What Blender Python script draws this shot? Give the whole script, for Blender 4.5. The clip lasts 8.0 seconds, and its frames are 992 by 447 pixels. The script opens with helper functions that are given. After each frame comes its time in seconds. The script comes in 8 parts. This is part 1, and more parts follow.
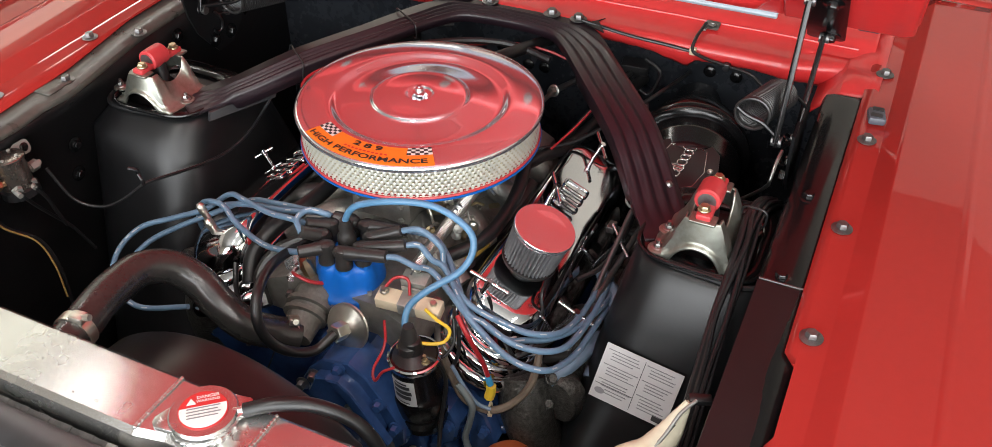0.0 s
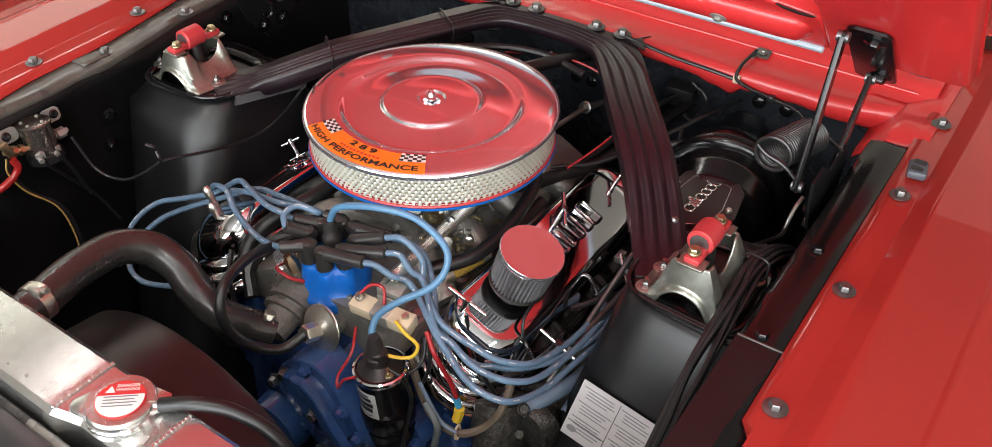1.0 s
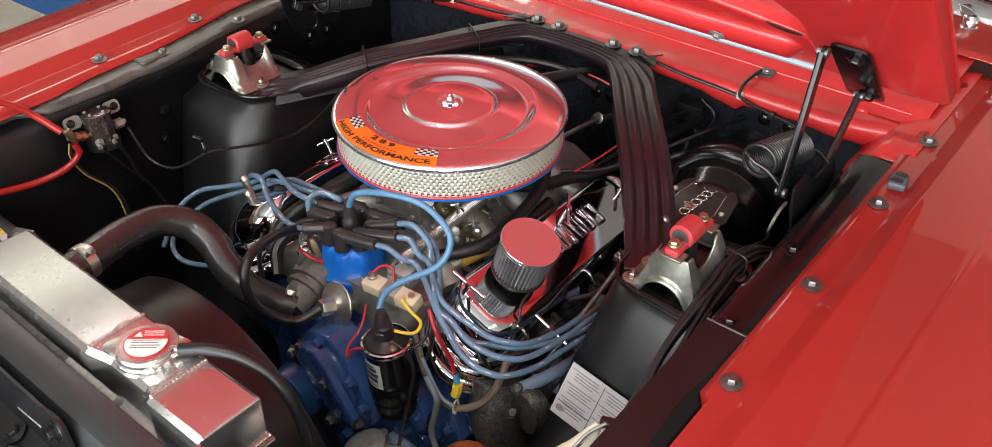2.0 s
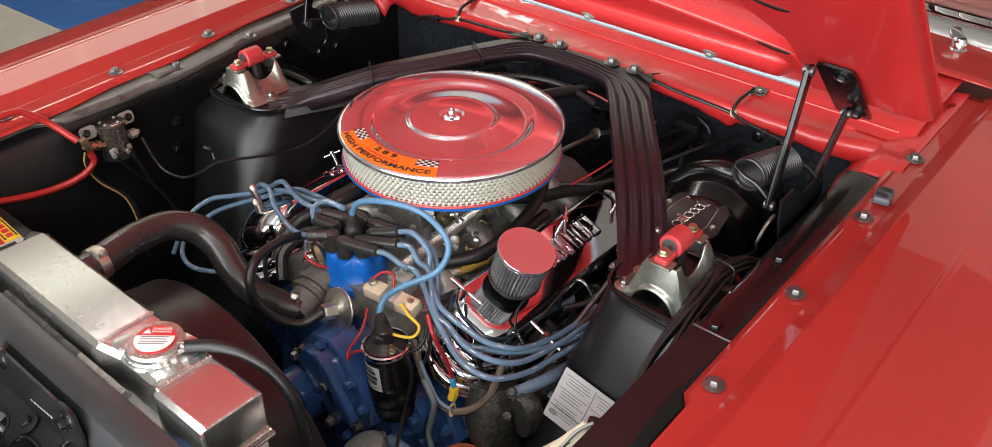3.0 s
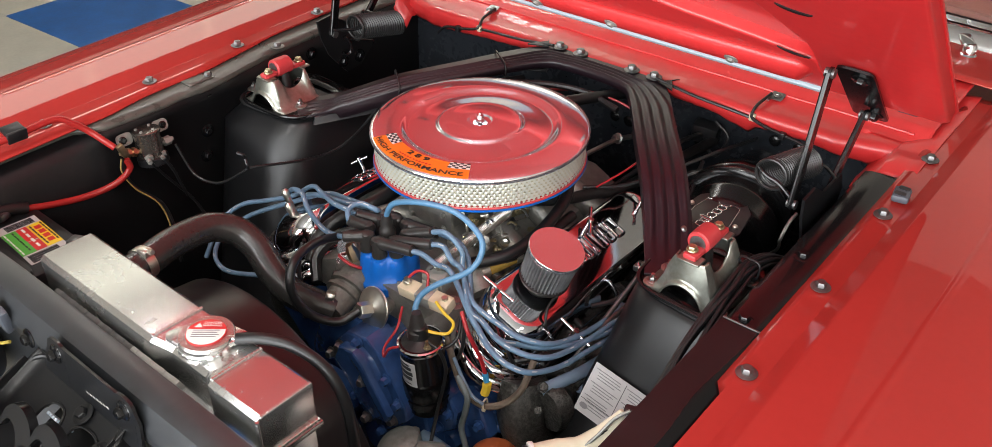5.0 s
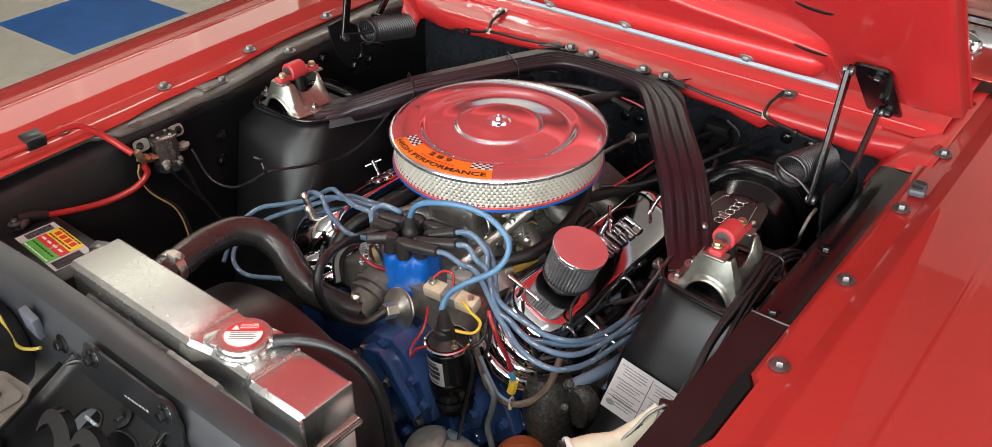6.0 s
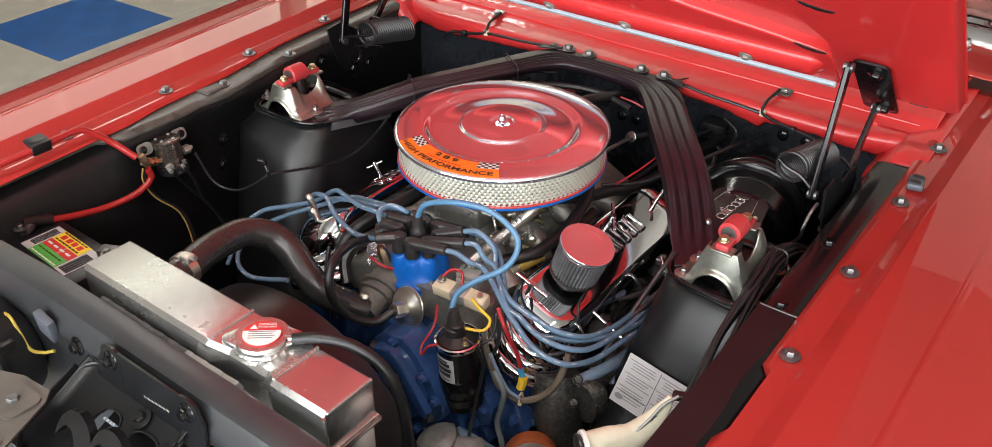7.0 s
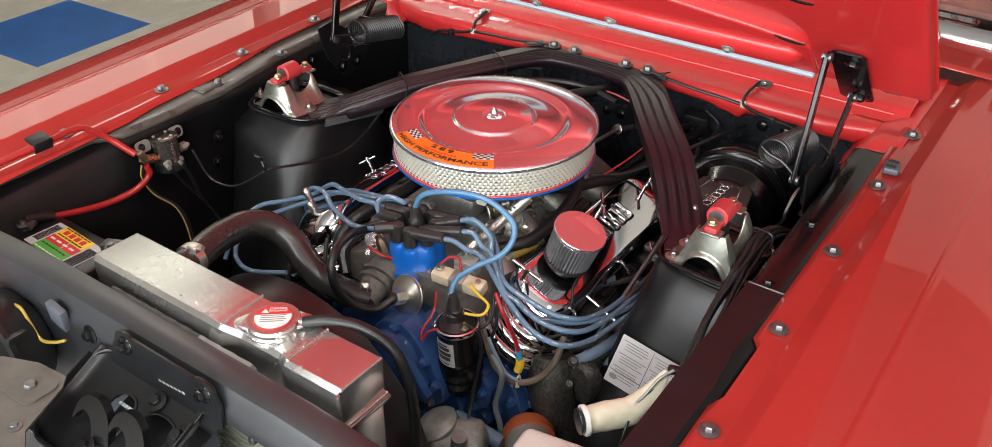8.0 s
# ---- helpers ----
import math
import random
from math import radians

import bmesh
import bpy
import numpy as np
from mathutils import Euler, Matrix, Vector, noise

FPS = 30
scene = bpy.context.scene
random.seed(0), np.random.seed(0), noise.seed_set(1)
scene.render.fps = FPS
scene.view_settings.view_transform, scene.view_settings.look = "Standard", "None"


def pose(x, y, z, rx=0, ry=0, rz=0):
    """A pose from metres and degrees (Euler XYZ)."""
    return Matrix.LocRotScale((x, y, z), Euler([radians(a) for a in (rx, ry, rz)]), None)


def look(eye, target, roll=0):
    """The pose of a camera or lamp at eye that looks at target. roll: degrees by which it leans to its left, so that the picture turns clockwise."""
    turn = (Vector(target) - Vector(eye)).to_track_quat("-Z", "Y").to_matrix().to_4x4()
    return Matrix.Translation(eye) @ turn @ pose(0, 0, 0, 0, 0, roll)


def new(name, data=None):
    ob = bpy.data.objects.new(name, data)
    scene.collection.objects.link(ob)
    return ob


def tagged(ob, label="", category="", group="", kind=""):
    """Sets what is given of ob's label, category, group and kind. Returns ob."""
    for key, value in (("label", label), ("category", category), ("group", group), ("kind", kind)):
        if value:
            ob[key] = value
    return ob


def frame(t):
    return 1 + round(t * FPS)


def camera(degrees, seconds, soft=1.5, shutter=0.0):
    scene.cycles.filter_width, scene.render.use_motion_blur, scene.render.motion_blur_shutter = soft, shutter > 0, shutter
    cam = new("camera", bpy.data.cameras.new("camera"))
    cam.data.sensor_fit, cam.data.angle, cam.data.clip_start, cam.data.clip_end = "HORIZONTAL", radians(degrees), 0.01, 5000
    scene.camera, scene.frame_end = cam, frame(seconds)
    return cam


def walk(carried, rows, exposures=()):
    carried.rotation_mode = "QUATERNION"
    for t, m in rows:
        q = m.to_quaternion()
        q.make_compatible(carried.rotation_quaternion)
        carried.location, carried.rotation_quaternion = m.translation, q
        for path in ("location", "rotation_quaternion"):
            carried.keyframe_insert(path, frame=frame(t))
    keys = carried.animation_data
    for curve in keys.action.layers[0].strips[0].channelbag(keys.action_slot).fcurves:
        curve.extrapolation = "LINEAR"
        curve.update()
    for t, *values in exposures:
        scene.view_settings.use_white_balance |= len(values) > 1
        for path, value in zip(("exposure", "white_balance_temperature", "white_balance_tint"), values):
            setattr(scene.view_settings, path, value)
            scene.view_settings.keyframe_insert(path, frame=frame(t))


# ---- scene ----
cam = camera(56.0, 8.0, soft=0.6)
METRES, TILT, LEAN, TURN = 0.645, -38.0, 0.0, 25.0
START = (0.603, -1.03, 1.642)
ROWS = [
    (0.0, 0.0, 0.0, 0.0, 0.0, 0.0, -0.0),
    (0.5, 0.1542, 0.0772, 0.0375, 3.61, -0.2, -3.49),
    (1.0, 0.2655, 0.0993, 0.0531, 7.59, -0.49, -6.31),
    (2.5, 0.4595, -0.0924, -0.0437, 11.73, 1.98, -9.29),
    (3.0, 0.4662, -0.101, -0.0454, 11.93, 2.35, -9.59),
    (3.5, 0.4697, -0.121, -0.0593, 11.98, 2.65, -9.69),
    (4.0, 0.476, -0.1431, -0.0739, 11.98, 2.81, -9.67),
    (4.5, 0.4648, -0.1621, -0.087, 12.0, 3.08, -9.64),
    (5.0, 0.415, -0.1787, -0.0971, 11.86, 3.36, -9.29),
    (6.5, 0.3002, -0.2368, -0.1322, 10.26, 3.87, -7.99),
    (7.0, 0.2715, -0.2545, -0.1438, 9.65, 4.1, -7.59),
    (7.5, 0.2432, -0.2856, -0.1682, 8.68, 4.3, -7.07),
    (8.0, 0.2337, -0.3342, -0.1974, 8.02, 4.64, -6.61),
]
walk(cam, [(t, pose(*START, TILT, LEAN, TURN) @ pose(METRES * x, METRES * y, METRES * z, 90 + pitch, roll, yaw)) for t, x, y, z, yaw, pitch, roll in ROWS])

# ---- world, lights, exposure ----
world = bpy.data.worlds.new("room_world")
scene.world = world
world.use_nodes = True
world.node_tree.nodes["Background"].inputs[0].default_value = (0.62, 0.72, 0.85, 1)
world.node_tree.nodes["Background"].inputs[1].default_value = 0.4
scene.view_settings.exposure = 0.0


def area_lamp(name, m, sx, sy, watts, color):
    lamp = bpy.data.lights.new(name, "AREA")
    lamp.shape, lamp.size, lamp.size_y = "RECTANGLE", sx, sy
    lamp.energy, lamp.color = watts, color
    ob = new(name, lamp)
    ob.matrix_world = m
    return ob


# daylight through the front window; unseen side and back lamps added for paint reflections
area_lamp("window_light", look((1.9, -5.3, 2.1), (1.9, 0, 1.6)), 8.6, 3.2, 705, (0.965, 0.985, 1.0))
area_lamp("side_window_fill", look((-6.05, 2.05, 3.65), (0, 2.05, 3.65)), 4.5, 0.92, 27, (0.93, 0.92, 0.74))
area_lamp("back_window_fill", look((-3.9, 4.35, 3.32), (-3.9, 0, 3.32)), 3.6, 1.4, 33, (1.0, 0.92, 0.74))


# ceiling lights: three rows, one lamp under each fixture; front four are added fill
LAMPS = [(x, y) for x in (0.2, 3.2) for y in (-3.6, -1.7)] + [(-3.2, 1.3), (-3.2, 2.9)]
for lx, ly in LAMPS:
    area_lamp("ceiling_lamp", look((lx, ly, 4.12), (lx, ly + 0.001, 0)), 0.3, 1.3, 34 if ly < 0 else 19, (1.0, 0.985, 0.95))


# ---- materials ----
def nodes_of(name):
    m = bpy.data.materials.new(name)
    m.use_nodes = True
    nt = m.node_tree
    return m, nt, nt.nodes["Principled BSDF"]


def surface(name, color, rough=0.5, metal=0.0, coat=0.0, vary=0.12, coarse=6.0, fine=90.0, bump=0.0, bump_scale=300.0,
            rough_vary=0.12, spec=0.5, dirt=None, sheen_random=0.0):
    """A procedural material: colour varied at two scales, uneven gloss, fine relief."""
    m, nt, p = nodes_of(name)
    link, node = nt.links.new, nt.nodes.new
    co = node("ShaderNodeTexCoord")
    n1, n2 = node("ShaderNodeTexNoise"), node("ShaderNodeTexNoise")
    n1.inputs["Scale"].default_value, n2.inputs["Scale"].default_value = coarse, fine
    n1.inputs["Detail"].default_value, n2.inputs["Detail"].default_value = 5, 4
    for n in (n1, n2):
        link(co.outputs["Object"], n.inputs["Vector"])
    mix = node("ShaderNodeMath")
    mix.operation = "MULTIPLY_ADD"
    link(n1.outputs["Fac"], mix.inputs[0])
    mix.inputs[1].default_value = 0.65
    half = node("ShaderNodeMath")
    half.operation = "MULTIPLY"
    link(n2.outputs["Fac"], half.inputs[0])
    half.inputs[1].default_value = 0.35
    link(half.outputs[0], mix.inputs[2])
    ramp = node("ShaderNodeValToRGB")
    ramp.color_ramp.elements[0].position, ramp.color_ramp.elements[1].position = 0.3, 0.7
    lo = [max(0.0, c * (1 - vary)) for c in color]
    hi = [min(1.0, c * (1 + vary)) for c in color]
    if dirt:
        lo = dirt
    ramp.color_ramp.elements[0].color, ramp.color_ramp.elements[1].color = (*lo, 1), (*hi, 1)
    link(mix.outputs[0], ramp.inputs["Fac"])
    link(ramp.outputs["Color"], p.inputs["Base Color"])
    rr = node("ShaderNodeMapRange")
    rr.inputs["To Min"].default_value = max(0.01, rough * (1 - rough_vary))
    rr.inputs["To Max"].default_value = min(1.0, rough * (1 + rough_vary))
    link(mix.outputs[0], rr.inputs["Value"])
    link(rr.outputs[0], p.inputs["Roughness"])
    p.inputs["Metallic"].default_value = metal
    p.inputs["Coat Weight"].default_value = coat
    p.inputs["Coat Roughness"].default_value = 0.04
    p.inputs["Specular IOR Level"].default_value = spec
    if bump:
        n3, b = node("ShaderNodeTexNoise"), node("ShaderNodeBump")
        n3.inputs["Scale"].default_value, n3.inputs["Detail"].default_value = bump_scale, 3
        link(co.outputs["Object"], n3.inputs["Vector"])
        link(n3.outputs["Fac"], b.inputs["Height"])
        b.inputs["Strength"].default_value, b.inputs["Distance"].default_value = bump, 0.002
        link(b.outputs["Normal"], p.inputs["Normal"])
    return m


RED = surface("red_paint", (0.365, 0.030, 0.025), 0.5, spec=0.0, coat=1.0, vary=0.05, coarse=2.5, bump=0.012, bump_scale=30)
RED.node_tree.nodes["Principled BSDF"].inputs["Coat Roughness"].default_value = 0.018
RED_INNER = surface("red_inner_paint", (0.55, 0.027, 0.028), 0.36, spec=0.5, coat=0.45, vary=0.1, coarse=5, bump=0.22, bump_scale=26)
RED_INNER.node_tree.nodes["Principled BSDF"].inputs["Coat Roughness"].default_value = 0.07
RED_POLY = surface("red_polyurethane", (0.48, 0.045, 0.05), 0.38, vary=0.12, coarse=30)
BLACK = surface("satin_black_paint", (0.0075, 0.0078, 0.0086), 0.34, vary=0.3, coarse=9, bump=0.05, bump_scale=160, rough_vary=0.25)
BRASS_ZINC = surface("yellow_passivated_zinc", (0.42, 0.36, 0.22), 0.34, metal=0.9, vary=0.2, coarse=40)
WARM_ZINC = surface("yellowish_zinc", (0.66, 0.64, 0.57), 0.30, metal=0.95, vary=0.12, coarse=30, rough_vary=0.3)
BRACE_PAINT = surface("dark_brown_black_paint", (0.0135, 0.0070, 0.0105), 0.36, vary=0.2, coarse=9, bump=0.02, bump_scale=90, rough_vary=0.2)
BLACK_GLOSS = surface("gloss_black_paint", (0.0055, 0.0055, 0.006), 0.2, vary=0.3, coarse=9, bump=0.04, bump_scale=120, rough_vary=0.3)
BLACK_DULL = surface("dull_black_paint", (0.009, 0.009, 0.0095), 0.5, vary=0.35, coarse=12, bump=0.1, bump_scale=140, rough_vary=0.3)
SATIN_GREY = surface("worn_satin_grey_paint", (0.024, 0.026, 0.029), 0.37, spec=0.9, vary=0.35, coarse=7, bump=0.10, bump_scale=24, rough_vary=0.3)
APRON = surface("apron_satin_paint", (0.008, 0.008, 0.0086), 0.40, spec=0.36, vary=0.4, coarse=12, bump=0.16, bump_scale=60, rough_vary=0.3)
FIREWALL = surface("firewall_paint", (0.019, 0.022, 0.027), 0.27, vary=0.4, coarse=9, bump=0.45, bump_scale=34, rough_vary=0.4)
BRONZE = surface("aged_solenoid_metal", (0.18, 0.155, 0.135), 0.27, metal=0.88, vary=0.3, coarse=30)
RUBBER = surface("black_rubber", (0.009, 0.009, 0.0095), 0.36, vary=0.3, coarse=25, bump=0.06, bump_scale=500)
HOSE_RUBBER = surface("dusty_black_rubber", (0.027, 0.026, 0.025), 0.24, spec=0.7, vary=0.3, coarse=18, fine=200, bump=0.12, bump_scale=320)
BOOT_RUBBER = surface("dull_boot_rubber", (0.026, 0.024, 0.023), 0.34, vary=0.3, coarse=25, bump=0.06, bump_scale=400)
PLASTIC = surface("black_plastic", (0.012, 0.012, 0.013), 0.33, vary=0.2, coarse=30)
CHROME = surface("chrome", (0.68, 0.69, 0.71), 0.08, metal=1, vary=0.04, coarse=8, rough_vary=0.5)
LID_CHROME = surface("polished_lid_chrome", (0.86, 0.865, 0.91), 0.095, metal=0.93, vary=0.03, coarse=6, rough_vary=0.3)
PLEAT_GREY = surface("dark_gauze", (0.15, 0.15, 0.155), 0.40, metal=0.5, vary=0.3, coarse=60)
STEEL = surface("bolt_steel", (0.34, 0.34, 0.33), 0.36, metal=1, vary=0.25, coarse=60, fine=400, rough_vary=0.3)
DARK_STEEL = surface("dark_phosphate_steel", (0.2, 0.2, 0.2), 0.42, metal=0.9, vary=0.3, coarse=60, fine=400)
MOUNT_ZINC = surface("aged_zinc_pressing", (0.33, 0.345, 0.31), 0.33, metal=0.82, vary=0.25, coarse=16, fine=140, dirt=(0.20, 0.195, 0.155), rough_vary=0.3)
ZINC = surface("zinc_plated_steel", (0.36, 0.36, 0.335), 0.52, metal=0.55, vary=0.16, coarse=14, fine=120, dirt=(0.25, 0.25, 0.225), rough_vary=0.3)
ALU = surface("brushed_aluminium", (0.64, 0.635, 0.62), 0.26, metal=0.95, vary=0.07, coarse=5, fine=60, rough_vary=0.3, bump=0.02, bump_scale=90)
CAST_ALU = surface("cast_aluminium", (0.30, 0.29, 0.265), 0.42, metal=0.6, vary=0.3, coarse=18, bump=0.3, bump_scale=260)
GREY_STEEL = surface("grey_painted_steel", (0.10, 0.092, 0.078), 0.45, vary=0.25, coarse=20, bump=0.05)
CAST_IRON = surface("cast_iron", (0.075, 0.073, 0.067), 0.42, metal=0.55, vary=0.75, coarse=160, fine=600, bump=1.0, bump_scale=260, dirt=(0.016, 0.015, 0.013))
BLUE = surface("engine_blue_paint", (0.022, 0.055, 0.155), 0.2, coat=0.5, vary=0.35, coarse=14, bump=0.3, bump_scale=70, rough_vary=0.3)
CAP_BLUE = surface("blue_plastic", (0.004, 0.12, 0.5), 0.34, vary=0.08, coarse=20)
WIRE_BLUE = surface("blue_wire_jacket", (0.118, 0.200, 0.295), 0.42, vary=0.22, coarse=30, fine=260)
HOSE_BLUE = surface("grey_blue_hose", (0.15, 0.21, 0.29), 0.45, vary=0.15, coarse=30)
ORANGE = surface("orange_decal", (0.85, 0.2, 0.02), 0.35, vary=0.04)
SPRING = surface("oiled_spring_steel", (0.05, 0.05, 0.05), 0.3, metal=0.7, vary=0.2, coarse=40)
WHITE = surface("white_print", (0.8, 0.8, 0.78), 0.4, vary=0.04)
PAPER = surface("paper_label", (0.52, 0.52, 0.52), 0.45, vary=0.05, coarse=12)
INK = surface("black_print", (0.02, 0.02, 0.022), 0.45, vary=0.1)
GREY_INK = surface("grey_print", (0.22, 0.22, 0.23), 0.5, vary=0.1)
CREAM = surface("cream_ceramic", (0.62, 0.52, 0.37), 0.6, vary=0.1, coarse=40, bump=0.1)
CREAM_VINYL = surface("cream_vinyl", (0.66, 0.62, 0.47), 0.42, vary=0.1, coarse=20, bump=0.1, bump_scale=60)
YELLOW = surface("yellow_wire_jacket", (0.75, 0.5, 0.04), 0.4, vary=0.08)
RED_WIRE = surface("red_wire_jacket", (0.36, 0.02, 0.025), 0.3, vary=0.15)
AMBER = surface("amber_plastic", (0.42, 0.27, 0.06), 0.12, vary=0.2, coarse=40)
BRASS = surface("brass", (0.55, 0.41, 0.25), 0.38, metal=1, vary=0.2, coarse=50)
GREEN = surface("green_print", (0.1, 0.45, 0.06), 0.4, vary=0.05)
YELLOW_INK = surface("yellow_print", (0.85, 0.62, 0.03), 0.4, vary=0.05)
RED_INK = surface("red_print", (0.62, 0.03, 0.03), 0.4, vary=0.05)
WHITE_PLASTIC = surface("white_plastic", (0.75, 0.74, 0.7), 0.4, vary=0.05)
MESH_STEEL = surface("filter_mesh_steel", (0.74, 0.745, 0.66), 0.34, metal=0.5, vary=0.1, coarse=40)
PLEAT = surface("filter_paper", (0.7, 0.66, 0.5), 0.8, vary=0.1, coarse=40)
GREY_PLASTIC = surface("grey_plastic", (0.08, 0.09, 0.11), 0.45, vary=0.1)
PALE_BLUE_GREY = surface("pale_blue_grey", (0.42, 0.5, 0.56), 0.4, vary=0.12, coarse=12)
ORANGE_PAINT = surface("orange_paint", (0.36, 0.09, 0.03), 0.35, vary=0.1)
BOLT_CHROME = surface("bright_bolt_plating", (0.82, 0.82, 0.83), 0.2, metal=1, vary=0.05, coarse=30)
TAN_WIRE = surface("dull_yellow_jacket", (0.34, 0.23, 0.07), 0.5, vary=0.15)
# the beige-grey reflection on the left flange is put into this base colour
STRIP = surface("grey_black_sheen_paint", (0.075, 0.073, 0.064), 0.3, vary=0.4, coarse=18, bump=0.25, bump_scale=50, rough_vary=0.4)
GREY_FOAM = surface("grey_foam", (0.075, 0.075, 0.072), 0.7, vary=0.5, coarse=60, fine=300, bump=0.5, bump_scale=300)
WALL = surface("wall_paint", (0.7, 0.65, 0.57), 0.8, vary=0.05, coarse=1.5)
REFLECTED_DARK = surface("dark_reflected_panel", (0.07, 0.062, 0.055), 0.5, vary=0.2, coarse=1.2)
CEIL = surface("ceiling_paint", (0.36, 0.345, 0.32), 0.85, vary=0.06, coarse=1.5)
TILE_BEIGE = surface("beige_vinyl_tile", (0.36, 0.335, 0.28), 0.32, vary=0.14, coarse=9, fine=70, rough_vary=0.3)
TILE_BLUE = surface("blue_vinyl_tile", (0.010, 0.078, 0.26), 0.32, vary=0.32, coarse=9, fine=70, rough_vary=0.3)
CAST_BROWN = surface("weathered_casting", (0.115, 0.108, 0.095), 0.48, vary=0.5, coarse=26, fine=220, bump=0.6, bump_scale=140)
PRINT_GREY = surface("worn_print", (0.42, 0.44, 0.46), 0.45, vary=0.15)
CARPET = surface("cabin_vinyl", (0.30, 0.105, 0.08), 0.5, vary=0.2)

GLASS, _nt, _p = nodes_of("window_glass")
_p.inputs["Base Color"].default_value = (0.85, 0.9, 0.9, 1)
_p.inputs["Transmission Weight"].default_value = 1.0
_p.inputs["Roughness"].default_value = 0.0
_p.inputs["IOR"].default_value = 1.45
GLOW, _nt, _p = nodes_of("lamp_diffuser")
_p.inputs["Base Color"].default_value = (0.9, 0.9, 0.88, 1)
_p.inputs["Emission Color"].default_value = (1.0, 0.95, 0.86, 1)
_p.inputs["Emission Strength"].default_value = 9.0


# ---- building helpers ----
BASE = {}


def thing(name, at, label, category, group="", kind=""):
    ob = new(name)
    ob.empty_display_size = 0.05
    ob.location = at
    BASE[ob.name] = Matrix.Translation(at)
    return tagged(ob, label, category, group, kind)


def part(name, bm, material, parent, label="", smooth=True, crisp=40):
    """Links a bmesh in world metres as one mesh object under a thing or a part (parent may be None)."""
    data = bpy.data.meshes.new(name)
    bmesh.ops.recalc_face_normals(bm, faces=bm.faces)
    bm.to_mesh(data)
    bm.free()
    ob = new(name, data)
    if parent is not None:
        data.transform(BASE[parent.name].inverted())
        ob.parent = parent
        BASE[ob.name] = BASE[parent.name]
    else:
        BASE[ob.name] = Matrix()
    for m in material if isinstance(material, (list, tuple)) else (material,):
        data.materials.append(m)
    if smooth:
        data.shade_smooth()
        data.set_sharp_from_angle(angle=radians(crisp))
    return tagged(ob, label) if label else ob


def axes(z, x=(1, 0, 0)):
    """A turn whose z axis is z and whose x axis lies as near x as can be."""
    z = Vector(z).normalized()
    x = Vector(x)
    if abs(z.dot(x.normalized())) > 0.98:
        x = Vector((0, 1, 0))
    y = z.cross(x).normalized()
    x = y.cross(z)
    return Matrix((x, y, z)).transposed().to_4x4()


def box(bm, c, s, turn=None, bevel=0.0, seg=2):
    m = Matrix.Translation(c) @ (turn or Matrix()) @ Matrix.Diagonal((*s, 1))
    made = bmesh.ops.create_cube(bm, size=1, matrix=m)["verts"]
    if bevel:
        edges = list({e for v in made for e in v.link_edges})
        bmesh.ops.bevel(bm, geom=edges, offset=bevel, segments=seg, profile=0.5, affect="EDGES")
    return bm


def cyl(bm, p0, p1, r0, r1=None, seg=20):
    p0, p1 = Vector(p0), Vector(p1)
    m = Matrix.Translation((p0 + p1) / 2) @ axes(p1 - p0)
    bmesh.ops.create_cone(bm, cap_ends=True, segments=seg, radius1=r0, radius2=r0 if r1 is None else r1, depth=(p1 - p0).length, matrix=m)
    return bm


def lathe(bm, profile, m, seg=32, closed=True):
    """Turns a profile of (radius, height) about the local z axis."""
    rings = []
    for r, z in profile:
        rings.append([bm.verts.new(m @ Vector((r * math.cos(a), r * math.sin(a), z))) for a in [2 * math.pi * i / seg for i in range(seg)]])
    for a, b in zip(rings, rings[1:]):
        for i in range(seg):
            j = (i + 1) % seg
            bm.faces.new((a[i], a[j], b[j], b[i]))
    if closed:
        bm.faces.new(rings[0][::-1])
        bm.faces.new(rings[-1])
    return bm


def loft(bm, rings, cap=True, closed=True):
    vs = [[bm.verts.new(p) for p in ring] for ring in rings]
    n = len(vs[0])
    for a, b in zip(vs, vs[1:]):
        for i in range(n if closed else n - 1):
            j = (i + 1) % n
            bm.faces.new((a[i], a[j], b[j], b[i]))
    if cap and closed:
        bm.faces.new(vs[0][::-1])
        bm.faces.new(vs[-1])
    return bm


def curve(pts, steps=8, loop=False):
    """A smooth line through points."""
    p = [Vector(q) for q in pts]
    out = []
    n = len(p)
    for i in range(n - 1 if not loop else n):
        a, b, c, d = (p[(i - 1) % n] if loop or i else p[0] * 2 - p[1]), p[i % n], p[(i + 1) % n], (p[(i + 2) % n] if loop or i + 2 < n else p[n - 1] * 2 - p[n - 2])
        for k in range(steps):
            t = k / steps
            out.append(0.5 * ((2 * b) + (c - a) * t + (2 * a - 5 * b + 4 * c - d) * t * t + (3 * b - a - 3 * c + d) * t ** 3))
    if not loop:
        out.append(p[-1])
    return out


def tube(bm, pts, r, seg=10, steps=7, smooth=True):
    """A round hose or wire along points; r: one radius, or one for each end."""
    line = curve(pts, steps) if smooth and len(pts) > 2 else [Vector(q) for q in pts]
    n = len(line)
    side = None
    rings = []
    for i, q in enumerate(line):
        t = (line[min(i + 1, n - 1)] - line[max(i - 1, 0)]).normalized()
        if side is None:
            side = t.orthogonal().normalized()
        side = (side - t * side.dot(t)).normalized()
        up = t.cross(side)
        rad = r if not isinstance(r, tuple) else r[0] + (r[1] - r[0]) * i / (n - 1)
        rings.append([q + rad * (side * math.cos(a) + up * math.sin(a)) for a in [2 * math.pi * k / seg for k in range(seg)]])
    return loft(bm, rings)


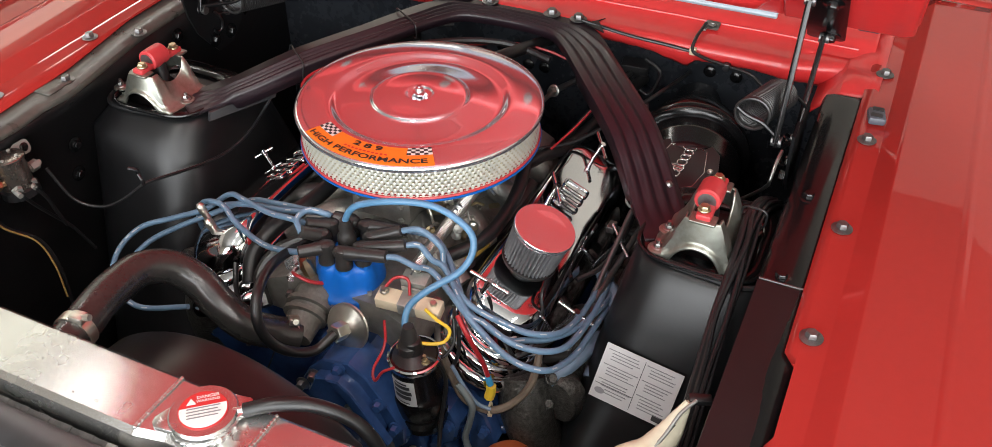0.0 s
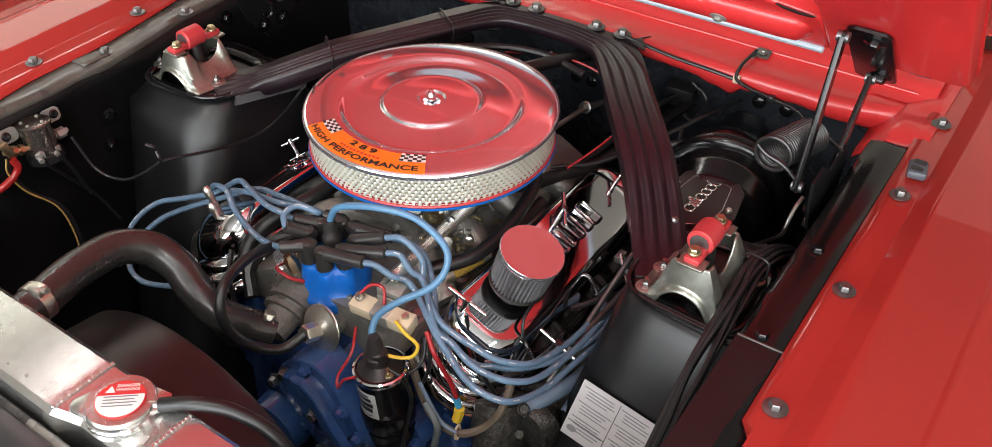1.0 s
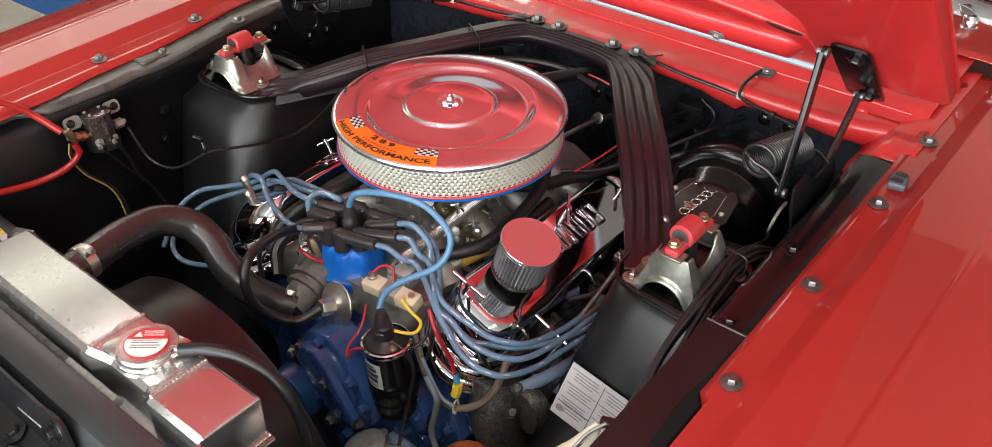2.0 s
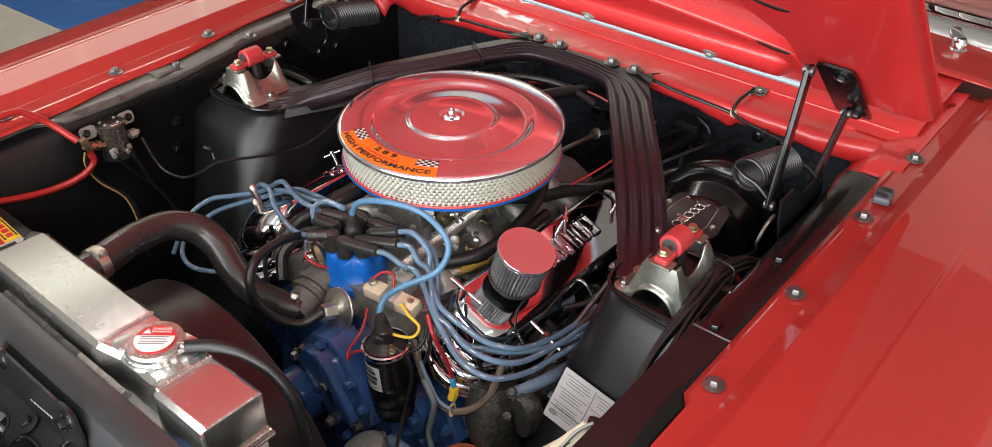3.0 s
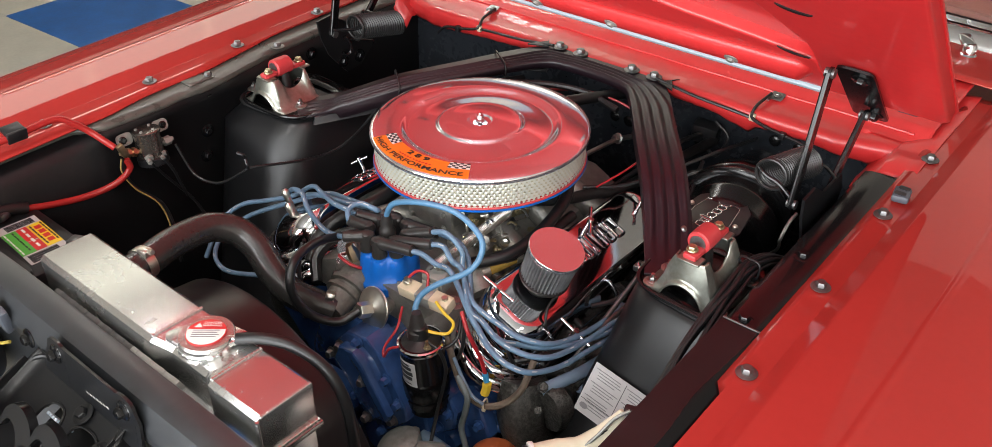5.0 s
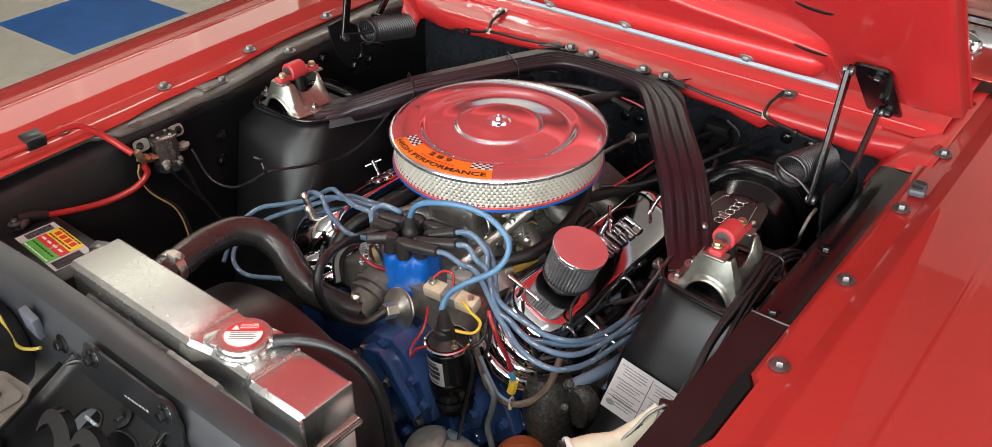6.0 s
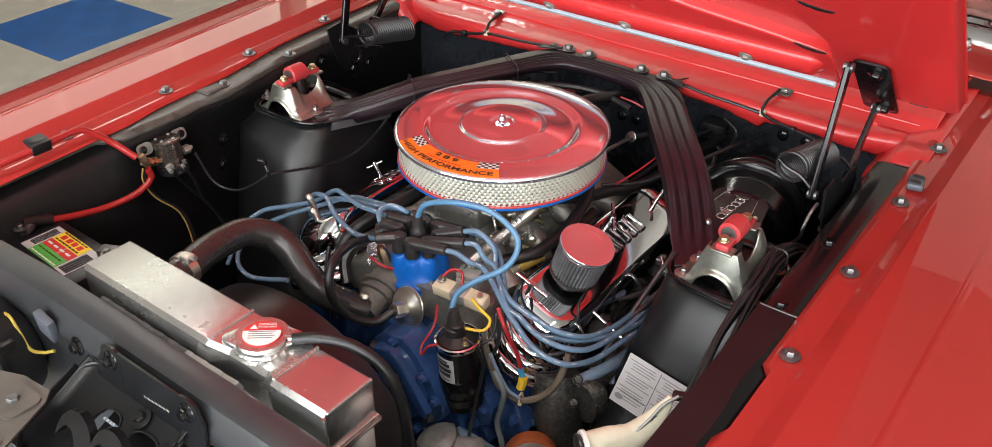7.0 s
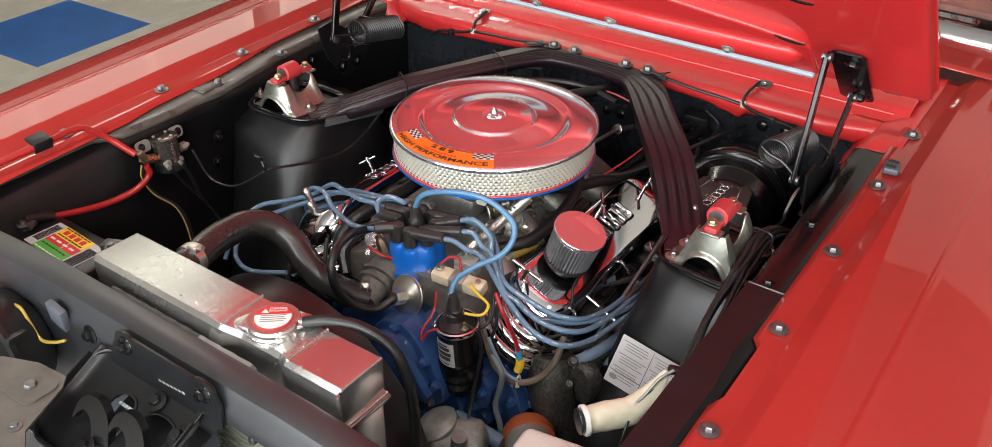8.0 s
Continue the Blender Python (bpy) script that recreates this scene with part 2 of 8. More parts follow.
def prism(bm, poly, depth, m):
    """A flat plate: a polygon in the local xy plane, from z = 0 to depth."""
    a = [bm.verts.new(m @ Vector((x, y, 0))) for x, y in poly]
    b = [bm.verts.new(m @ Vector((x, y, depth))) for x, y in poly]
    bm.faces.new(a[::-1])
    bm.faces.new(b)
    for i in range(len(a)):
        j = (i + 1) % len(a)
        bm.faces.new((a[i], a[j], b[j], b[i]))
    return bm


def rounded(x0, y0, x1, y1, r, n=5):
    """The outline of a rectangle with round corners."""
    out = []
    for cx, cy, a0 in ((x1 - r, y0 + r, -90), (x1 - r, y1 - r, 0), (x0 + r, y1 - r, 90), (x0 + r, y0 + r, 180)):
        for k in range(n + 1):
            a = radians(a0 + 90 * k / n)
            out.append((cx + r * math.cos(a), cy + r * math.sin(a)))
    return out


def bolt(bm, p, axis=(0, 0, 1), r=0.0065, h=0.006, flange=1.75):
    """A hexagon head on a round flange."""
    p, a = Vector(p), Vector(axis).normalized()
    lathe(bm, [(r * flange, 0), (r * flange, 0.0012), (r * 1.1, 0.0024)], Matrix.Translation(p) @ axes(a), 18)
    lathe(bm, [(r, 0.0015), (r, h * 0.8), (r * 0.82, h)], Matrix.Translation(p) @ axes(a, (1, 0.3, 0)), 6)
    return bm


def solid(ob, t, offset=-1.0):
    mod = ob.modifiers.new("thickness", "SOLIDIFY")
    mod.thickness, mod.offset = t, offset
    return ob


def fresh():
    return bmesh.new()


def letters(text, size, m, material, parent, bend=None, bold=0.0):
    """Raised print from the built-in font; bend(x, y) maps flat print onto a curved face."""
    c = bpy.data.curves.new("print", "FONT")
    c.body, c.size, c.align_x, c.align_y, c.offset = text, size, "CENTER", "CENTER", bold
    ob = bpy.data.objects.new("print", c)
    scene.collection.objects.link(ob)
    bpy.context.view_layer.update()
    data = bpy.data.meshes.new_from_object(ob.evaluated_get(bpy.context.evaluated_depsgraph_get()))
    bpy.data.objects.remove(ob)
    bm = fresh()
    bm.from_mesh(data)
    if bend:
        bmesh.ops.subdivide_edges(bm, edges=[e for e in bm.edges if e.calc_length() > size * 0.4], cuts=1)
    for v in bm.verts:
        v.co = bend(v.co.x, v.co.y) if bend else m @ Vector((v.co.x, v.co.y, 0))
    return part("lettering", bm, material, parent, smooth=False)


SLOPE = 0.037  # the car's rake: metres up for each metre rearwards


def rake(y):
    return SLOPE * y


# ---- the room ----
def room():
    def slab(name, c, s, material, label, category, holes=()):
        bm = fresh()
        box(bm, c, s)
        ob = part(name, bm, material, None, smooth=False)
        return tagged(ob, label, category, kind="structure")
    floor = slab("floor", (0, 0, -0.003), (13, 13, 0.1), TILE_BEIGE, "beige and blue checkered vinyl shop floor", "floor")
    slab("ceiling", (0, 0, 4.3), (13, 13, 0.1), CEIL, "grey painted shop ceiling", "ceiling")
    slab("wall_right", (6.5, 0, 2.15), (0.15, 12.8, 4.2), WALL, "beige painted shop wall", "wall")
    # front, left and back walls, each with a window opening; left and back ones assumed
    for name, turn, at, w0, w1, s0, s1 in (("wall_front", 0, -5.5, -2.5, 6.3, 0.45, 3.8), ("wall_left", 1, -6.2, -0.3, 4.35, 3.15, 4.15), ("wall_back", 0, 4.5, -5.8, -2.0, 2.55, 4.1)):
        bm = fresh()
        for a0, a1, z0, z1 in ((-6.4, w0, 0.05, 4.25), (w1, 4.42 if turn else 6.4, 0.05, 4.25), (w0, w1, 0.05, s0), (w0, w1, s1, 4.25)):
            c, s = ((a0 + a1) / 2, at, (z0 + z1) / 2), (a1 - a0, 0.15, z1 - z0)
            if turn:
                c, s = (at, (a0 + a1) / 2, (z0 + z1) / 2), (0.15, a1 - a0, z1 - z0)
            box(bm, c, s)
        tagged(part(name, bm, WALL, None, smooth=False), "beige painted wall with a wide window opening", "wall", kind="structure")
        # added dark panels, out of view, that darken low reflections in the fender
        if name != "wall_front":
            bm = fresh()
            c, s = (at + 0.085, -1.0, 1.0), (0.02, 10.8, 1.9)
            if not turn:
                c, s = (0.1, at - 0.085, 1.0), (12.5, 0.02, 1.9)
            box(bm, c, s, bevel=0.004)
            tagged(part("trim", bm, REFLECTED_DARK, None, smooth=False), "unseen dark lower wall panel, added to darken reflections", "wall panelling", kind="structure")
        win = thing("window", (at, 0, 0) if turn else (0, at, 0), "wide shop window in a white frame, out of view", "window", kind="structure")
        for k in range(5):
            a = w0 + (w1 - w0) * k / 4
            bm = fresh()
            c, s = (a, at, (s0 + s1) / 2), (0.07, 0.09, s1 - s0)
            if turn:
                c, s = (at, a, (s0 + s1) / 2), (0.09, 0.07, s1 - s0)
            box(bm, c, s, bevel=0.006)
            part("window_frame", bm, WHITE_PLASTIC, win)
    # ceiling lamps, none in view; the front four only carry the added fill
    for x, y in LAMPS:
        lamp = thing("ceiling_light", (x, y, 4.2), "long white fluorescent ceiling light, switched on, out of view", "ceiling light", "shop ceiling lights")
        bm = fresh()
        box(bm, (x, y, 4.22), (0.34, 1.34, 0.05), bevel=0.01)
        part("frame", bm, WHITE_PLASTIC, lamp)
        for dx in (-0.08, 0.08):
            bm = fresh()
            cyl(bm, (x + dx, y - 0.6, 4.17), (x + dx, y + 0.6, 4.17), 0.022, seg=12)
            part("fluorescent_tube", bm, GLOW, lamp)
    return floor


FLOOR = room()


# ---- red bodywork ----
def mirror(pts, side):
    return [(side * p[0], *p[1:]) for p in pts]


FENDER_PROFILE = [(0.586, 0.9255), (0.5995, 0.9290), (0.6005, 0.9291), (0.6265, 0.9298), (0.6275, 0.9301), (0.6280, 0.9303), (0.6490, 0.9450), (0.6500, 0.9455), (0.6525, 0.9468), (0.6535, 0.9470), (0.6550, 0.94702), (0.6580, 0.94703), (0.70, 0.9470), (0.732, 0.9469), (0.7355, 0.94688), (0.7370, 0.9469), (0.7385, 0.9472), (0.741, 0.9482), (0.744, 0.9485), (0.747, 0.9481), (0.750, 0.9471), (0.752, 0.9468),
                  (0.754, 0.9466), (0.757, 0.9463), (0.80, 0.9405), (0.835, 0.9348), (0.852, 0.9310), (0.866, 0.9255), (0.877, 0.917), (0.884, 0.903), (0.888, 0.87), (0.890, 0.70), (0.886, 0.5)]
LEFT_EDGE = ((-1.0, 0.560), (-0.345, 0.562), (-0.27, 0.574), (-0.12, 0.575), (0.07, 0.602), (0.7, 0.602))  # inner edge of the left fender along the car
LEFT_FLANGE = ((-1.0, 0.590), (-0.41, 0.580), (-0.375, 0.548), (-0.30, 0.540), (-0.26, 0.536), (-0.21, 0.540), (-0.165, 0.531), (-0.12, 0.536), (-0.07, 0.543), (0.024, 0.556), (0.7, 0.556))


def along(table, y):
    """Straight steps between the (y, value) pairs of a table."""
    for (a, p), (b, q) in zip(table, table[1:]):
        if y <= b:
            return p + (q - p) * max(0.0, (y - a) / (b - a))
    return table[-1][1]


def fender(side):
    ob = thing("fender", (side * 0.7, 0, 0.93), "glossy red front fender with a bolted inner flange", "fender", "front fenders")
    bm = fresh()
    rings = []
    for k in range(82):
        y = -1.0 + 1.62 * k / 81
        drop = 0.05 * max(0.0, (-0.55 - y) / 0.45) ** 2
        row = []
        for i, (x, z) in enumerate(FENDER_PROFILE):
            if i == 0 and side > 0 and y < -0.26:
                x += 0.014 if y > -0.385 else 0.003
            if i == 0 and side < 0:
                x = min(0.598, along(LEFT_EDGE, y))
            row.append((side * x, y, z + rake(y) - drop))
        rings.append(row)
    loft(bm, rings, closed=False)
    solid(part("panel", bm, RED, ob, crisp=60), 0.0025)
    ys = (-0.44, -0.233, -0.033, 0.174, 0.364)
    for y in ys:
        bm = fresh()
        bolt(bm, (side * 0.608, y, 0.931 + rake(y)), r=0.0075, h=0.009)
        part("bolt", bm, DARK_STEEL, ob, "dark hexagon bolt")
    return ob


for side in (1, -1):
    fender(side)


def cowl():
    ob = thing("cowl_panel", (0, 0.45, 0.93), "glossy red cowl panel with a ragged painted front edge", "cowl")
    bm = fresh()
    prof = [(0.378, 0.887), (0.366, 0.897), (0.360, 0.915), (0.362, 0.9295), (0.372, 0.934), (0.40, 0.936), (0.425, 0.941), (0.45, 0.953), (0.48, 0.957), (0.60, 0.965), (0.68, 0.968)]
    # the painted front edge hangs unevenly
    hem_x = [-0.585, -0.54, -0.42, -0.29, -0.13, 0.0, 0.137, 0.15, 0.205, 0.244, 0.30, 0.315, 0.36, 0.405, 0.50, 0.585]
    hem_z = [0.885, 0.884, 0.886, 0.895, 0.905, 0.91, 0.913, 0.903, 0.900, 0.896, 0.881, 0.896, 0.898, 0.901, 0.89, 0.885]
    fine = []
    for (ya, za), (yb, zb) in zip(prof, prof[1:]):
        n = max(1, int(math.hypot(yb - ya, zb - za) / 0.007))
        fine += [(ya + (yb - ya) * k / n, za + (zb - za) * k / n) for k in range(n)]
    fine.append(prof[-1])
    rings = []
    for k in range(191):
        x = -0.585 + 1.17 * k / 190
        edge = 0.03 * max(0.0, (abs(x) - 0.46) / 0.12)
        low = float(np.interp(x, hem_x, hem_z)) + 0.0022 * noise.noise(Vector((x * 60, 0.3, 0)))
        row = []
        for y, z in fine:
            dent = 0.0008 * noise.noise(Vector((x * 22, y * 30, z * 30))) + 0.0006 * noise.noise(Vector((x * 75, y * 75, z * 75 + 4)))
            front = y < 0.405
            if y < 0.379 and z < 0.92:
                z = low + (z - 0.887) * (0.92 - low) / 0.033
            row.append((x, y + (edge if front else 0) - dent * (z < 0.93), z + dent * (z >= 0.93)))
        rings.append(row)
    loft(bm, rings, closed=False)
    solid(part("panel", bm, RED_INNER, ob, crisp=70), 0.002)
    bm = fresh()
    tube(bm, [(-0.56 + 0.07 * k, 0.431 + 0.001 * math.sin(k * 2.3), 0.9448) for k in range(17)], 0.0022, 8, 3)
    part("seam", bm, RED_INNER, ob)
    # bracket and thin drain hose along the front edge, both sides
    for s in (1, -1):
        bm = fresh()
        prism(bm, rounded(-0.012, -0.011, 0.012, 0.011, 0.004), 0.0016, Matrix.Translation((s * 0.326, 0.418, 0.944)) @ pose(0, 0, 0, 14))
        box(bm, (s * 0.317, 0.408, 0.943), (0.006, 0.02, 0.003))
        part("bracket", bm, STEEL, ob, "small steel bracket")
        bm = fresh()
        bolt(bm, (s * 0.326, 0.418, 0.946), r=0.004, h=0.004)
        part("screw", bm, STEEL, ob)
        line = [(0.316, 0.415, 0.948), (0.314, 0.395, 0.945), (0.312, 0.370, 0.941), (0.312, 0.355, 0.926), (0.33, 0.354, 0.917), (0.371, 0.357, 0.908), (0.41, 0.36, 0.90), (0.435, 0.362, 0.88)]
        bm = fresh()
        tube(bm, mirror(line, s), 0.0029, 8)
        part("washer_hose", bm, RUBBER, ob, "thin black hose")
        bm = fresh()
        tube(bm, mirror([(0.118, 0.357, 0.938), (0.2, 0.353, 0.93), (0.27, 0.354, 0.926), (0.312, 0.358, 0.921)], s), 0.0028, 8)
        part("washer_hose", bm, RUBBER, ob)
        for p, m in (((0.312, 0.36, 0.922), CREAM), ((0.371, 0.357, 0.907), PLASTIC)):
            bm = fresh()
            box(bm, (s * p[0], p[1], p[2]), (0.011, 0.011, 0.013), bevel=0.002)
            part("clip", bm, m, ob)
    # outer ends of the cowl, beside the hood hinges
    for s in (1, -1):
        bm = fresh()
        rows = []
        for k in range(31):
            y = (0.304 if s > 0 else 0.345) + (0.316 if s > 0 else 0.275) * k / 30
            rows.append([(s * x, y, z + 0.006 - (0.006 if s > 0 else 0.022) * max(0.0, 1 - k / 2) + rake(y) + 0.009 * noise.noise(Vector((x * 22, y * 22, s))) * min(1.0, (0.612 - x) / 0.04)) for x, z in ((0.515, 0.878), (0.530, 0.893), (0.545, 0.907), (0.553, 0.917), (0.565, 0.920), (0.577, 0.921), (0.590, 0.922), (0.606, 0.926))])
        loft(bm, rows, closed=False)
        solid(part("corner_panel", bm, RED_INNER, ob, crisp=40), 0.002)
    return ob


cowl()

# ---- hood, raised on its hinges ----
HOOD = Matrix.Translation((0, 0.305, 1.030)) @ Matrix(((1, 0, 0), (0, -math.cos(radians(43)), -math.sin(radians(43))), (0, math.sin(radians(43)), -math.cos(radians(43))))).to_4x4()


def hood():
    ob = thing("hood", (0, 0.305, 1.03), "raised glossy red hood seen from its pressed underside", "hood")

    def plate(name, poly, depth, lift, material=RED_INNER, bevel=0.006):
        bm = fresh()
        prism(bm, poly, depth, HOOD @ Matrix.Translation((0, 0, lift)))
        if bevel:
            bmesh.ops.recalc_face_normals(bm, faces=bm.faces)
            top = [e for e in bm.edges if all((HOOD.inverted() @ v.co).z > lift + depth * 0.9 for v in e.verts)]
            bmesh.ops.bevel(bm, geom=top, offset=bevel, segments=3, profile=0.6, affect="EDGES")
        return part(name, bm, material, ob, crisp=50)
    plate("skin", rounded(-0.635, -0.005, 0.635, 1.22, 0.012), 0.004, -0.03, bevel=0)
    # inner frame: rear roll, side rails, front bar, diagonal ribs
    for s in (1, -1):
        rail = [(0.632, 0.012), (0.632, 1.188), (0.62, 1.2), (0.06, 1.2), (0.06, 0.86), (0.30, 0.434), (0.389, 0.276), (0.446, 0.172), (0.4495, 0.152), (0.4495, 0.0), (0.62, 0.0)]
        plate("side_rail", [(s * x, y) for x, y in rail[::s]], 0.022, -0.026)
    band = [(-0.449, 0.0), (0.449, 0.0), (0.449, 0.105), (0.436, 0.114), (0.36, 0.138), (0.23, 0.168), (0.20, 0.180), (0.10, 0.182)]
    plate("rear_bar", band + [(-x, y) for x, y in band[:1:-1]], 0.02, -0.026)
    plate("spine", [(-0.09, 0.183), (0.09, 0.183), (0.045, 0.85), (-0.045, 0.85)], 0.018, -0.026)
    plate("front_bar", rounded(-0.059, 0.86, 0.059, 1.2, 0.01), 0.02, -0.026)
    bm = fresh()
    for v0, w, h in ((0.062, 0.03, 0.02),):
        rings = []
        for k in range(41):
            x = -0.435 + 0.87 * k / 40
            e = min(1.0, (0.435 - abs(x)) / 0.03)
            e = math.sqrt(max(0.0, 1 - (1 - e) ** 2))
            rings.append([HOOD @ Vector((x, v0 + w * math.cos(a) * (0.3 + 0.7 * e), -0.008 + h * e * math.sin(a))) for a in [math.pi * i / 10 for i in range(11)]])
        loft(bm, rings, closed=False)
    solid(part("roll", bm, RED_INNER, ob, crisp=80), 0.002)
    for s in (1, -1):
        # slots are not cut: black crescents carry the shade of the openings
        for cx, cy in ((0.418, 0.127), (0.452, 0.285)):
            bm = fresh()
            moon = [(0.026 * math.cos(a), 0.011 * math.sin(a)) for a in [math.pi * (1 + k / 12) for k in range(13)]] + [(0.022 * math.cos(a), -0.003 * math.sin(a)) for a in [math.pi * k / 8 for k in range(1, 8)]]
            prism(bm, [(s * u, v) for u, v in moon[::s]], 0.0012, HOOD @ Matrix.Translation((s * cx, cy, -0.0055 if cy < 0.2 else -0.0036)) @ pose(0, 0, 0, 0, 0, -s * 14))
            part("slot", bm, BLACK_DULL, ob, "black inlay for the shaded slot in the inner frame")
        for x, y in ((0.307, 0.066), (0.08, 0.066)):
            bm = fresh()
            bolt(bm, HOOD @ Vector((s * x, y, 0.011)), HOOD.to_3x3() @ Vector((0, 0, 1)), 0.007, 0.006)
            part("bolt", bm, ZINC, ob)
    # pale blue-grey strip along the hood's rear edge
    plate("rear_edge_strip", rounded(-0.47, -0.014, 0.44, -0.002, 0.004), 0.016, -0.018, PALE_BLUE_GREY, 0.003)
    bm = fresh()
    box(bm, HOOD @ Vector((0.57, -0.004, -0.012)), (0.03, 0.008, 0.012), HOOD.to_3x3().to_4x4(), 0.002)
    part("bumper_clip", bm, GREY_PLASTIC, ob)
    return ob


hood()


def windshield():
    ob = thing("windshield", (0, 0.72, 0.99), "raked windshield glass in bright chrome trim", "windshield")
    bm = fresh()
    rings = []
    for v in range(9):
        t = v / 8
        rings.append([(x * (1 - 0.16 * t), 0.815 - 0.03 * (x / 0.7) ** 2 + 0.42 * t, 0.985 + 0.36 * t) for x in [-0.7 + 1.4 * i / 24 for i in range(25)]])
    loft(bm, rings, closed=False)
    pane = solid(part("pane", bm, GLASS, ob), 0.005)
    pane.visible_shadow = False
    bm = fresh()
    rows = []
    for i in range(33):
        x = -0.71 + 1.42 * i / 32
        y = 0.803 - 0.03 * (x / 0.7) ** 2
        rows.append([(x, y - 0.016, 0.972), (x, y - 0.014, 0.979), (x, y - 0.009, 0.985), (x, y + 0.004, 0.996), (x, y + 0.012, 1.002), (x, y + 0.016, 1.001)])
    loft(bm, rows, closed=False)
    solid(part("trim", bm, BOLT_CHROME, ob, "bright polished trim", crisp=60), 0.002)
    for x in (0.540, -0.1):
        bm = fresh()
        y = 0.738
        lathe(bm, [(0.018, 0), (0.018, 0.006), (0.012, 0.012), (0.012, 0.026), (0.009, 0.030)], Matrix.Translation((x, y, 0.968)), 20)
        part("wiper_pivot", bm, CHROME, ob, "chrome wiper pivot")
        bm = fresh()
        box(bm, (x - 0.012, y + 0.012, 0.998), (0.022, 0.034, 0.010), pose(0, 0, 0, 14, 0, 35), 0.004)
        part("wiper_socket", bm, CHROME, ob)
    return ob


windshield()


def body_shell():
    """Scuttle and doors behind the fenders, closing the car towards the rear."""
    ob = thing("car_body", (0, 1.0, 0.9), "glossy red car body behind the engine bay", "car body")
    bm = fresh()
    rows = []
    for k in range(9):
        y = 0.624 + 0.2 * k / 8
        rows.append([(x, y, 0.952 + 0.022 * (1 - (x / 0.93) ** 2) + rake(y) * 0.4 - (0.06 if abs(x) > 0.91 else 0)) for x in [-0.93 + 1.86 * i / 24 for i in range(25)]])
    loft(bm, rows, closed=False)
    solid(part("scuttle", bm, RED, ob), 0.002)
    for s in (1, -1):
        bm = fresh()
        rows = [[(s * x, y, z) for x, z in ((0.74, 0.972), (0.80, 0.985), (0.86, 0.97), (0.905, 0.94), (0.925, 0.85), (0.925, 0.4))] for y in (0.83, 1.4, 1.9)]
        loft(bm, rows, closed=False)
        solid(part("door_skin", bm, RED, ob), 0.002)
    bm = fresh()
    box(bm, (0, 1.55, 0.66), (1.36, 1.2, 0.10), bevel=0.03)
    part("cabin_floor", bm, CARPET, ob)
    bm = fresh()
    box(bm, (0, 0.965, 0.918), (1.34, 0.28, 0.13), bevel=0.02, seg=3)
    part("dashboard", bm, CARPET, ob, "padded red dashboard")
    for x in (-0.34, 0.34):
        bm = fresh()
        box(bm, (x, 1.62, 0.98), (0.52, 0.12, 0.56), pose(0, 0, 0, -12), 0.05, 3)
        part("seat_back", bm, CARPET, ob)
    bm = fresh()
    box(bm, (0, 2.18, 1.02), (1.36, 0.05, 0.72), bevel=0.02)
    part("rear_panel", bm, CARPET, ob)
    for s in (1, -1):
        bm = fresh()
        box(bm, (s * 0.685, 1.72, 1.13), (0.03, 0.95, 0.46), pose(0, 0, 0, 0, -s * 12, 0), 0.01)
        part("cabin_side", bm, CARPET, ob)
    bm = fresh()
    box(bm, (0, 1.75, 1.375), (1.1, 0.95, 0.05), bevel=0.02)
    part("roof", bm, RED, ob)
    return ob


body_shell()


# ---- black sheet metal of the engine bay ----
def ring_of(corners, r, z_of, n=7):
    """A rounded outline through four plan corners."""
    out = []
    k = len(corners)
    for i in range(k):
        p, a, b = Vector(corners[i]), Vector(corners[i - 1]), Vector(corners[(i + 1) % k])
        u, v = (a - p).normalized(), (b - p).normalized()
        for j in range(n + 1):
            t = j / n
            q = (p + u * r) * (1 - t) ** 2 + p * 2 * t * (1 - t) + (p + v * r) * t ** 2
            out.append((q.x, q.y, z_of(q)))
    return out


TOWER_RINGS = [
    (0.30, (0.27, -0.40), (0.58, -0.28), (0.58, 0.30), (0.27, 0.25), 0.08),
    (0.45, (0.295, -0.322), (0.570, -0.235), (0.570, 0.26), (0.295, 0.21), 0.08),
    (0.60, (0.318, -0.243), (0.562, -0.195), (0.562, 0.22), (0.318, 0.17), 0.075),
    (0.70, (0.335, -0.190), (0.558, -0.172), (0.558, 0.19), (0.335, 0.15), 0.07),
    (0.78, (0.350, -0.147), (0.556, -0.156), (0.556, 0.16), (0.350, 0.125), 0.068),
    (0.830, (0.358, -0.120), (0.552, -0.132), (0.552, 0.115), (0.358, 0.098), 0.065),
    (0.848, (0.364, -0.108), (0.548, -0.124), (0.548, 0.095), (0.364, 0.082), 0.06),
    (0.856, (0.370, -0.100), (0.546, -0.118), (0.546, 0.085), (0.370, 0.072), 0.056),
]


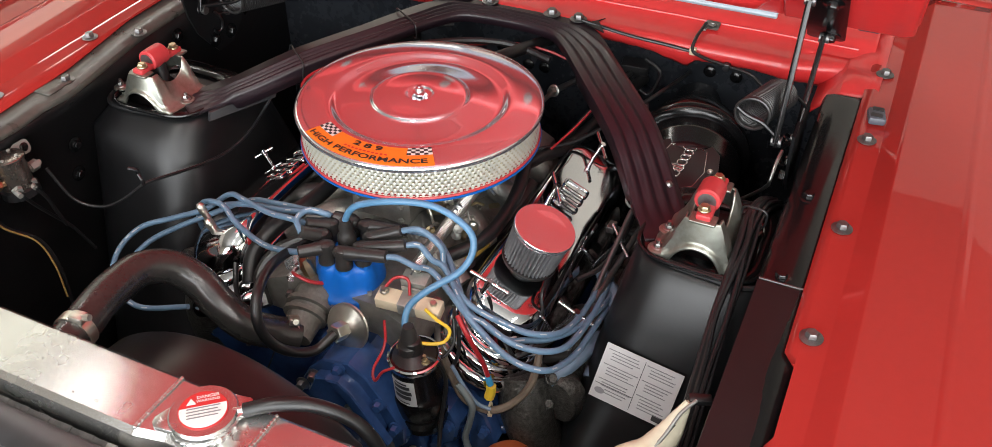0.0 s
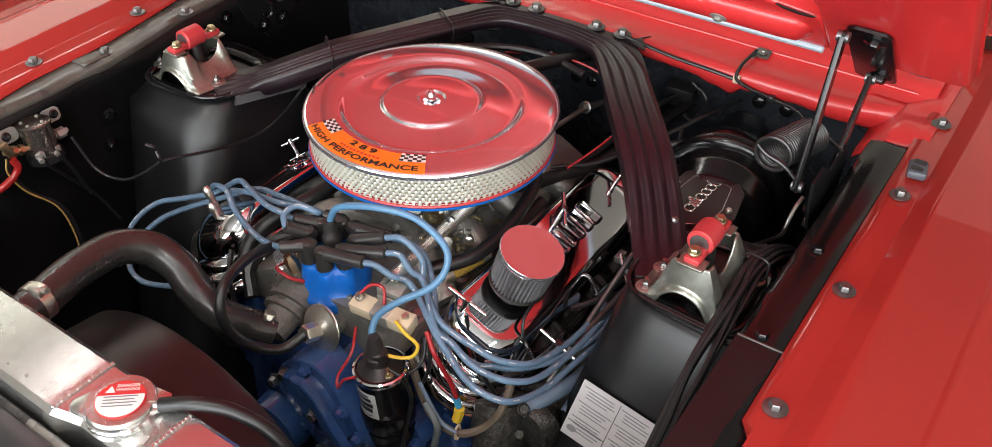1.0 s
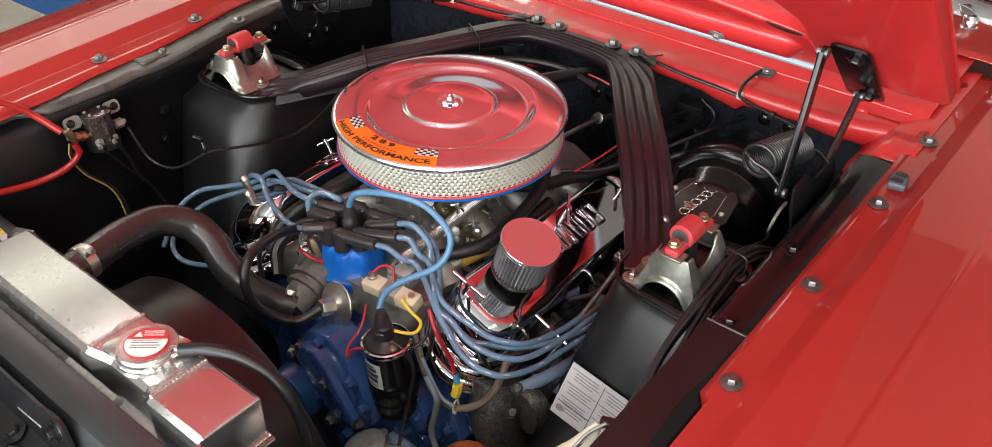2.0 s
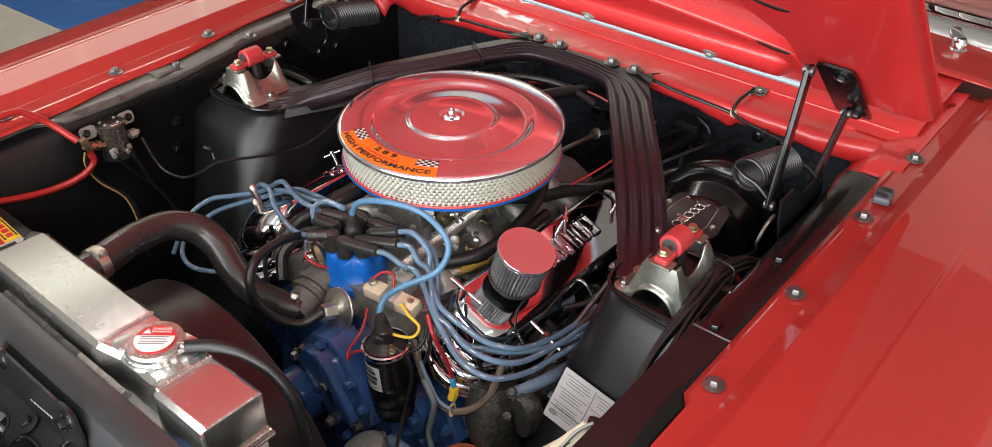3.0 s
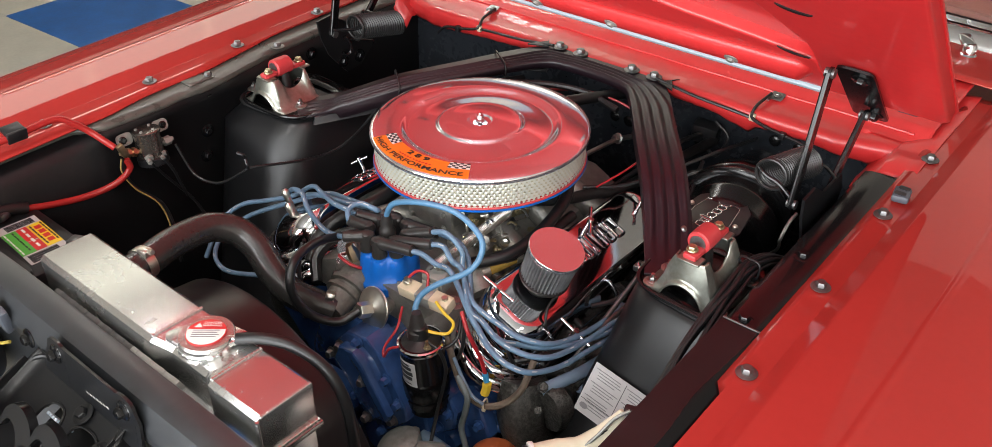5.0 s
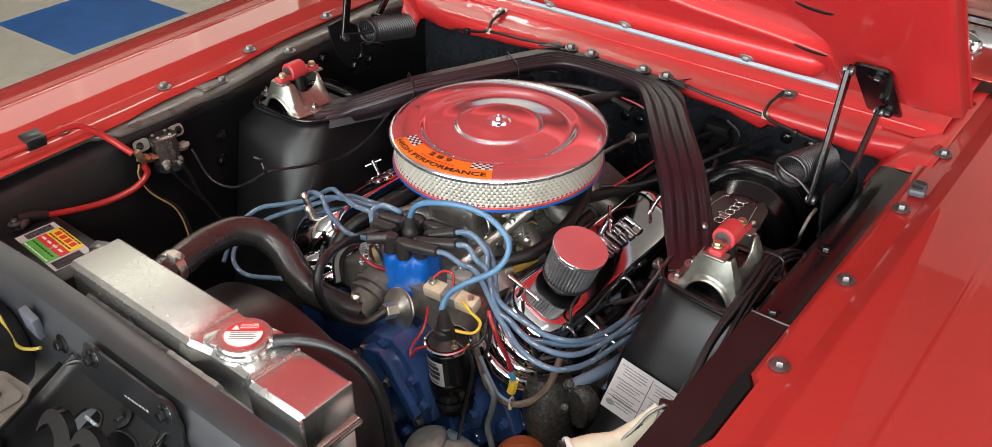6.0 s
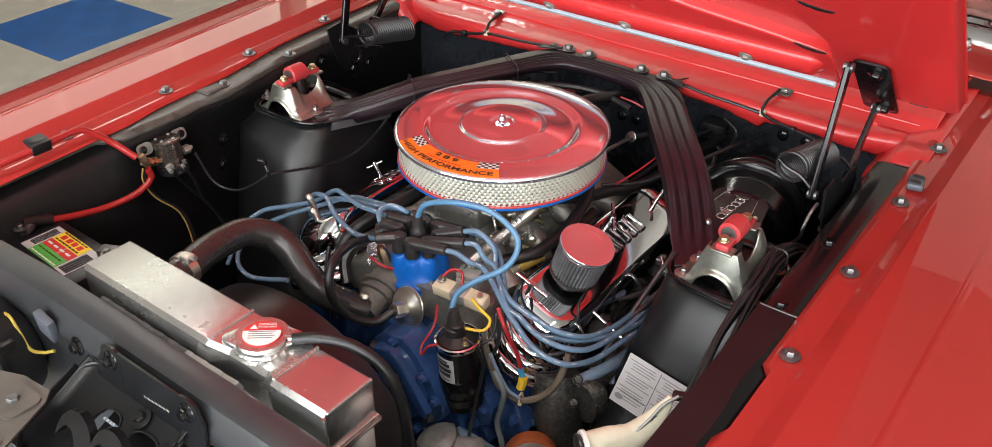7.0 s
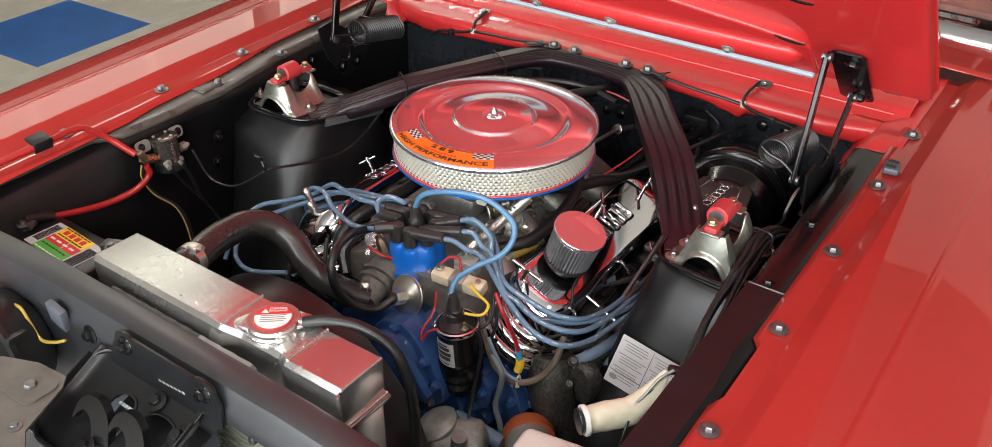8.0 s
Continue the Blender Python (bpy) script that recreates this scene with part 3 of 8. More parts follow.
def shock_tower(side):
    ob = thing("shock_tower", (side * 0.45, 0, 0.5), "satin black shock tower pressing beside the engine", "shock tower", "shock towers")
    bm = fresh()
    rings = []
    for z, a, b, c, d, r in TOWER_RINGS:
        back = 0.010 if side < 0 else 0.0
        a, b = (a[0], a[1] + back), (b[0], b[1] + back)
        if side < 0 and z < 0.84:
            b = (0.556, -0.148 - (0.85 - z) * 0.2)
        rings.append([(side * x, y, zz) for x, y, zz in ring_of((a, b, c, d), r, lambda q, z=z: z)])
    loft(bm, rings)
    part("shell", bm, BLACK, ob, crisp=55)
    # rolled lip round the top
    bm = fresh()
    top = ring_of(TOWER_RINGS[-1][1:5], 0.055, lambda q: 0.860)
    lip = [(side * x, y + (0.010 if side < 0 and y < 0 else 0.0), z) for x, y, z in top]
    lip = [(side * 0.370, 0.03, 0.860)] + lip[:16] + [(side * 0.546, 0.03, 0.860)]
    tube(bm, lip, 0.0045, 8, 1, smooth=False)
    part("lip", bm, BLACK_DULL, ob)
    # flat dull black plate in place of the dark well's shade under the mount
    bm = fresh()
    prism(bm, [(side * x, y) for x, y, z in ring_of(((0.40, -0.085), (0.51, -0.085), (0.51, 0.03), (0.40, 0.03)), 0.03, lambda q: 0)], 0.0016, Matrix.Translation((0, 0, 0.858)))
    part("well_shade", bm, BLACK_DULL, ob)
    return ob


def apron(side):
    ob = thing("inner_fender", (side * 0.56, 0, 0.9), "satin black inner fender panel with bolted top flange", "inner fender", "inner fender panels")
    bm = fresh()
    rows = []
    for k in range(60):
        y = -0.70 + 1.15 * k / 59
        inner = 0.534
        if side < 0:
            inner = along(LEFT_FLANGE, y)
        wob = 0.002 * noise.noise(Vector((y * 9, side, 0)))
        flange = [(0.606, 0.9225), (inner + 0.012, 0.9185 + wob), (inner + 0.003, 0.9155 + wob), (inner, 0.908)]
        if side > 0 and y > 0.306:
            flange = [(x, 0.893) for x, z in flange]
        rows.append([(side * x, y, z + rake(y)) for x, z in flange] + [(side * 0.553, y, 0.88 + rake(y)), (side * 0.557, y, 0.72), (side * 0.57, y, 0.45), (side * 0.58, y, 0.2)])
    loft(bm, rows if side > 0 else [r[3:] for r in rows], closed=False)
    solid(part("panel", bm, BLACK_GLOSS if side > 0 else APRON, ob, crisp=50), 0.002, 1.0)
    if side < 0:
        bm = fresh()
        loft(bm, [r[:4] for r in rows], closed=False)
        solid(part("top_flange", bm, STRIP, ob, "top flange with reflected light in its grey colour", crisp=50), 0.002, 1.0)
    for y in (0.026, -0.141):
        bm = fresh()
        bolt(bm, (side * 0.558, y, 0.9205 + rake(y)), r=0.0075, h=0.009)
        part("bolt", bm, DARK_STEEL if side < 0 else BLACK_GLOSS, ob)
    for y, z in ((-0.157, 0.891), (-0.17, 0.815), (-0.18, 0.765), (0.10, 0.885)):
        bm = fresh()
        bolt(bm, (side * 0.549, y, z), (-side, 0, 0), 0.0075, 0.009)
        part("bolt", bm, BLACK_GLOSS, ob)
    if side > 0:
        bm = fresh()
        box(bm, (0.562, -0.152, 0.9165), (0.055, 0.0025, 0.004), bevel=0.0006)
        part("seam", bm, DARK_STEEL, ob)
        bm = fresh()
        prism(bm, [(0.534, -0.70), (0.598, -0.70), (0.602, -0.262), (0.587, -0.253), (0.587, -0.154), (0.534, -0.154)], 0.0022, Matrix.Translation((0, 0, 0.9205)) @ pose(0, 0, 0, math.degrees(SLOPE)))
        part("cover_strip", bm, BLACK, ob)
    else:
        bm = fresh()
        rows = [[(-0.545 - 0.05 * t + 0.004 * noise.noise(Vector((t * 5, k * 0.9, 3))), -0.19 + 0.05 * k / 6, 0.923 + rake(-0.15) + 0.005 * noise.noise(Vector((t * 4, k, 7)))) for t in (0, 0.25, 0.5, 0.75, 1)] for k in range(7)]
        loft(bm, rows, closed=False)
        solid(part("crumpled_edge", bm, STRIP, ob), 0.002)
    return ob


for side in (1, -1):
    shock_tower(side)
    apron(side)


def firewall():
    ob = thing("firewall", (0, 0.45, 0.6), "satin black firewall with small dents and plugs", "firewall")
    bm = fresh()
    rows = []
    for k in range(25):
        z = 0.15 + 0.765 * k / 24
        rows.append([(x, 0.435 + 0.006 * noise.noise(Vector((x * 6, z * 6, 2))) - 0.02 * max(0, (abs(x) - 0.4) / 0.2), z) for x in [-0.6 + 1.2 * i / 40 for i in range(41)]])
    loft(bm, rows, closed=False)
    solid(part("panel", bm, FIREWALL, ob), 0.003, 1.0)
    rng = random.Random(4)
    for k in range(9):
        x, z = rng.uniform(-0.1, 0.42), rng.uniform(0.78, 0.87)
        bm = fresh()
        lathe(bm, [(0.011, 0), (0.011, 0.003), (0.007, 0.006)], Matrix.Translation((x, 0.433, z)) @ axes((0, -1, 0)), 14)
        part("plug", bm, BLACK_GLOSS, ob)
    bm = fresh()
    box(bm, (0.2, 0.42, 0.83), (0.05, 0.03, 0.04), pose(0, 0, 0, 10, 5, 12), 0.006)
    part("connector_block", bm, PLASTIC, ob)
    return ob


firewall()


def belly():
    bm = fresh()
    box(bm, (0, -0.2, 0.2), (1.2, 1.3, 0.02))
    return tagged(part("splash_pan", bm, BLACK_DULL, None, smooth=False), "dark floor of the engine bay", "splash pan", kind="structure")


belly()


def radiator_support():
    ob = thing("radiator_support", (0, -0.7, 0.9), "satin black radiator support bar and panel", "radiator support")
    bm = fresh()
    prof = [(-0.665, 0.860), (-0.666, 0.907), (-0.668, 0.911), (-0.672, 0.912), (-0.697, 0.9095), (-0.7015, 0.9075), (-0.7045, 0.902), (-0.7075, 0.892), (-0.7115, 0.884), (-0.713, 0.875), (-0.714, 0.864)]
    rows = []
    for k in range(31):
        x = -0.60 + 1.2 * k / 30
        low = 0.028 * max(0.0, (abs(x + 0.02) - 0.22) / 0.35) ** 1.3
        rows.append([(x, y, z - low + 0.0012 * noise.noise(Vector((x * 11, y * 30, 0)))) for y, z in prof])
    loft(bm, rows, closed=False)
    solid(part("top_bar", bm, SATIN_GREY, ob, crisp=28), 0.003, 1.0)
    for s in (-1, 1):
        bm = fresh()
        x0, x1 = (-0.60, -0.085) if s < 0 else (0.24, 0.60)
        prism(bm, rounded(x0, 0.2, x1, 0.868, 0.02), 0.003, Matrix.Translation((0, -0.709, 0)) @ pose(0, 0, 0, 90))
        part("side_panel", bm, SATIN_GREY, ob)
    bm = fresh()
    prism(bm, rounded(-0.084, 0.2, 0.085, 0.862, 0.012), 0.003, Matrix.Translation((0, -0.7095, 0)) @ pose(0, 0, 0, 90))
    part("centre_post", bm, BLACK_DULL, ob)
    for x, z in ((-0.15, 0.872),):
        bm = fresh()
        bolt(bm, (x, -0.716, z), (0, -1, 0.1), 0.0078, 0.010)
        part("bolt", bm, BLACK_GLOSS, ob)
    bm = fresh()
    box(bm, (-0.212, -0.721, 0.878), (0.034, 0.012, 0.04), pose(0, 0, 0, 8, 12, 0), 0.003)
    part("clip", bm, GREY_PLASTIC, ob)
    for x in (-0.10, 0.16, 0.19):
        bm = fresh()
        lathe(bm, [(0.006, 0), (0.006, 0.003), (0.003, 0.005)], Matrix.Translation((x, -0.714, 0.86)) @ axes((0, -1, 0)), 12)
        part("plug", bm, PLASTIC, ob)
    return ob


radiator_support()


def bead(bm, line, r, rng):
    """A weld: a lumpy tube of overlapping beads."""
    pts = []
    for a, b in zip(line, line[1:]):
        n = max(2, int((b - a).length / (r * 0.5)))
        pts += [a.lerp(b, k / n) for k in range(n)]
    pts.append(line[-1])
    rings = []
    for i, q in enumerate(pts):
        t = (pts[min(i + 1, len(pts) - 1)] - pts[max(i - 1, 0)]).normalized()
        u = t.cross(Vector((0.1, 0.2, 1))).normalized()
        w = t.cross(u)
        rr = r * (0.72 + 0.34 * abs(math.sin(i * 0.9))) * rng.uniform(0.93, 1.07)
        rings.append([q + rr * (u * math.cos(a) + w * math.sin(a)) for a in [2 * math.pi * k / 7 for k in range(7)]])
    return loft(bm, rings)


def radiator():
    ob = thing("radiator", (0.0, -0.61, 0.5), "welded aluminium radiator with a bright top tank", "radiator")
    y0, y1, z1, zb = -0.648, -0.568, 0.930, 0.868
    bm = fresh()
    rings = []

    def section(x, front_drop, ya):
        pts = [(ya, zb), (ya, z1 - front_drop - 0.006), (ya + 0.006, z1 - front_drop), (y1 - 0.006, z1 - 0.001), (y1, z1 - 0.007), (y1, zb)]
        return [(x, y, z) for y, z in pts]
    for x, d, ya in ((-0.226, 0.0, y0), (0.02, 0.0, y0), (0.036, 0.0, y0), (0.062, 0.010, y0 + 0.012), (0.128, 0.010, y0 + 0.012), (0.152, 0.0, y0), (0.166, 0, y0), (0.240, 0.0, y0)):
        rings.append(section(x, d, ya))
    loft(bm, rings)
    bmesh.ops.recalc_face_normals(bm, faces=bm.faces)
    ends = [e for e in bm.edges if all(abs(v.co.x - e.verts[0].co.x) < 1e-6 for v in e.verts) and (abs(e.verts[0].co.x + 0.226) < 1e-4 or abs(e.verts[0].co.x - 0.24) < 1e-4)]
    bmesh.ops.bevel(bm, geom=ends, offset=0.003, segments=2, profile=0.5, affect="EDGES")
    part("top_tank", bm, ALU, ob, crisp=28)
    # weld beads: rows of small overlapping beads
    rng = random.Random(2)

    def weld(line, r=0.0026):
        line = [Vector(q) for q in line]
        bm = fresh()
        bead(bm, line, r, rng)
        return part("weld_bead", bm, ALU, ob, crisp=70)
    weld([(0.036, y0 + 0.004, z1), (0.036, y1 - 0.004, z1)])
    weld([(0.153, y0 + 0.004, z1), (0.153, y1 - 0.004, z1)])
    weld([(0.240, y0 + 0.004, z1 - 0.003), (0.240, y1 - 0.004, z1 - 0.003)])
    weld([(0.2405, y0, zb), (0.2405, y1, zb)], 0.0034)
    weld([(0.2405, y0, zb), (0.2405, y0, z1 - 0.006)])
    # core
    bm = fresh()
    box(bm, (0.007, -0.608, 0.62), (0.44, 0.058, 0.48))
    core = part("core", bm, BLACK_DULL, ob, smooth=False)
    bm = fresh()
    for k in range(48):
        box(bm, (0.007, -0.639, 0.40 + 0.0096 * k), (0.43, 0.004, 0.003))
    for k in range(120):
        box(bm, (-0.208 + 0.0036 * k, -0.638, 0.625), (0.0008, 0.003, 0.46))
    tagged(part("fin_pack", bm, MESH_STEEL, core, "fine aluminium fins", smooth=False), kind="stuff")
    bm = fresh()
    box(bm, (0.232, -0.608, 0.62), (0.012, 0.075, 0.50), bevel=0.003)
    part("side_plate", bm, ALU, ob)
    bm = fresh()
    box(bm, (0.007, -0.608, 0.862), (0.476, 0.088, 0.008), bevel=0.002)
    part("header_plate", bm, ALU, ob)
    for k0, k1, mat, text in ((0, 19, GREY_FOAM, "crumbling grey foam strip"), (19, 29, ZINC, "crinkled bare metal tape")):
        bm = fresh()
        for k in range(k0, k1):
            x = -0.168 + 0.0095 * k
            box(bm, (x, -0.6565, 0.8990 + 0.0006 * math.sin(k * 2.1)), (0.0112, 0.0085, 0.015), pose(0, 0, 0, 24, 0, 3 * math.sin(k * 1.7)), 0.0018, 2)
        part("edge_strip", bm, mat, ob, text)
    # filler neck and outlet
    bm = fresh()
    lathe(bm, [(0.036, 0), (0.032, 0.004), (0.027, 0.008), (0.0255, 0.012), (0.029, 0.014), (0.029, 0.018)], Matrix.Translation((0.088, -0.602, 0.918)), 36)
    part("filler_neck", bm, ALU, ob)
    weld([(0.088 + 0.033 * math.cos(a), -0.602 + 0.033 * math.sin(a), 0.925) for a in [2 * math.pi * k / 24 for k in range(25)]], 0.0036)
    bm = fresh()
    cyl(bm, (-0.136, -0.575, 0.902), (-0.142, -0.550, 0.902), 0.0215, seg=28)
    part("outlet", bm, ALU, ob)
    bm = fresh()
    cyl(bm, (0.11, -0.590, 0.932), (0.128, -0.578, 0.934), 0.005, seg=12)
    part("overflow_nipple", bm, ALU, ob)
    return ob


radiator()
# ---- engine ----
def engine():
    ob = thing("engine_block", (0, 0, 0.3), "blue painted engine block with cylinder heads and timing cover", "engine")
    bm = fresh()
    prof = [(-0.16, 0.30), (-0.16, 0.5), (-0.25, 0.60), (-0.185, 0.672), (-0.10, 0.715), (0.10, 0.715), (0.185, 0.672), (0.25, 0.60), (0.16, 0.5), (0.16, 0.30)]
    loft(bm, [[(x, y, z) for x, z in prof] for y in (-0.262, -0.26, 0.25, 0.252)])
    part("block", bm, BLUE, ob, crisp=30)
    for s in (1, -1):
        bm = fresh()
        c = Vector((s * 0.19, -0.025, 0.634))
        box(bm, c, (0.15, 0.41, 0.085), pose(0, 0, 0, 0, s * 27, 0), 0.008)
        part("cylinder_head", bm, BLUE, ob)
        for y in (-0.23, -0.1, 0.03, 0.16):
            bm = fresh()
            bolt(bm, c + Vector((s * 0.075, y + 0.02, -0.055)), (s * 0.57, 0, -0.3), 0.009, 0.009)
            part("head_bolt", bm, BLUE, ob)
    # timing cover with its ribs and bolts
    bm = fresh()
    outline = [(-0.05, 0.36), (0.13, 0.36), (0.17, 0.42), (0.165, 0.52), (0.14, 0.62), (0.105, 0.70), (0.06, 0.735), (-0.03, 0.735), (-0.085, 0.70), (-0.12, 0.62), (-0.13, 0.5), (-0.11, 0.42)]
    prism(bm, [(x + 0.01, z) for x, z in outline], 0.05, Matrix.Translation((0, -0.262, 0)) @ pose(0, 0, 0, 90))
    bmesh.ops.recalc_face_normals(bm, faces=bm.faces)
    bmesh.ops.bevel(bm, geom=[e for e in bm.edges if all(v.co.y < -0.31 for v in e.verts)], offset=0.01, segments=3, profile=0.6, affect="EDGES")
    part("timing_cover", bm, BLUE, ob, crisp=30)
    def cast_plate(name, poly, y0, depth, bev):
        bm = fresh()
        prism(bm, poly, depth, Matrix.Translation((0.0, y0, 0)) @ pose(0, 0, 0, 90))
        bmesh.ops.recalc_face_normals(bm, faces=bm.faces)
        bmesh.ops.bevel(bm, geom=[e for e in bm.edges if all(v.co.y < y0 - depth * 0.9 for v in e.verts)], offset=bev, segments=3, profile=0.6, affect="EDGES")
        return part(name, bm, BLUE, ob, crisp=30)
    cover = [(-0.017, 0.672), (0.006, 0.715), (0.030, 0.742), (0.072, 0.752), (0.098, 0.735), (0.114, 0.712), (0.130, 0.69), (0.150, 0.655), (0.150, 0.63), (0.128, 0.602), (0.092, 0.568), (0.055, 0.60), (0.024, 0.652)]
    cast_plate("water_pump", cover, -0.30, 0.048, 0.006)
    cast_plate("pump_cover", [(0.012, 0.69), (0.026, 0.722), (0.066, 0.734), (0.086, 0.722), (0.112, 0.684), (0.124, 0.655), (0.112, 0.628), (0.088, 0.60), (0.062, 0.625), (0.036, 0.665)], -0.348, 0.016, 0.006)
    cast_plate("cover_ridge", [(0.052, 0.740), (0.072, 0.744), (0.092, 0.728), (0.142, 0.655), (0.136, 0.64), (0.124, 0.642), (0.08, 0.712)], -0.364, 0.012, 0.005)
    cast_plate("side_lobe", [(0.150, 0.662), (0.172, 0.672), (0.192, 0.665), (0.205, 0.64), (0.198, 0.60), (0.168, 0.575), (0.148, 0.60)], -0.262, 0.034, 0.009)
    cast_plate("side_lobe", [(0.205, 0.66), (0.232, 0.65), (0.250, 0.60), (0.235, 0.54), (0.205, 0.52), (0.195, 0.58)], -0.25, 0.022, 0.008)
    for p, d, r, h in (((0.19, -0.240, 0.640), (0.3, -1, 0.1), 0.020, 0.010), ((0.235, -0.240, 0.615), (0.3, -1, 0.1), 0.016, 0.010), ((0.15, -0.262, 0.62), (0.1, -1, 0), 0.02, 0.014), ((0.205, -0.255, 0.585), (0.2, -1, 0), 0.026, 0.01),
                       ((0.17, -0.262, 0.55), (0, -1, 0), 0.02, 0.02), ((-0.17, -0.262, 0.64), (-0.1, -1, 0), 0.022, 0.014), ((-0.20, -0.25, 0.67), (-0.1, -1, 0), 0.02, 0.012), ((0.06, -0.312, 0.52), (0, -1, 0), 0.045, 0.02), ((0.125, -0.314, 0.685), (0.2, -1, 0.3), 0.016, 0.012)):
        bm = fresh()
        lathe(bm, [(r * 1.1, -0.004), (r, 0.0), (r * 0.96, h * 0.8), (r * 0.85, h), (r * 0.5, h * 1.05)], Matrix.Translation(p) @ axes(d), 24)
        part("casting_boss", bm, BLUE, ob)
    for a, b, r in (((0.15, -0.29, 0.69), (0.205, -0.27, 0.58), 0.008), ((0.16, -0.275, 0.60), (0.25, -0.24, 0.60), 0.010), ((0.145, -0.318, 0.54), (0.20, -0.27, 0.52), 0.014)):
        bm = fresh()
        mid = tuple((p + q) / 2 for p, q in zip(a, b))
        tube(bm, [a, (mid[0] + 0.004, mid[1] - 0.004, mid[2] + 0.003), b], r, 10)
        part("casting_rib", bm, BLUE, ob)
    for k, (x, y, z) in enumerate(((0.019, -0.352, 0.712), (0.081, -0.366, 0.686), (0.082, -0.366, 0.612), (0.125, -0.352, 0.622), (0.098, -0.352, 0.582), (-0.004, -0.352, 0.685), (0.060, -0.352, 0.742), (0.140, -0.352, 0.664), (0.118, -0.352, 0.70), (0.045, -0.352, 0.628), (0.168, -0.298, 0.655), (0.19, -0.298, 0.635), (0.17, -0.298, 0.595), (0.232, -0.274, 0.62), (0.225, -0.274, 0.555))):
        bm = fresh()
        bolt(bm, (x, y, z), (0.1, -1, 0.1), 0.0072, 0.011, 1.4)
        part("bolt", bm, STEEL if k in (0, 1, 2, 3, 5, 10) else BLUE, ob)
    bm = fresh()
    lathe(bm, [(0.045, 0), (0.045, 0.03), (0.03, 0.035), (0.022, 0.06), (0.02, 0.1)], Matrix.Translation((0.0, -0.35, 0.61)) @ axes((0, -1, 0)), 28)
    part("pump_hub", bm, BLUE, ob)
    # intake manifold
    bm = fresh()
    prof = [(-0.13, 0.72), (-0.12, 0.765), (-0.07, 0.79), (0.07, 0.79), (0.12, 0.765), (0.13, 0.72)]
    loft(bm, [[(x, y, z) for x, z in prof] for y in (-0.27, -0.262, 0.24, 0.246)])
    part("intake_manifold", bm, CAST_ALU, ob, crisp=30)
    for s in (1, -1):
        for k in range(4):
            bm = fresh()
            y = -0.16 + 0.105 * k
            tube(bm, [(0.02 * s, y * 0.5, 0.80), (s * 0.08, y * 0.85, 0.80), (s * 0.14, y, 0.76)], 0.022, 12)
            part("runner", bm, CAST_ALU, ob)
        for k in range(5):
            bm = fresh()
            bolt(bm, (s * 0.128, -0.21 + 0.1 * k, 0.765), (s * 0.5, 0, 1), 0.0075, 0.009)
            part("bolt", bm, STEEL, ob)
    # exhaust manifold on each bank
    for s in (1, -1):
        bm = fresh()
        rings = []
        for k in range(40):
            y = -0.215 + 0.42 * k / 39
            r = 0.034 + 0.010 * math.sin(k * 0.98) + 0.004 * noise.noise(Vector((k * 0.7, s, 1)))
            rings.append([(s * (0.315 + 0.8 * r * math.cos(a)), y, 0.655 + r * math.sin(a) + 0.006 * noise.noise(Vector((a, k * 0.5, 4)))) for a in [2 * math.pi * i / 16 for i in range(16)]])
        loft(bm, rings)
        part("exhaust_manifold", bm, CAST_IRON, ob, "rough dark cast-iron manifold")
        bm = fresh()
        tube(bm, [(s * 0.262, -0.205, 0.685), (s * 0.275, -0.225, 0.635), (s * 0.29, -0.215, 0.57), (s * 0.31, -0.18, 0.47)], 0.038, 16)
        part("manifold_outlet", bm, CAST_IRON, ob)
        for y, z in ((-0.215, 0.70), (-0.225, 0.66), (-0.12, 0.695), (-0.02, 0.695)):
            bm = fresh()
            bolt(bm, (s * 0.305, y, z), (s * 0.5, -0.5, 0.8), 0.0072, 0.010, 1.2)
            part("bolt", bm, CAST_IRON, ob)
    # alternator housing, oil filter
    bm = fresh()
    turn = pose(0, 0, 0, 20, -8, 28)
    box(bm, (0.200, -0.372, 0.592), (0.085, 0.06, 0.06), turn, 0.012, 3)
    lathe(bm, [(0.030, 0), (0.036, 0.004), (0.036, 0.016), (0.030, 0.022), (0.012, 0.026)], Matrix.Translation((0.165, -0.375, 0.600)) @ axes((-0.35, -0.25, 0.9)), 28)
    cyl(bm, (0.215, -0.395, 0.600), (0.222, -0.400, 0.640), 0.014, 0.012, seg=18)
    part("alternator", bm, surface("grey_green_casting", (0.20, 0.22, 0.205), 0.45, metal=0.3, vary=0.4, coarse=40, bump=0.5, bump_scale=160), ob, "grey cast alternator housing")
    bm = fresh()
    cyl(bm, (0.150, -0.318, 0.575), (0.245, -0.318, 0.570), 0.013, seg=14)
    part("tensioner_sleeve", bm, HOSE_BLUE, ob)
    bm = fresh()
    cyl(bm, (0.150, -0.330, 0.575), (0.150, -0.332, 0.60), 0.008, seg=14)
    part("stud", bm, CAST_ALU, ob)
    bm = fresh()
    lathe(bm, [(0.03, 0), (0.040, 0.004), (0.043, 0.010), (0.043, 0.028), (0.040, 0.030)], Matrix.Translation((0.262, -0.270, 0.570)) @ axes((0.55, -0.75, 0.1)), 28)
    part("oil_filter", bm, ORANGE_PAINT, ob, "orange oil filter flange")
    bm = fresh()
    lathe(bm, [(0.038, 0), (0.0385, 0.07), (0.033, 0.082), (0.015, 0.086)], Matrix.Translation((0.276, -0.290, 0.573)) @ axes((0.55, -0.75, 0.1)), 28)
    part("oil_filter_can", bm, ZINC, ob, "bare metal filter can")
    return ob


engine()


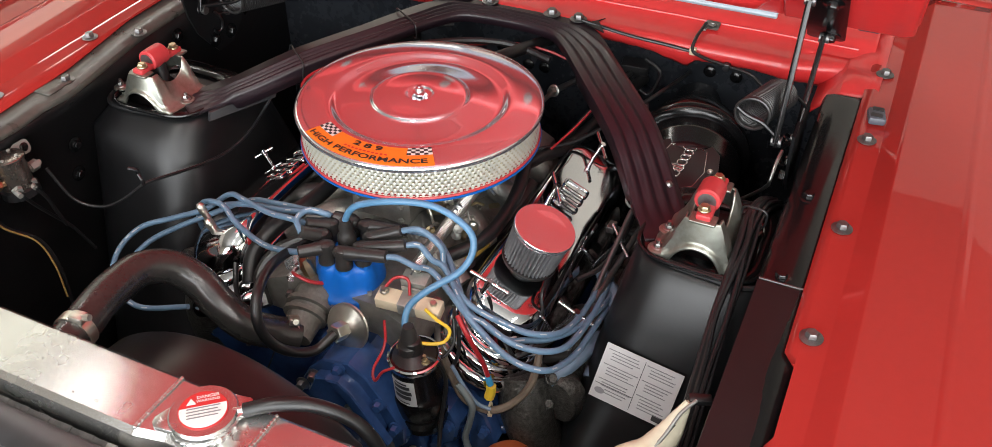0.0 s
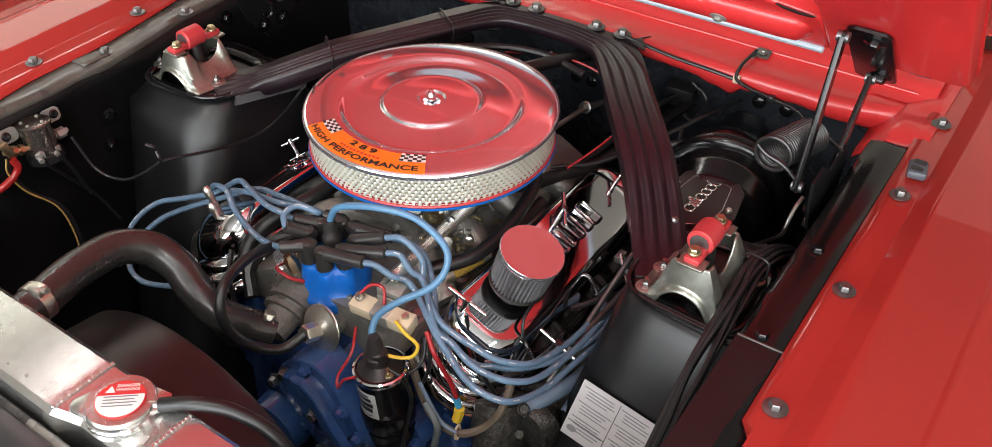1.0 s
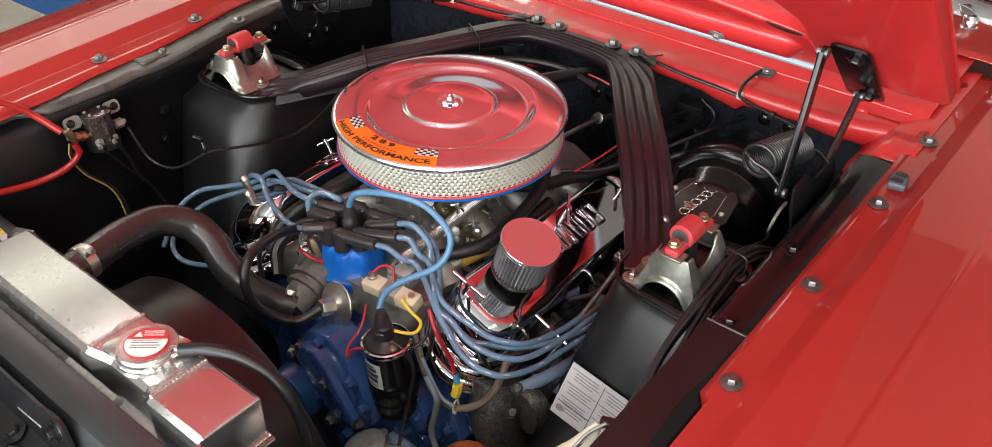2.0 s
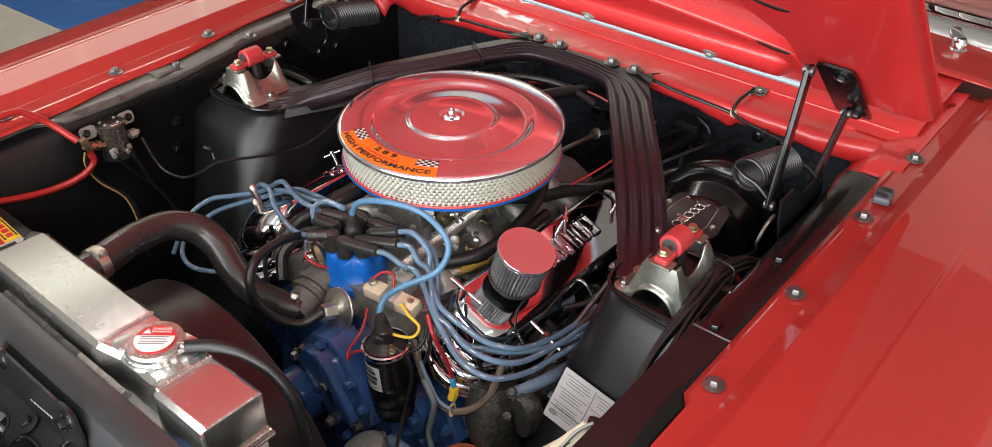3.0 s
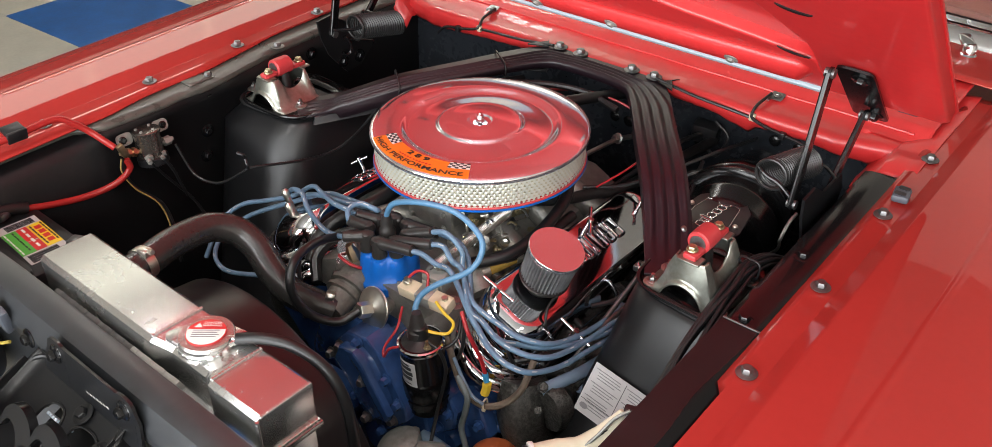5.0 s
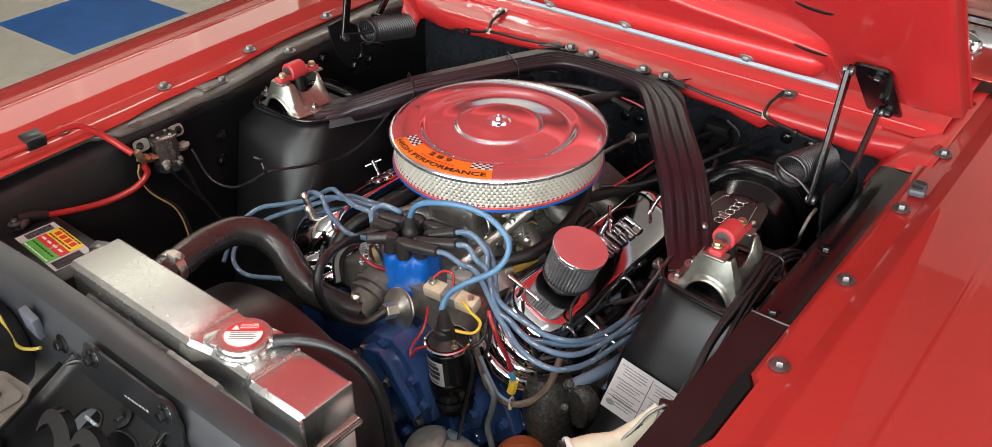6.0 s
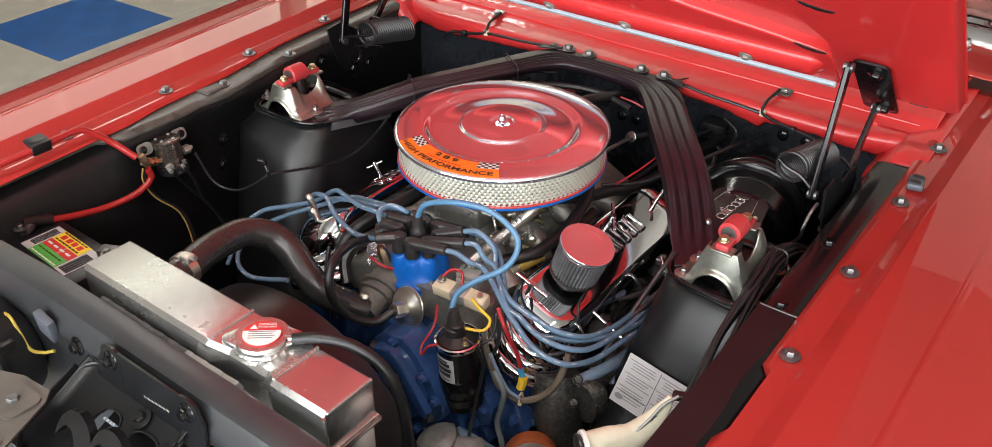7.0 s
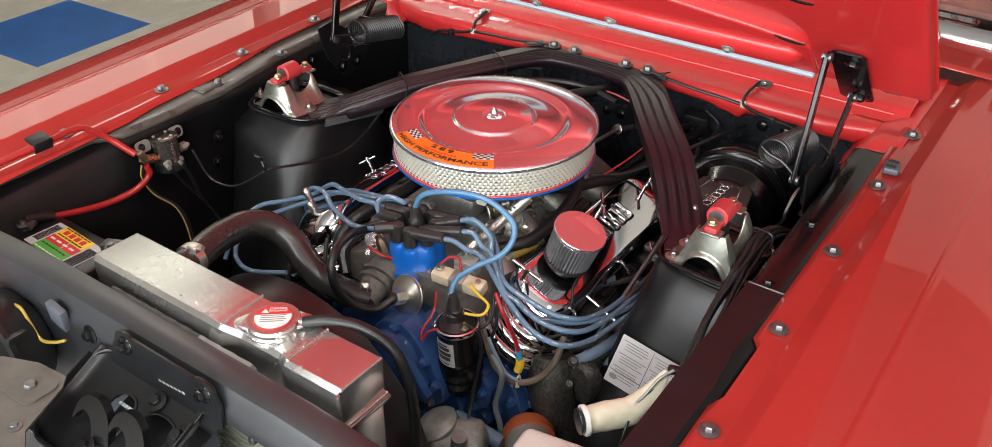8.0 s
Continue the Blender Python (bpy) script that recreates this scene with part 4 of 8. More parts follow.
def valve_cover(side):
    ob = thing("valve_cover", (side * 0.22, -0.02, 0.75), "tall chrome valve cover with raised script and wing bolts", "valve cover", "chrome valve covers")
    t = radians(25)
    yo = 0.0 if side > 0 else -0.048

    def at(u, y, n):
        y *= 1.24 if y > 0 else 1.0
        return Vector((side * (0.196 + u * math.cos(t) + n * math.sin(t)), y + yo, 0.695 - u * math.sin(t) + n * math.cos(t)))

    def ring(n, w, y0, y1, r):
        if side < 0:
            y0 += 0.014 * (n / 0.0985) ** 2
        flat = rounded(-w, y0, w, y1, r, 7)
        fine = []
        for k, (u, y) in enumerate(flat):
            fine.append((u, y))
            u2, y2 = flat[(k + 1) % len(flat)]
            if abs(y2 - y) > 0.1:
                fine += [(u + (u2 - u) * j / 9, y + (y2 - y) * j / 9) for j in range(1, 9)]
        lean = -0.014 * max(0.0, min(1.0, (n - 0.05) / 0.045))
        wave = 0.0012 * max(0.0, min(1.0, (n - 0.09) / 0.009))
        return [at(u + lean, y, n + wave * noise.noise(Vector((u * 16, y * 13, side * 3)))) for u, y in fine]
    bm = fresh()
    steps = []
    for k in range(3):
        n0, w0, f0 = 0.016 * k, 0.081 - 0.0045 * k, -0.262 + 0.0115 * k
        steps += [(n0 + 0.0148 * math.sin(radians(a)), w0 - 0.0105 * (1 - math.cos(radians(a))), f0 + 0.0115 * (1 - math.cos(radians(a))), 0.188 - 0.003 * k - 0.0105 * (1 - math.cos(radians(a))), 0.076 - 0.005 * k) for a in range(0, 91, 15)]
    steps += [(0.050, 0.066, -0.228, 0.176, 0.060), (0.060, 0.064, -0.226, 0.174, 0.054), (0.070, 0.062, -0.2225, 0.171, 0.048), (0.079, 0.0595, -0.218, 0.168, 0.044), (0.087, 0.0565, -0.212, 0.165, 0.040), (0.0925, 0.053, -0.206, 0.162, 0.036), (0.0962, 0.0495, -0.2005, 0.159, 0.033), (0.0978, 0.0465, -0.1965, 0.156, 0.031), (0.0983, 0.043, -0.192, 0.152, 0.028), (0.0987, 0.038, -0.187, 0.149, 0.025), (0.0992, 0.030, -0.178, 0.143, 0.020), (0.0997, 0.021, -0.169, 0.138, 0.014), (0.1000, 0.012, -0.160, 0.132, 0.008), (0.1001, 0.003, -0.15, 0.128, 0.002)]
    loft(bm, [ring(*q) for q in steps])
    part("cover", bm, CHROME, ob, crisp=50)
    # an unreadable raised script
    rng = random.Random(6)
    for k, w in enumerate((0.014, 0.010, 0.010, 0.006, 0.010, 0.011, 0.014)):
        y = -0.040 + 0.0168 * k
        lo, hi = rng.uniform(-0.004, 0.000), rng.uniform(-0.042, -0.034)
        loop = [at(u, v, 0.1010) for u, v in rounded(hi, y, lo, y + w, 0.003, 3)]
        bm = fresh()
        tube(bm, loop + loop[:1], 0.0024, 8, 1, smooth=False)
        mid = (lo + hi) / 2 + rng.uniform(-0.005, 0.005)
        tube(bm, [at(mid, y, 0.1010), at(mid, y + w, 0.1010)], 0.0018, 8, 1, smooth=False)
        part("raised_emblem", bm, CHROME, ob)
    # hold-down bolts with cross bars
    for u, y, n, n0 in (((-0.046, -0.196, 0.118, 0.08), (-0.046, 0.027, 0.124, 0.08), (0.062, -0.145, 0.110, 0.004), (0.066, 0.022, 0.114, 0.004), (-0.025, 0.142, 0.128, 0.09)) if side > 0 else ((0.066, 0.040, 0.110, 0.004), (-0.025, 0.164, 0.128, 0.09))):
        a, b = at(u, y, n0), at(u + (0.012 if u > 0 else 0), y, n)
        bm = fresh()
        cyl(bm, a, b, 0.0036, seg=12)
        d = (b - a).normalized()
        w = Vector((side * 0.62, -0.75, 0.0)) if u < 0 else Vector((side * 0.75, -0.65, -0.2))
        if side > 0 and y < -0.1:
            w = Vector((0.7, 0.1, -0.7))
        w = (w - d * w.dot(d)).normalized() * (0.029 if side > 0 else 0.017)
        cyl(bm, b - w, b + w, 0.0031, seg=12)
        lathe(bm, [(0.0048, -0.006), (0.0052, 0.0), (0.0046, 0.005)], Matrix.Translation(b) @ axes(d), 14)
        part("wing_bolt", bm, BOLT_CHROME, ob)
    if side < 0:
        for top, foot in (((-0.257, -0.220, 0.822), (-0.212, -0.220, 0.735)), ((-0.236, -0.232, 0.808), (-0.196, -0.232, 0.728))):
            top, foot = Vector(top), Vector(foot)
            bm = fresh()
            h = (top - foot).length
            lathe(bm, [(0.0052, 0), (0.0052, h - 0.016), (0.0066, h - 0.014), (0.0066, h - 0.004), (0.0052, h - 0.002), (0.004, h)], Matrix.Translation(foot) @ axes(top - foot), 16)
            part("hold_down_stud", bm, WARM_ZINC, ob, "tall plated hold-down stud")
    return ob


for side in (1, -1):
    valve_cover(side)


def breather():
    at, up = Vector((0.249, -0.117, 0.869)), Vector((0.34, -0.02, 0.94)).normalized()
    ob = thing("breather_filter", at - up * 0.07, "small pleated crankcase breather with a chrome top", "breather filter")
    m = Matrix.Translation(at) @ axes(up)
    bm = fresh()
    lathe(bm, [(0.0425, -0.004), (0.0435, -0.002), (0.0435, 0.0015), (0.0425, 0.003), (0.0405, 0.0026), (0.030, 0.0030)], m, 48)
    part("cap", bm, LID_CHROME, ob, "polished chrome cap")
    bm = fresh()
    n = 168
    rings = []
    for z, r in ((-0.060, 0.0385), (-0.002, 0.0412)):
        rings.append([m @ Vector(((r - (0.0, 0.0012, 0.0036, 0.0012)[i % 4]) * math.cos(2 * math.pi * i / n), (r - (0.0, 0.0012, 0.0036, 0.0012)[i % 4]) * math.sin(2 * math.pi * i / n), z)) for i in range(n)])
    loft(bm, rings)
    part("pleats", bm, PLEAT_GREY, ob, "grey gauze pleats", smooth=False)
    bm = fresh()
    lathe(bm, [(0.030, -0.070), (0.0385, -0.066), (0.0402, -0.063), (0.0402, -0.060), (0.036, -0.058)], m, 48)
    part("base", bm, RUBBER, ob)
    bm = fresh()
    lathe(bm, [(0.02, -0.10), (0.02, -0.066)], m, 28)
    part("neck", bm, RUBBER, ob)
    bm = fresh()
    lathe(bm, [(0.0212, -0.082), (0.022, -0.080), (0.022, -0.072), (0.0212, -0.070)], m, 28)
    part("clamp", bm, STEEL, ob)
    return ob


breather()


def carburettor():
    ob = thing("carburettor", (0, 0, 0.79), "cast four-barrel carburettor under the air cleaner", "carburettor")
    bm = fresh()
    box(bm, (0, 0, 0.80), (0.14, 0.16, 0.022), bevel=0.006)
    box(bm, (0, 0, 0.835), (0.11, 0.17, 0.05), bevel=0.008)
    lathe(bm, [(0.066, 0), (0.064, 0.03), (0.05, 0.04)], Matrix.Translation((0, 0, 0.855)), 32)
    part("body", bm, CAST_ALU, ob)
    for y, z in ((-0.105, 0.835), (0.105, 0.835)):
        bm = fresh()
        box(bm, (0, y, z), (0.10, 0.05, 0.045), bevel=0.008)
        part("fuel_bowl", bm, CAST_ALU, ob)
        for dx in (-0.035, 0.035):
            for dz in (-0.012, 0.012):
                bm = fresh()
                bolt(bm, (dx, y + math.copysign(0.026, y), z + dz), (0, y, 0), 0.004, 0.006, 1.3)
                part("screw", bm, ZINC, ob)
    for k, (p0, p1) in enumerate((((0.06, -0.05, 0.835), (0.10, -0.055, 0.85)), ((0.06, -0.02, 0.82), (0.115, -0.06, 0.86)), ((0.065, 0.0, 0.84), (0.12, 0.03, 0.855)), ((0.05, -0.09, 0.85), (0.09, -0.07, 0.86)))):
        bm = fresh()
        tube(bm, [p0, tuple((a + b) / 2 + 0.004 for a, b in zip(p0, p1)), p1], 0.004, 8)
        part("linkage_rod", bm, ZINC, ob)
    for x, y, z, s in ((0.085, -0.06, 0.845, 0.022), (0.10, -0.02, 0.83, 0.018), (0.075, -0.10, 0.84, 0.016)):
        bm = fresh()
        prism(bm, rounded(-s, -s * 0.7, s, s * 0.7, s * 0.4), 0.003, Matrix.Translation((x, y, z)) @ pose(0, 0, 0, 80, 20, 60))
        bolt(bm, (x + 0.004, y - 0.004, z), (0.7, -0.7, 0.2), 0.005, 0.006, 1.3)
        part("lever", bm, BRASS_ZINC if s < 0.02 else WARM_ZINC, ob)
    rng = random.Random(15)
    for k in range(34):
        x, y, z = rng.uniform(0.055, 0.135), rng.uniform(-0.145, 0.0), rng.uniform(0.80, 0.865)
        d = Vector((rng.uniform(-1, 1), rng.uniform(-1, 1), rng.uniform(-0.3, 0.6))).normalized()
        bm = fresh()
        if k % 3 == 0:
            lathe(bm, [(0.0045, 0), (0.0075, 0.002), (0.0075, 0.006), (0.004, 0.008), (0.004, 0.014)], Matrix.Translation((x, y, z)) @ axes(d), 8)
        elif k % 3 == 1:
            tube(bm, [Vector((x, y, z)), Vector((x, y, z)) + d * 0.012 + Vector((0, 0, 0.004)), Vector((x, y, z)) + d * 0.026], 0.0021, 6)
        else:
            prism(bm, rounded(-0.009, -0.004, 0.009, 0.004, 0.0035), 0.0022, Matrix.Translation((x, y, z)) @ axes(d))
        part(("fitting", "linkage_rod", "lever")[k % 3], bm, (ZINC, WARM_ZINC, BRASS_ZINC, STEEL, WARM_ZINC)[k % 5], ob)
    for a in range(6):
        bm = fresh()
        q = 2 * math.pi * a / 6 + 0.4
        lathe(bm, [(0.006, 0), (0.006, 0.012), (0.003, 0.016)], Matrix.Translation((0.058 * math.cos(q), 0.09 * math.sin(q), 0.858)), 10)
        part("fitting", bm, WARM_ZINC, ob)
    return ob


carburettor()


def air_cleaner():
    ob = thing("air_cleaner", (0, 0, 0.89), "round chrome air cleaner with a mesh filter and orange decal", "air cleaner")
    m = Matrix.Translation((0, 0, 0))
    lid = [(0.1785, 0.9375), (0.1810, 0.9380), (0.1825, 0.9400), (0.1827, 0.9430), (0.1815, 0.9462), (0.1795, 0.9478), (0.176, 0.9488), (0.168, 0.9497), (0.156, 0.9504), (0.144, 0.9508), (0.136, 0.9508), (0.132, 0.9500), (0.128, 0.9478),
           (0.1245, 0.9452), (0.120, 0.9438), (0.114, 0.9436), (0.100, 0.9450), (0.086, 0.9468), (0.078, 0.9478), (0.0745, 0.9482), (0.072, 0.9492), (0.0705, 0.9512), (0.0685, 0.9532), (0.066, 0.9540), (0.063, 0.9538), (0.055, 0.9543), (0.038, 0.9555), (0.024, 0.9562),
           (0.0215, 0.9562), (0.0195, 0.9550), (0.0185, 0.9525), (0.016, 0.9515), (0.004, 0.9515)]
    bm = fresh()
    lathe(bm, lid, m, 128)
    part("lid", bm, LID_CHROME, ob, "polished chrome lid", crisp=60)
    # wing nut
    bm = fresh()
    lathe(bm, [(0.0075, 0.953), (0.0075, 0.957), (0.0055, 0.964), (0.004, 0.965)], m, 16)
    cyl(bm, (0, 0, 0.955), (0, 0, 0.968), 0.003, seg=10)
    for s in (1, -1):
        d = Vector((0.8, 0.6, 0)) * s
        prism(bm, [(0.003, 0.0), (0.008, -0.001), (0.0145, 0.006), (0.0155, 0.012), (0.012, 0.0145), (0.007, 0.010), (0.003, 0.006)], 0.0028, Matrix.Translation((0, 0, 0.955)) @ axes(Vector((-d.y, d.x, 0)) * 1, d) @ Matrix.Translation((0, 0, -0.0014)) if s > 0 else Matrix.Translation((0, 0, 0.955)) @ Matrix.Rotation(math.pi, 4, "Z") @ axes(Vector((-0.6, 0.8, 0)), Vector((0.8, 0.6, 0))) @ Matrix.Translation((0, 0, -0.0014)))
    part("wing_nut", bm, CHROME, ob)
    # pleated element behind a pressed mesh
    bm = fresh()
    n = 240
    rings = []
    for z in (0.8925, 0.9395):
        rings.append([((0.1705 - (0.004 if i % 2 else 0)) * math.cos(2 * math.pi * i / n), (0.1705 - (0.004 if i % 2 else 0)) * math.sin(2 * math.pi * i / n), z) for i in range(n)])
    loft(bm, rings)
    filt = part("filter_element", bm, PLEAT, ob, "cream pleated paper filter", smooth=False)
    # mesh: diagonal strands bulging in and out, all joined
    verts, faces = [], []
    cols, rows_n, z0, z1 = 128, 8, 0.8945, 0.938
    for j in range(rows_n * 4 + 1):
        for i in range(cols * 4):
            a = 2 * math.pi * i / (cols * 4)
            u, v = i / 4, j / 4
            cell = math.cos(2 * math.pi * (u + (0.5 if int(v) % 2 else 0))) * math.sin(math.pi * (v % 1))
            r = 0.1755 - 0.0026 * max(0.0, cell) - 0.0009 * min(0.0, cell)
            verts.append((r * math.cos(a), r * math.sin(a), z0 + (z1 - z0) * j / (rows_n * 4)))
    w = cols * 4
    for j in range(rows_n * 4):
        for i in range(w):
            u, v = (i + 0.5) / 4, (j + 0.5) / 4
            if math.cos(2 * math.pi * (u + (0.5 if int(v) % 2 else 0))) * math.sin(math.pi * (v % 1)) > 0.5:
                continue
            faces.append((j * w + i, j * w + (i + 1) % w, (j + 1) * w + (i + 1) % w, (j + 1) * w + i))
    data = bpy.data.meshes.new("mesh_screen")
    data.from_pydata(verts, [], faces)
    bm = fresh()
    bm.from_mesh(data)
    part("mesh_screen", bm, MESH_STEEL, filt, "expanded steel mesh", crisp=80)
    for z in (0.8935, 0.9385):
        bm = fresh()
        lathe(bm, [(0.172, -0.002), (0.1775, -0.002), (0.1785, 0.0), (0.1775, 0.002), (0.172, 0.002)], Matrix.Translation((0, 0, z)), 96)
        part("seal_ring", bm, RED_POLY if z < 0.91 else RUBBER, filt)
    bm = fresh()
    lathe(bm, [(0.06, 0.880), (0.12, 0.880), (0.165, 0.8865), (0.176, 0.8878), (0.1790, 0.8888), (0.1797, 0.8903), (0.1792, 0.8925), (0.177, 0.8918), (0.165, 0.891), (0.06, 0.889)], m, 96)
    part("base_pan", bm, CAP_BLUE, ob, "blue painted base pan")
    # decal, bent round the lid's outer slope
    def on_lid(arc, rad, lift=0.0006):
        a = radians(-90) + arc / 0.16
        z = np.interp(rad, [0.136, 0.144, 0.156, 0.168, 0.176, 0.1795], [0.9508, 0.9508, 0.9504, 0.9497, 0.9488, 0.9478])
        return Vector((rad * math.cos(a), rad * math.sin(a), float(z) + lift))

    def patch(name, a0, a1, r0, r1, mat, lift, parent, cells=None):
        bm = fresh()
        na, nr = 40, 4
        g = [[bm.verts.new(on_lid(a0 + (a1 - a0) * i / na, r0 + (r1 - r0) * j / nr, lift)) for i in range(na + 1)] for j in range(nr + 1)]
        for j in range(nr):
            for i in range(na):
                bm.faces.new((g[j][i], g[j][i + 1], g[j + 1][i + 1], g[j + 1][i]))
        return part(name, bm, mat, parent)
    A0, A1 = -0.093, 0.098
    decal = patch("decal", A0, A1, 0.1405, 0.1790, ORANGE, 0.0005, ob)
    tagged(decal, "orange decal with checkered flags")
    for c0, c1 in ((A0, A0 + 0.036), (A1 - 0.036, A1)):
        bm = fresh()
        for i in range(6):
            for j in range(4):
                mat_black = (i + j) % 2
                if not mat_black:
                    continue
                x0, r0 = c0 + (c1 - c0) * i / 6, 0.1405 + 0.0042 * j
                q = [on_lid(x0, r0, 0.0014), on_lid(x0 + (c1 - c0) / 6, r0, 0.0014), on_lid(x0 + (c1 - c0) / 6, r0 + 0.0042, 0.0014), on_lid(x0, r0 + 0.0042, 0.0014)]
                bm.faces.new([bm.verts.new(p) for p in q])
        patch("flag_ground", c0, c1, 0.1405, 0.1573, WHITE, 0.001, decal)
        part("flag_checks", bm, INK, decal, smooth=False)
    letters("2 8 9", 0.0130, None, INK, decal, lambda x, y: on_lid(x * 1.75 + 0.002, 0.1490 - y, 0.0012), 0.0005)
    bm = fresh()
    for k in range(11):
        x0 = -0.030 + 0.0062 * k
        q = [on_lid(x0, 0.1585, 0.0012), on_lid(x0 + 0.004, 0.1585, 0.0012), on_lid(x0 + 0.004, 0.1615, 0.0012), on_lid(x0, 0.1615, 0.0012)]
        bm.faces.new([bm.verts.new(p) for p in q])
    part("small_print", bm, RED_INK, decal, smooth=False)
    letters("HIGH PERFORMANCE", 0.0128, None, INK, decal, lambda x, y: on_lid(x * 1.45, 0.1705 - y, 0.0012), 0.0003)
    return ob


air_cleaner()


def distributor():
    c = Vector((0.0085, -0.2295, -0.003))
    ob = thing("distributor", c + Vector((0, 0, 0.7)), "distributor with a bright blue cap and vacuum can", "distributor")
    m = Matrix.Translation(c)
    bm = fresh()
    lathe(bm, [(0.026, 0.68), (0.028, 0.735), (0.045, 0.745), (0.049, 0.76), (0.049, 0.774)], m, 36)
    part("body", bm, CAST_ALU, ob)
    bm = fresh()
    n = 64
    rings = []
    for r, z, k in ((0.0535, 0.771, 0), (0.0545, 0.773, 0), (0.0545, 0.784, 0), (0.0530, 0.787, 0), (0.0485, 0.790, 0.1), (0.047, 0.812, 0.5), (0.0455, 0.826, 1.0), (0.042, 0.832, 1.0), (0.034, 0.836, 0.6), (0.012, 0.840, 0)):
        ring = []
        for i in range(n):
            a = 2 * math.pi * i / n
            s = 1 - 0.13 * k * (0.5 - 0.5 * math.cos(8 * a + math.pi)) ** 2
            ring.append(m @ Vector((r * s * math.cos(a), r * s * math.sin(a), z)))
        rings.append(ring)
    loft(bm, rings)
    cap = part("cap", bm, CAP_BLUE, ob, "bright blue plastic cap", crisp=60)
    for k in range(8):
        a = 2 * math.pi * (k + 0.5) / 8
        bm = fresh()
        lathe(bm, [(0.0105, 0.80), (0.0105, 0.842), (0.009, 0.845)], m @ Matrix.Translation((0.034 * math.cos(a), 0.034 * math.sin(a), 0)), 16)
        part("tower", bm, CAP_BLUE, cap)
    bm = fresh()
    lathe(bm, [(0.012, 0.83), (0.012, 0.858), (0.010, 0.861)], m, 18)
    part("tower", bm, CAP_BLUE, cap)
    for s in (1, -1):
        bm = fresh()
        q = c + Vector((s * 0.047 * 0.9, -0.024, 0))
        tube(bm, [q + Vector((0, 0, 0.755)), q + Vector((s * 0.006, -0.003, 0.775)), q + Vector((s * 0.002, 0, 0.797))], 0.0035, 8)
        part("clip", bm, ZINC, ob)
    # vacuum can
    d = Vector((-0.1, -0.93, 0.35)).normalized()
    a0 = Vector((0.0478, -0.3055, 0.7712))
    mm = Matrix.Translation(a0) @ axes(d)
    bm = fresh()
    lathe(bm, [(0.014, -0.016), (0.028, -0.007), (0.0335, -0.002), (0.0338, 0.0), (0.0330, 0.0012), (0.0300, 0.0012), (0.0285, 0.0018), (0.022, 0.0035), (0.015, 0.0065), (0.011, 0.009)], mm, 40)
    can = part("vacuum_can", bm, WARM_ZINC, ob, "zinc plated vacuum can")
    bm = fresh()
    lathe(bm, [(0.0125, 0.008), (0.0125, 0.028), (0.011, 0.030)], mm, 6)
    part("hexagon_fitting", bm, WARM_ZINC, can)
    bm = fresh()
    tube(bm, [c + Vector((0.02, -0.03, 0.755)), (0.052, -0.28, 0.762), tuple(a0)], 0.011, 10)
    part("vacuum_arm", bm, CAST_ALU, ob)
    return ob


distributor()


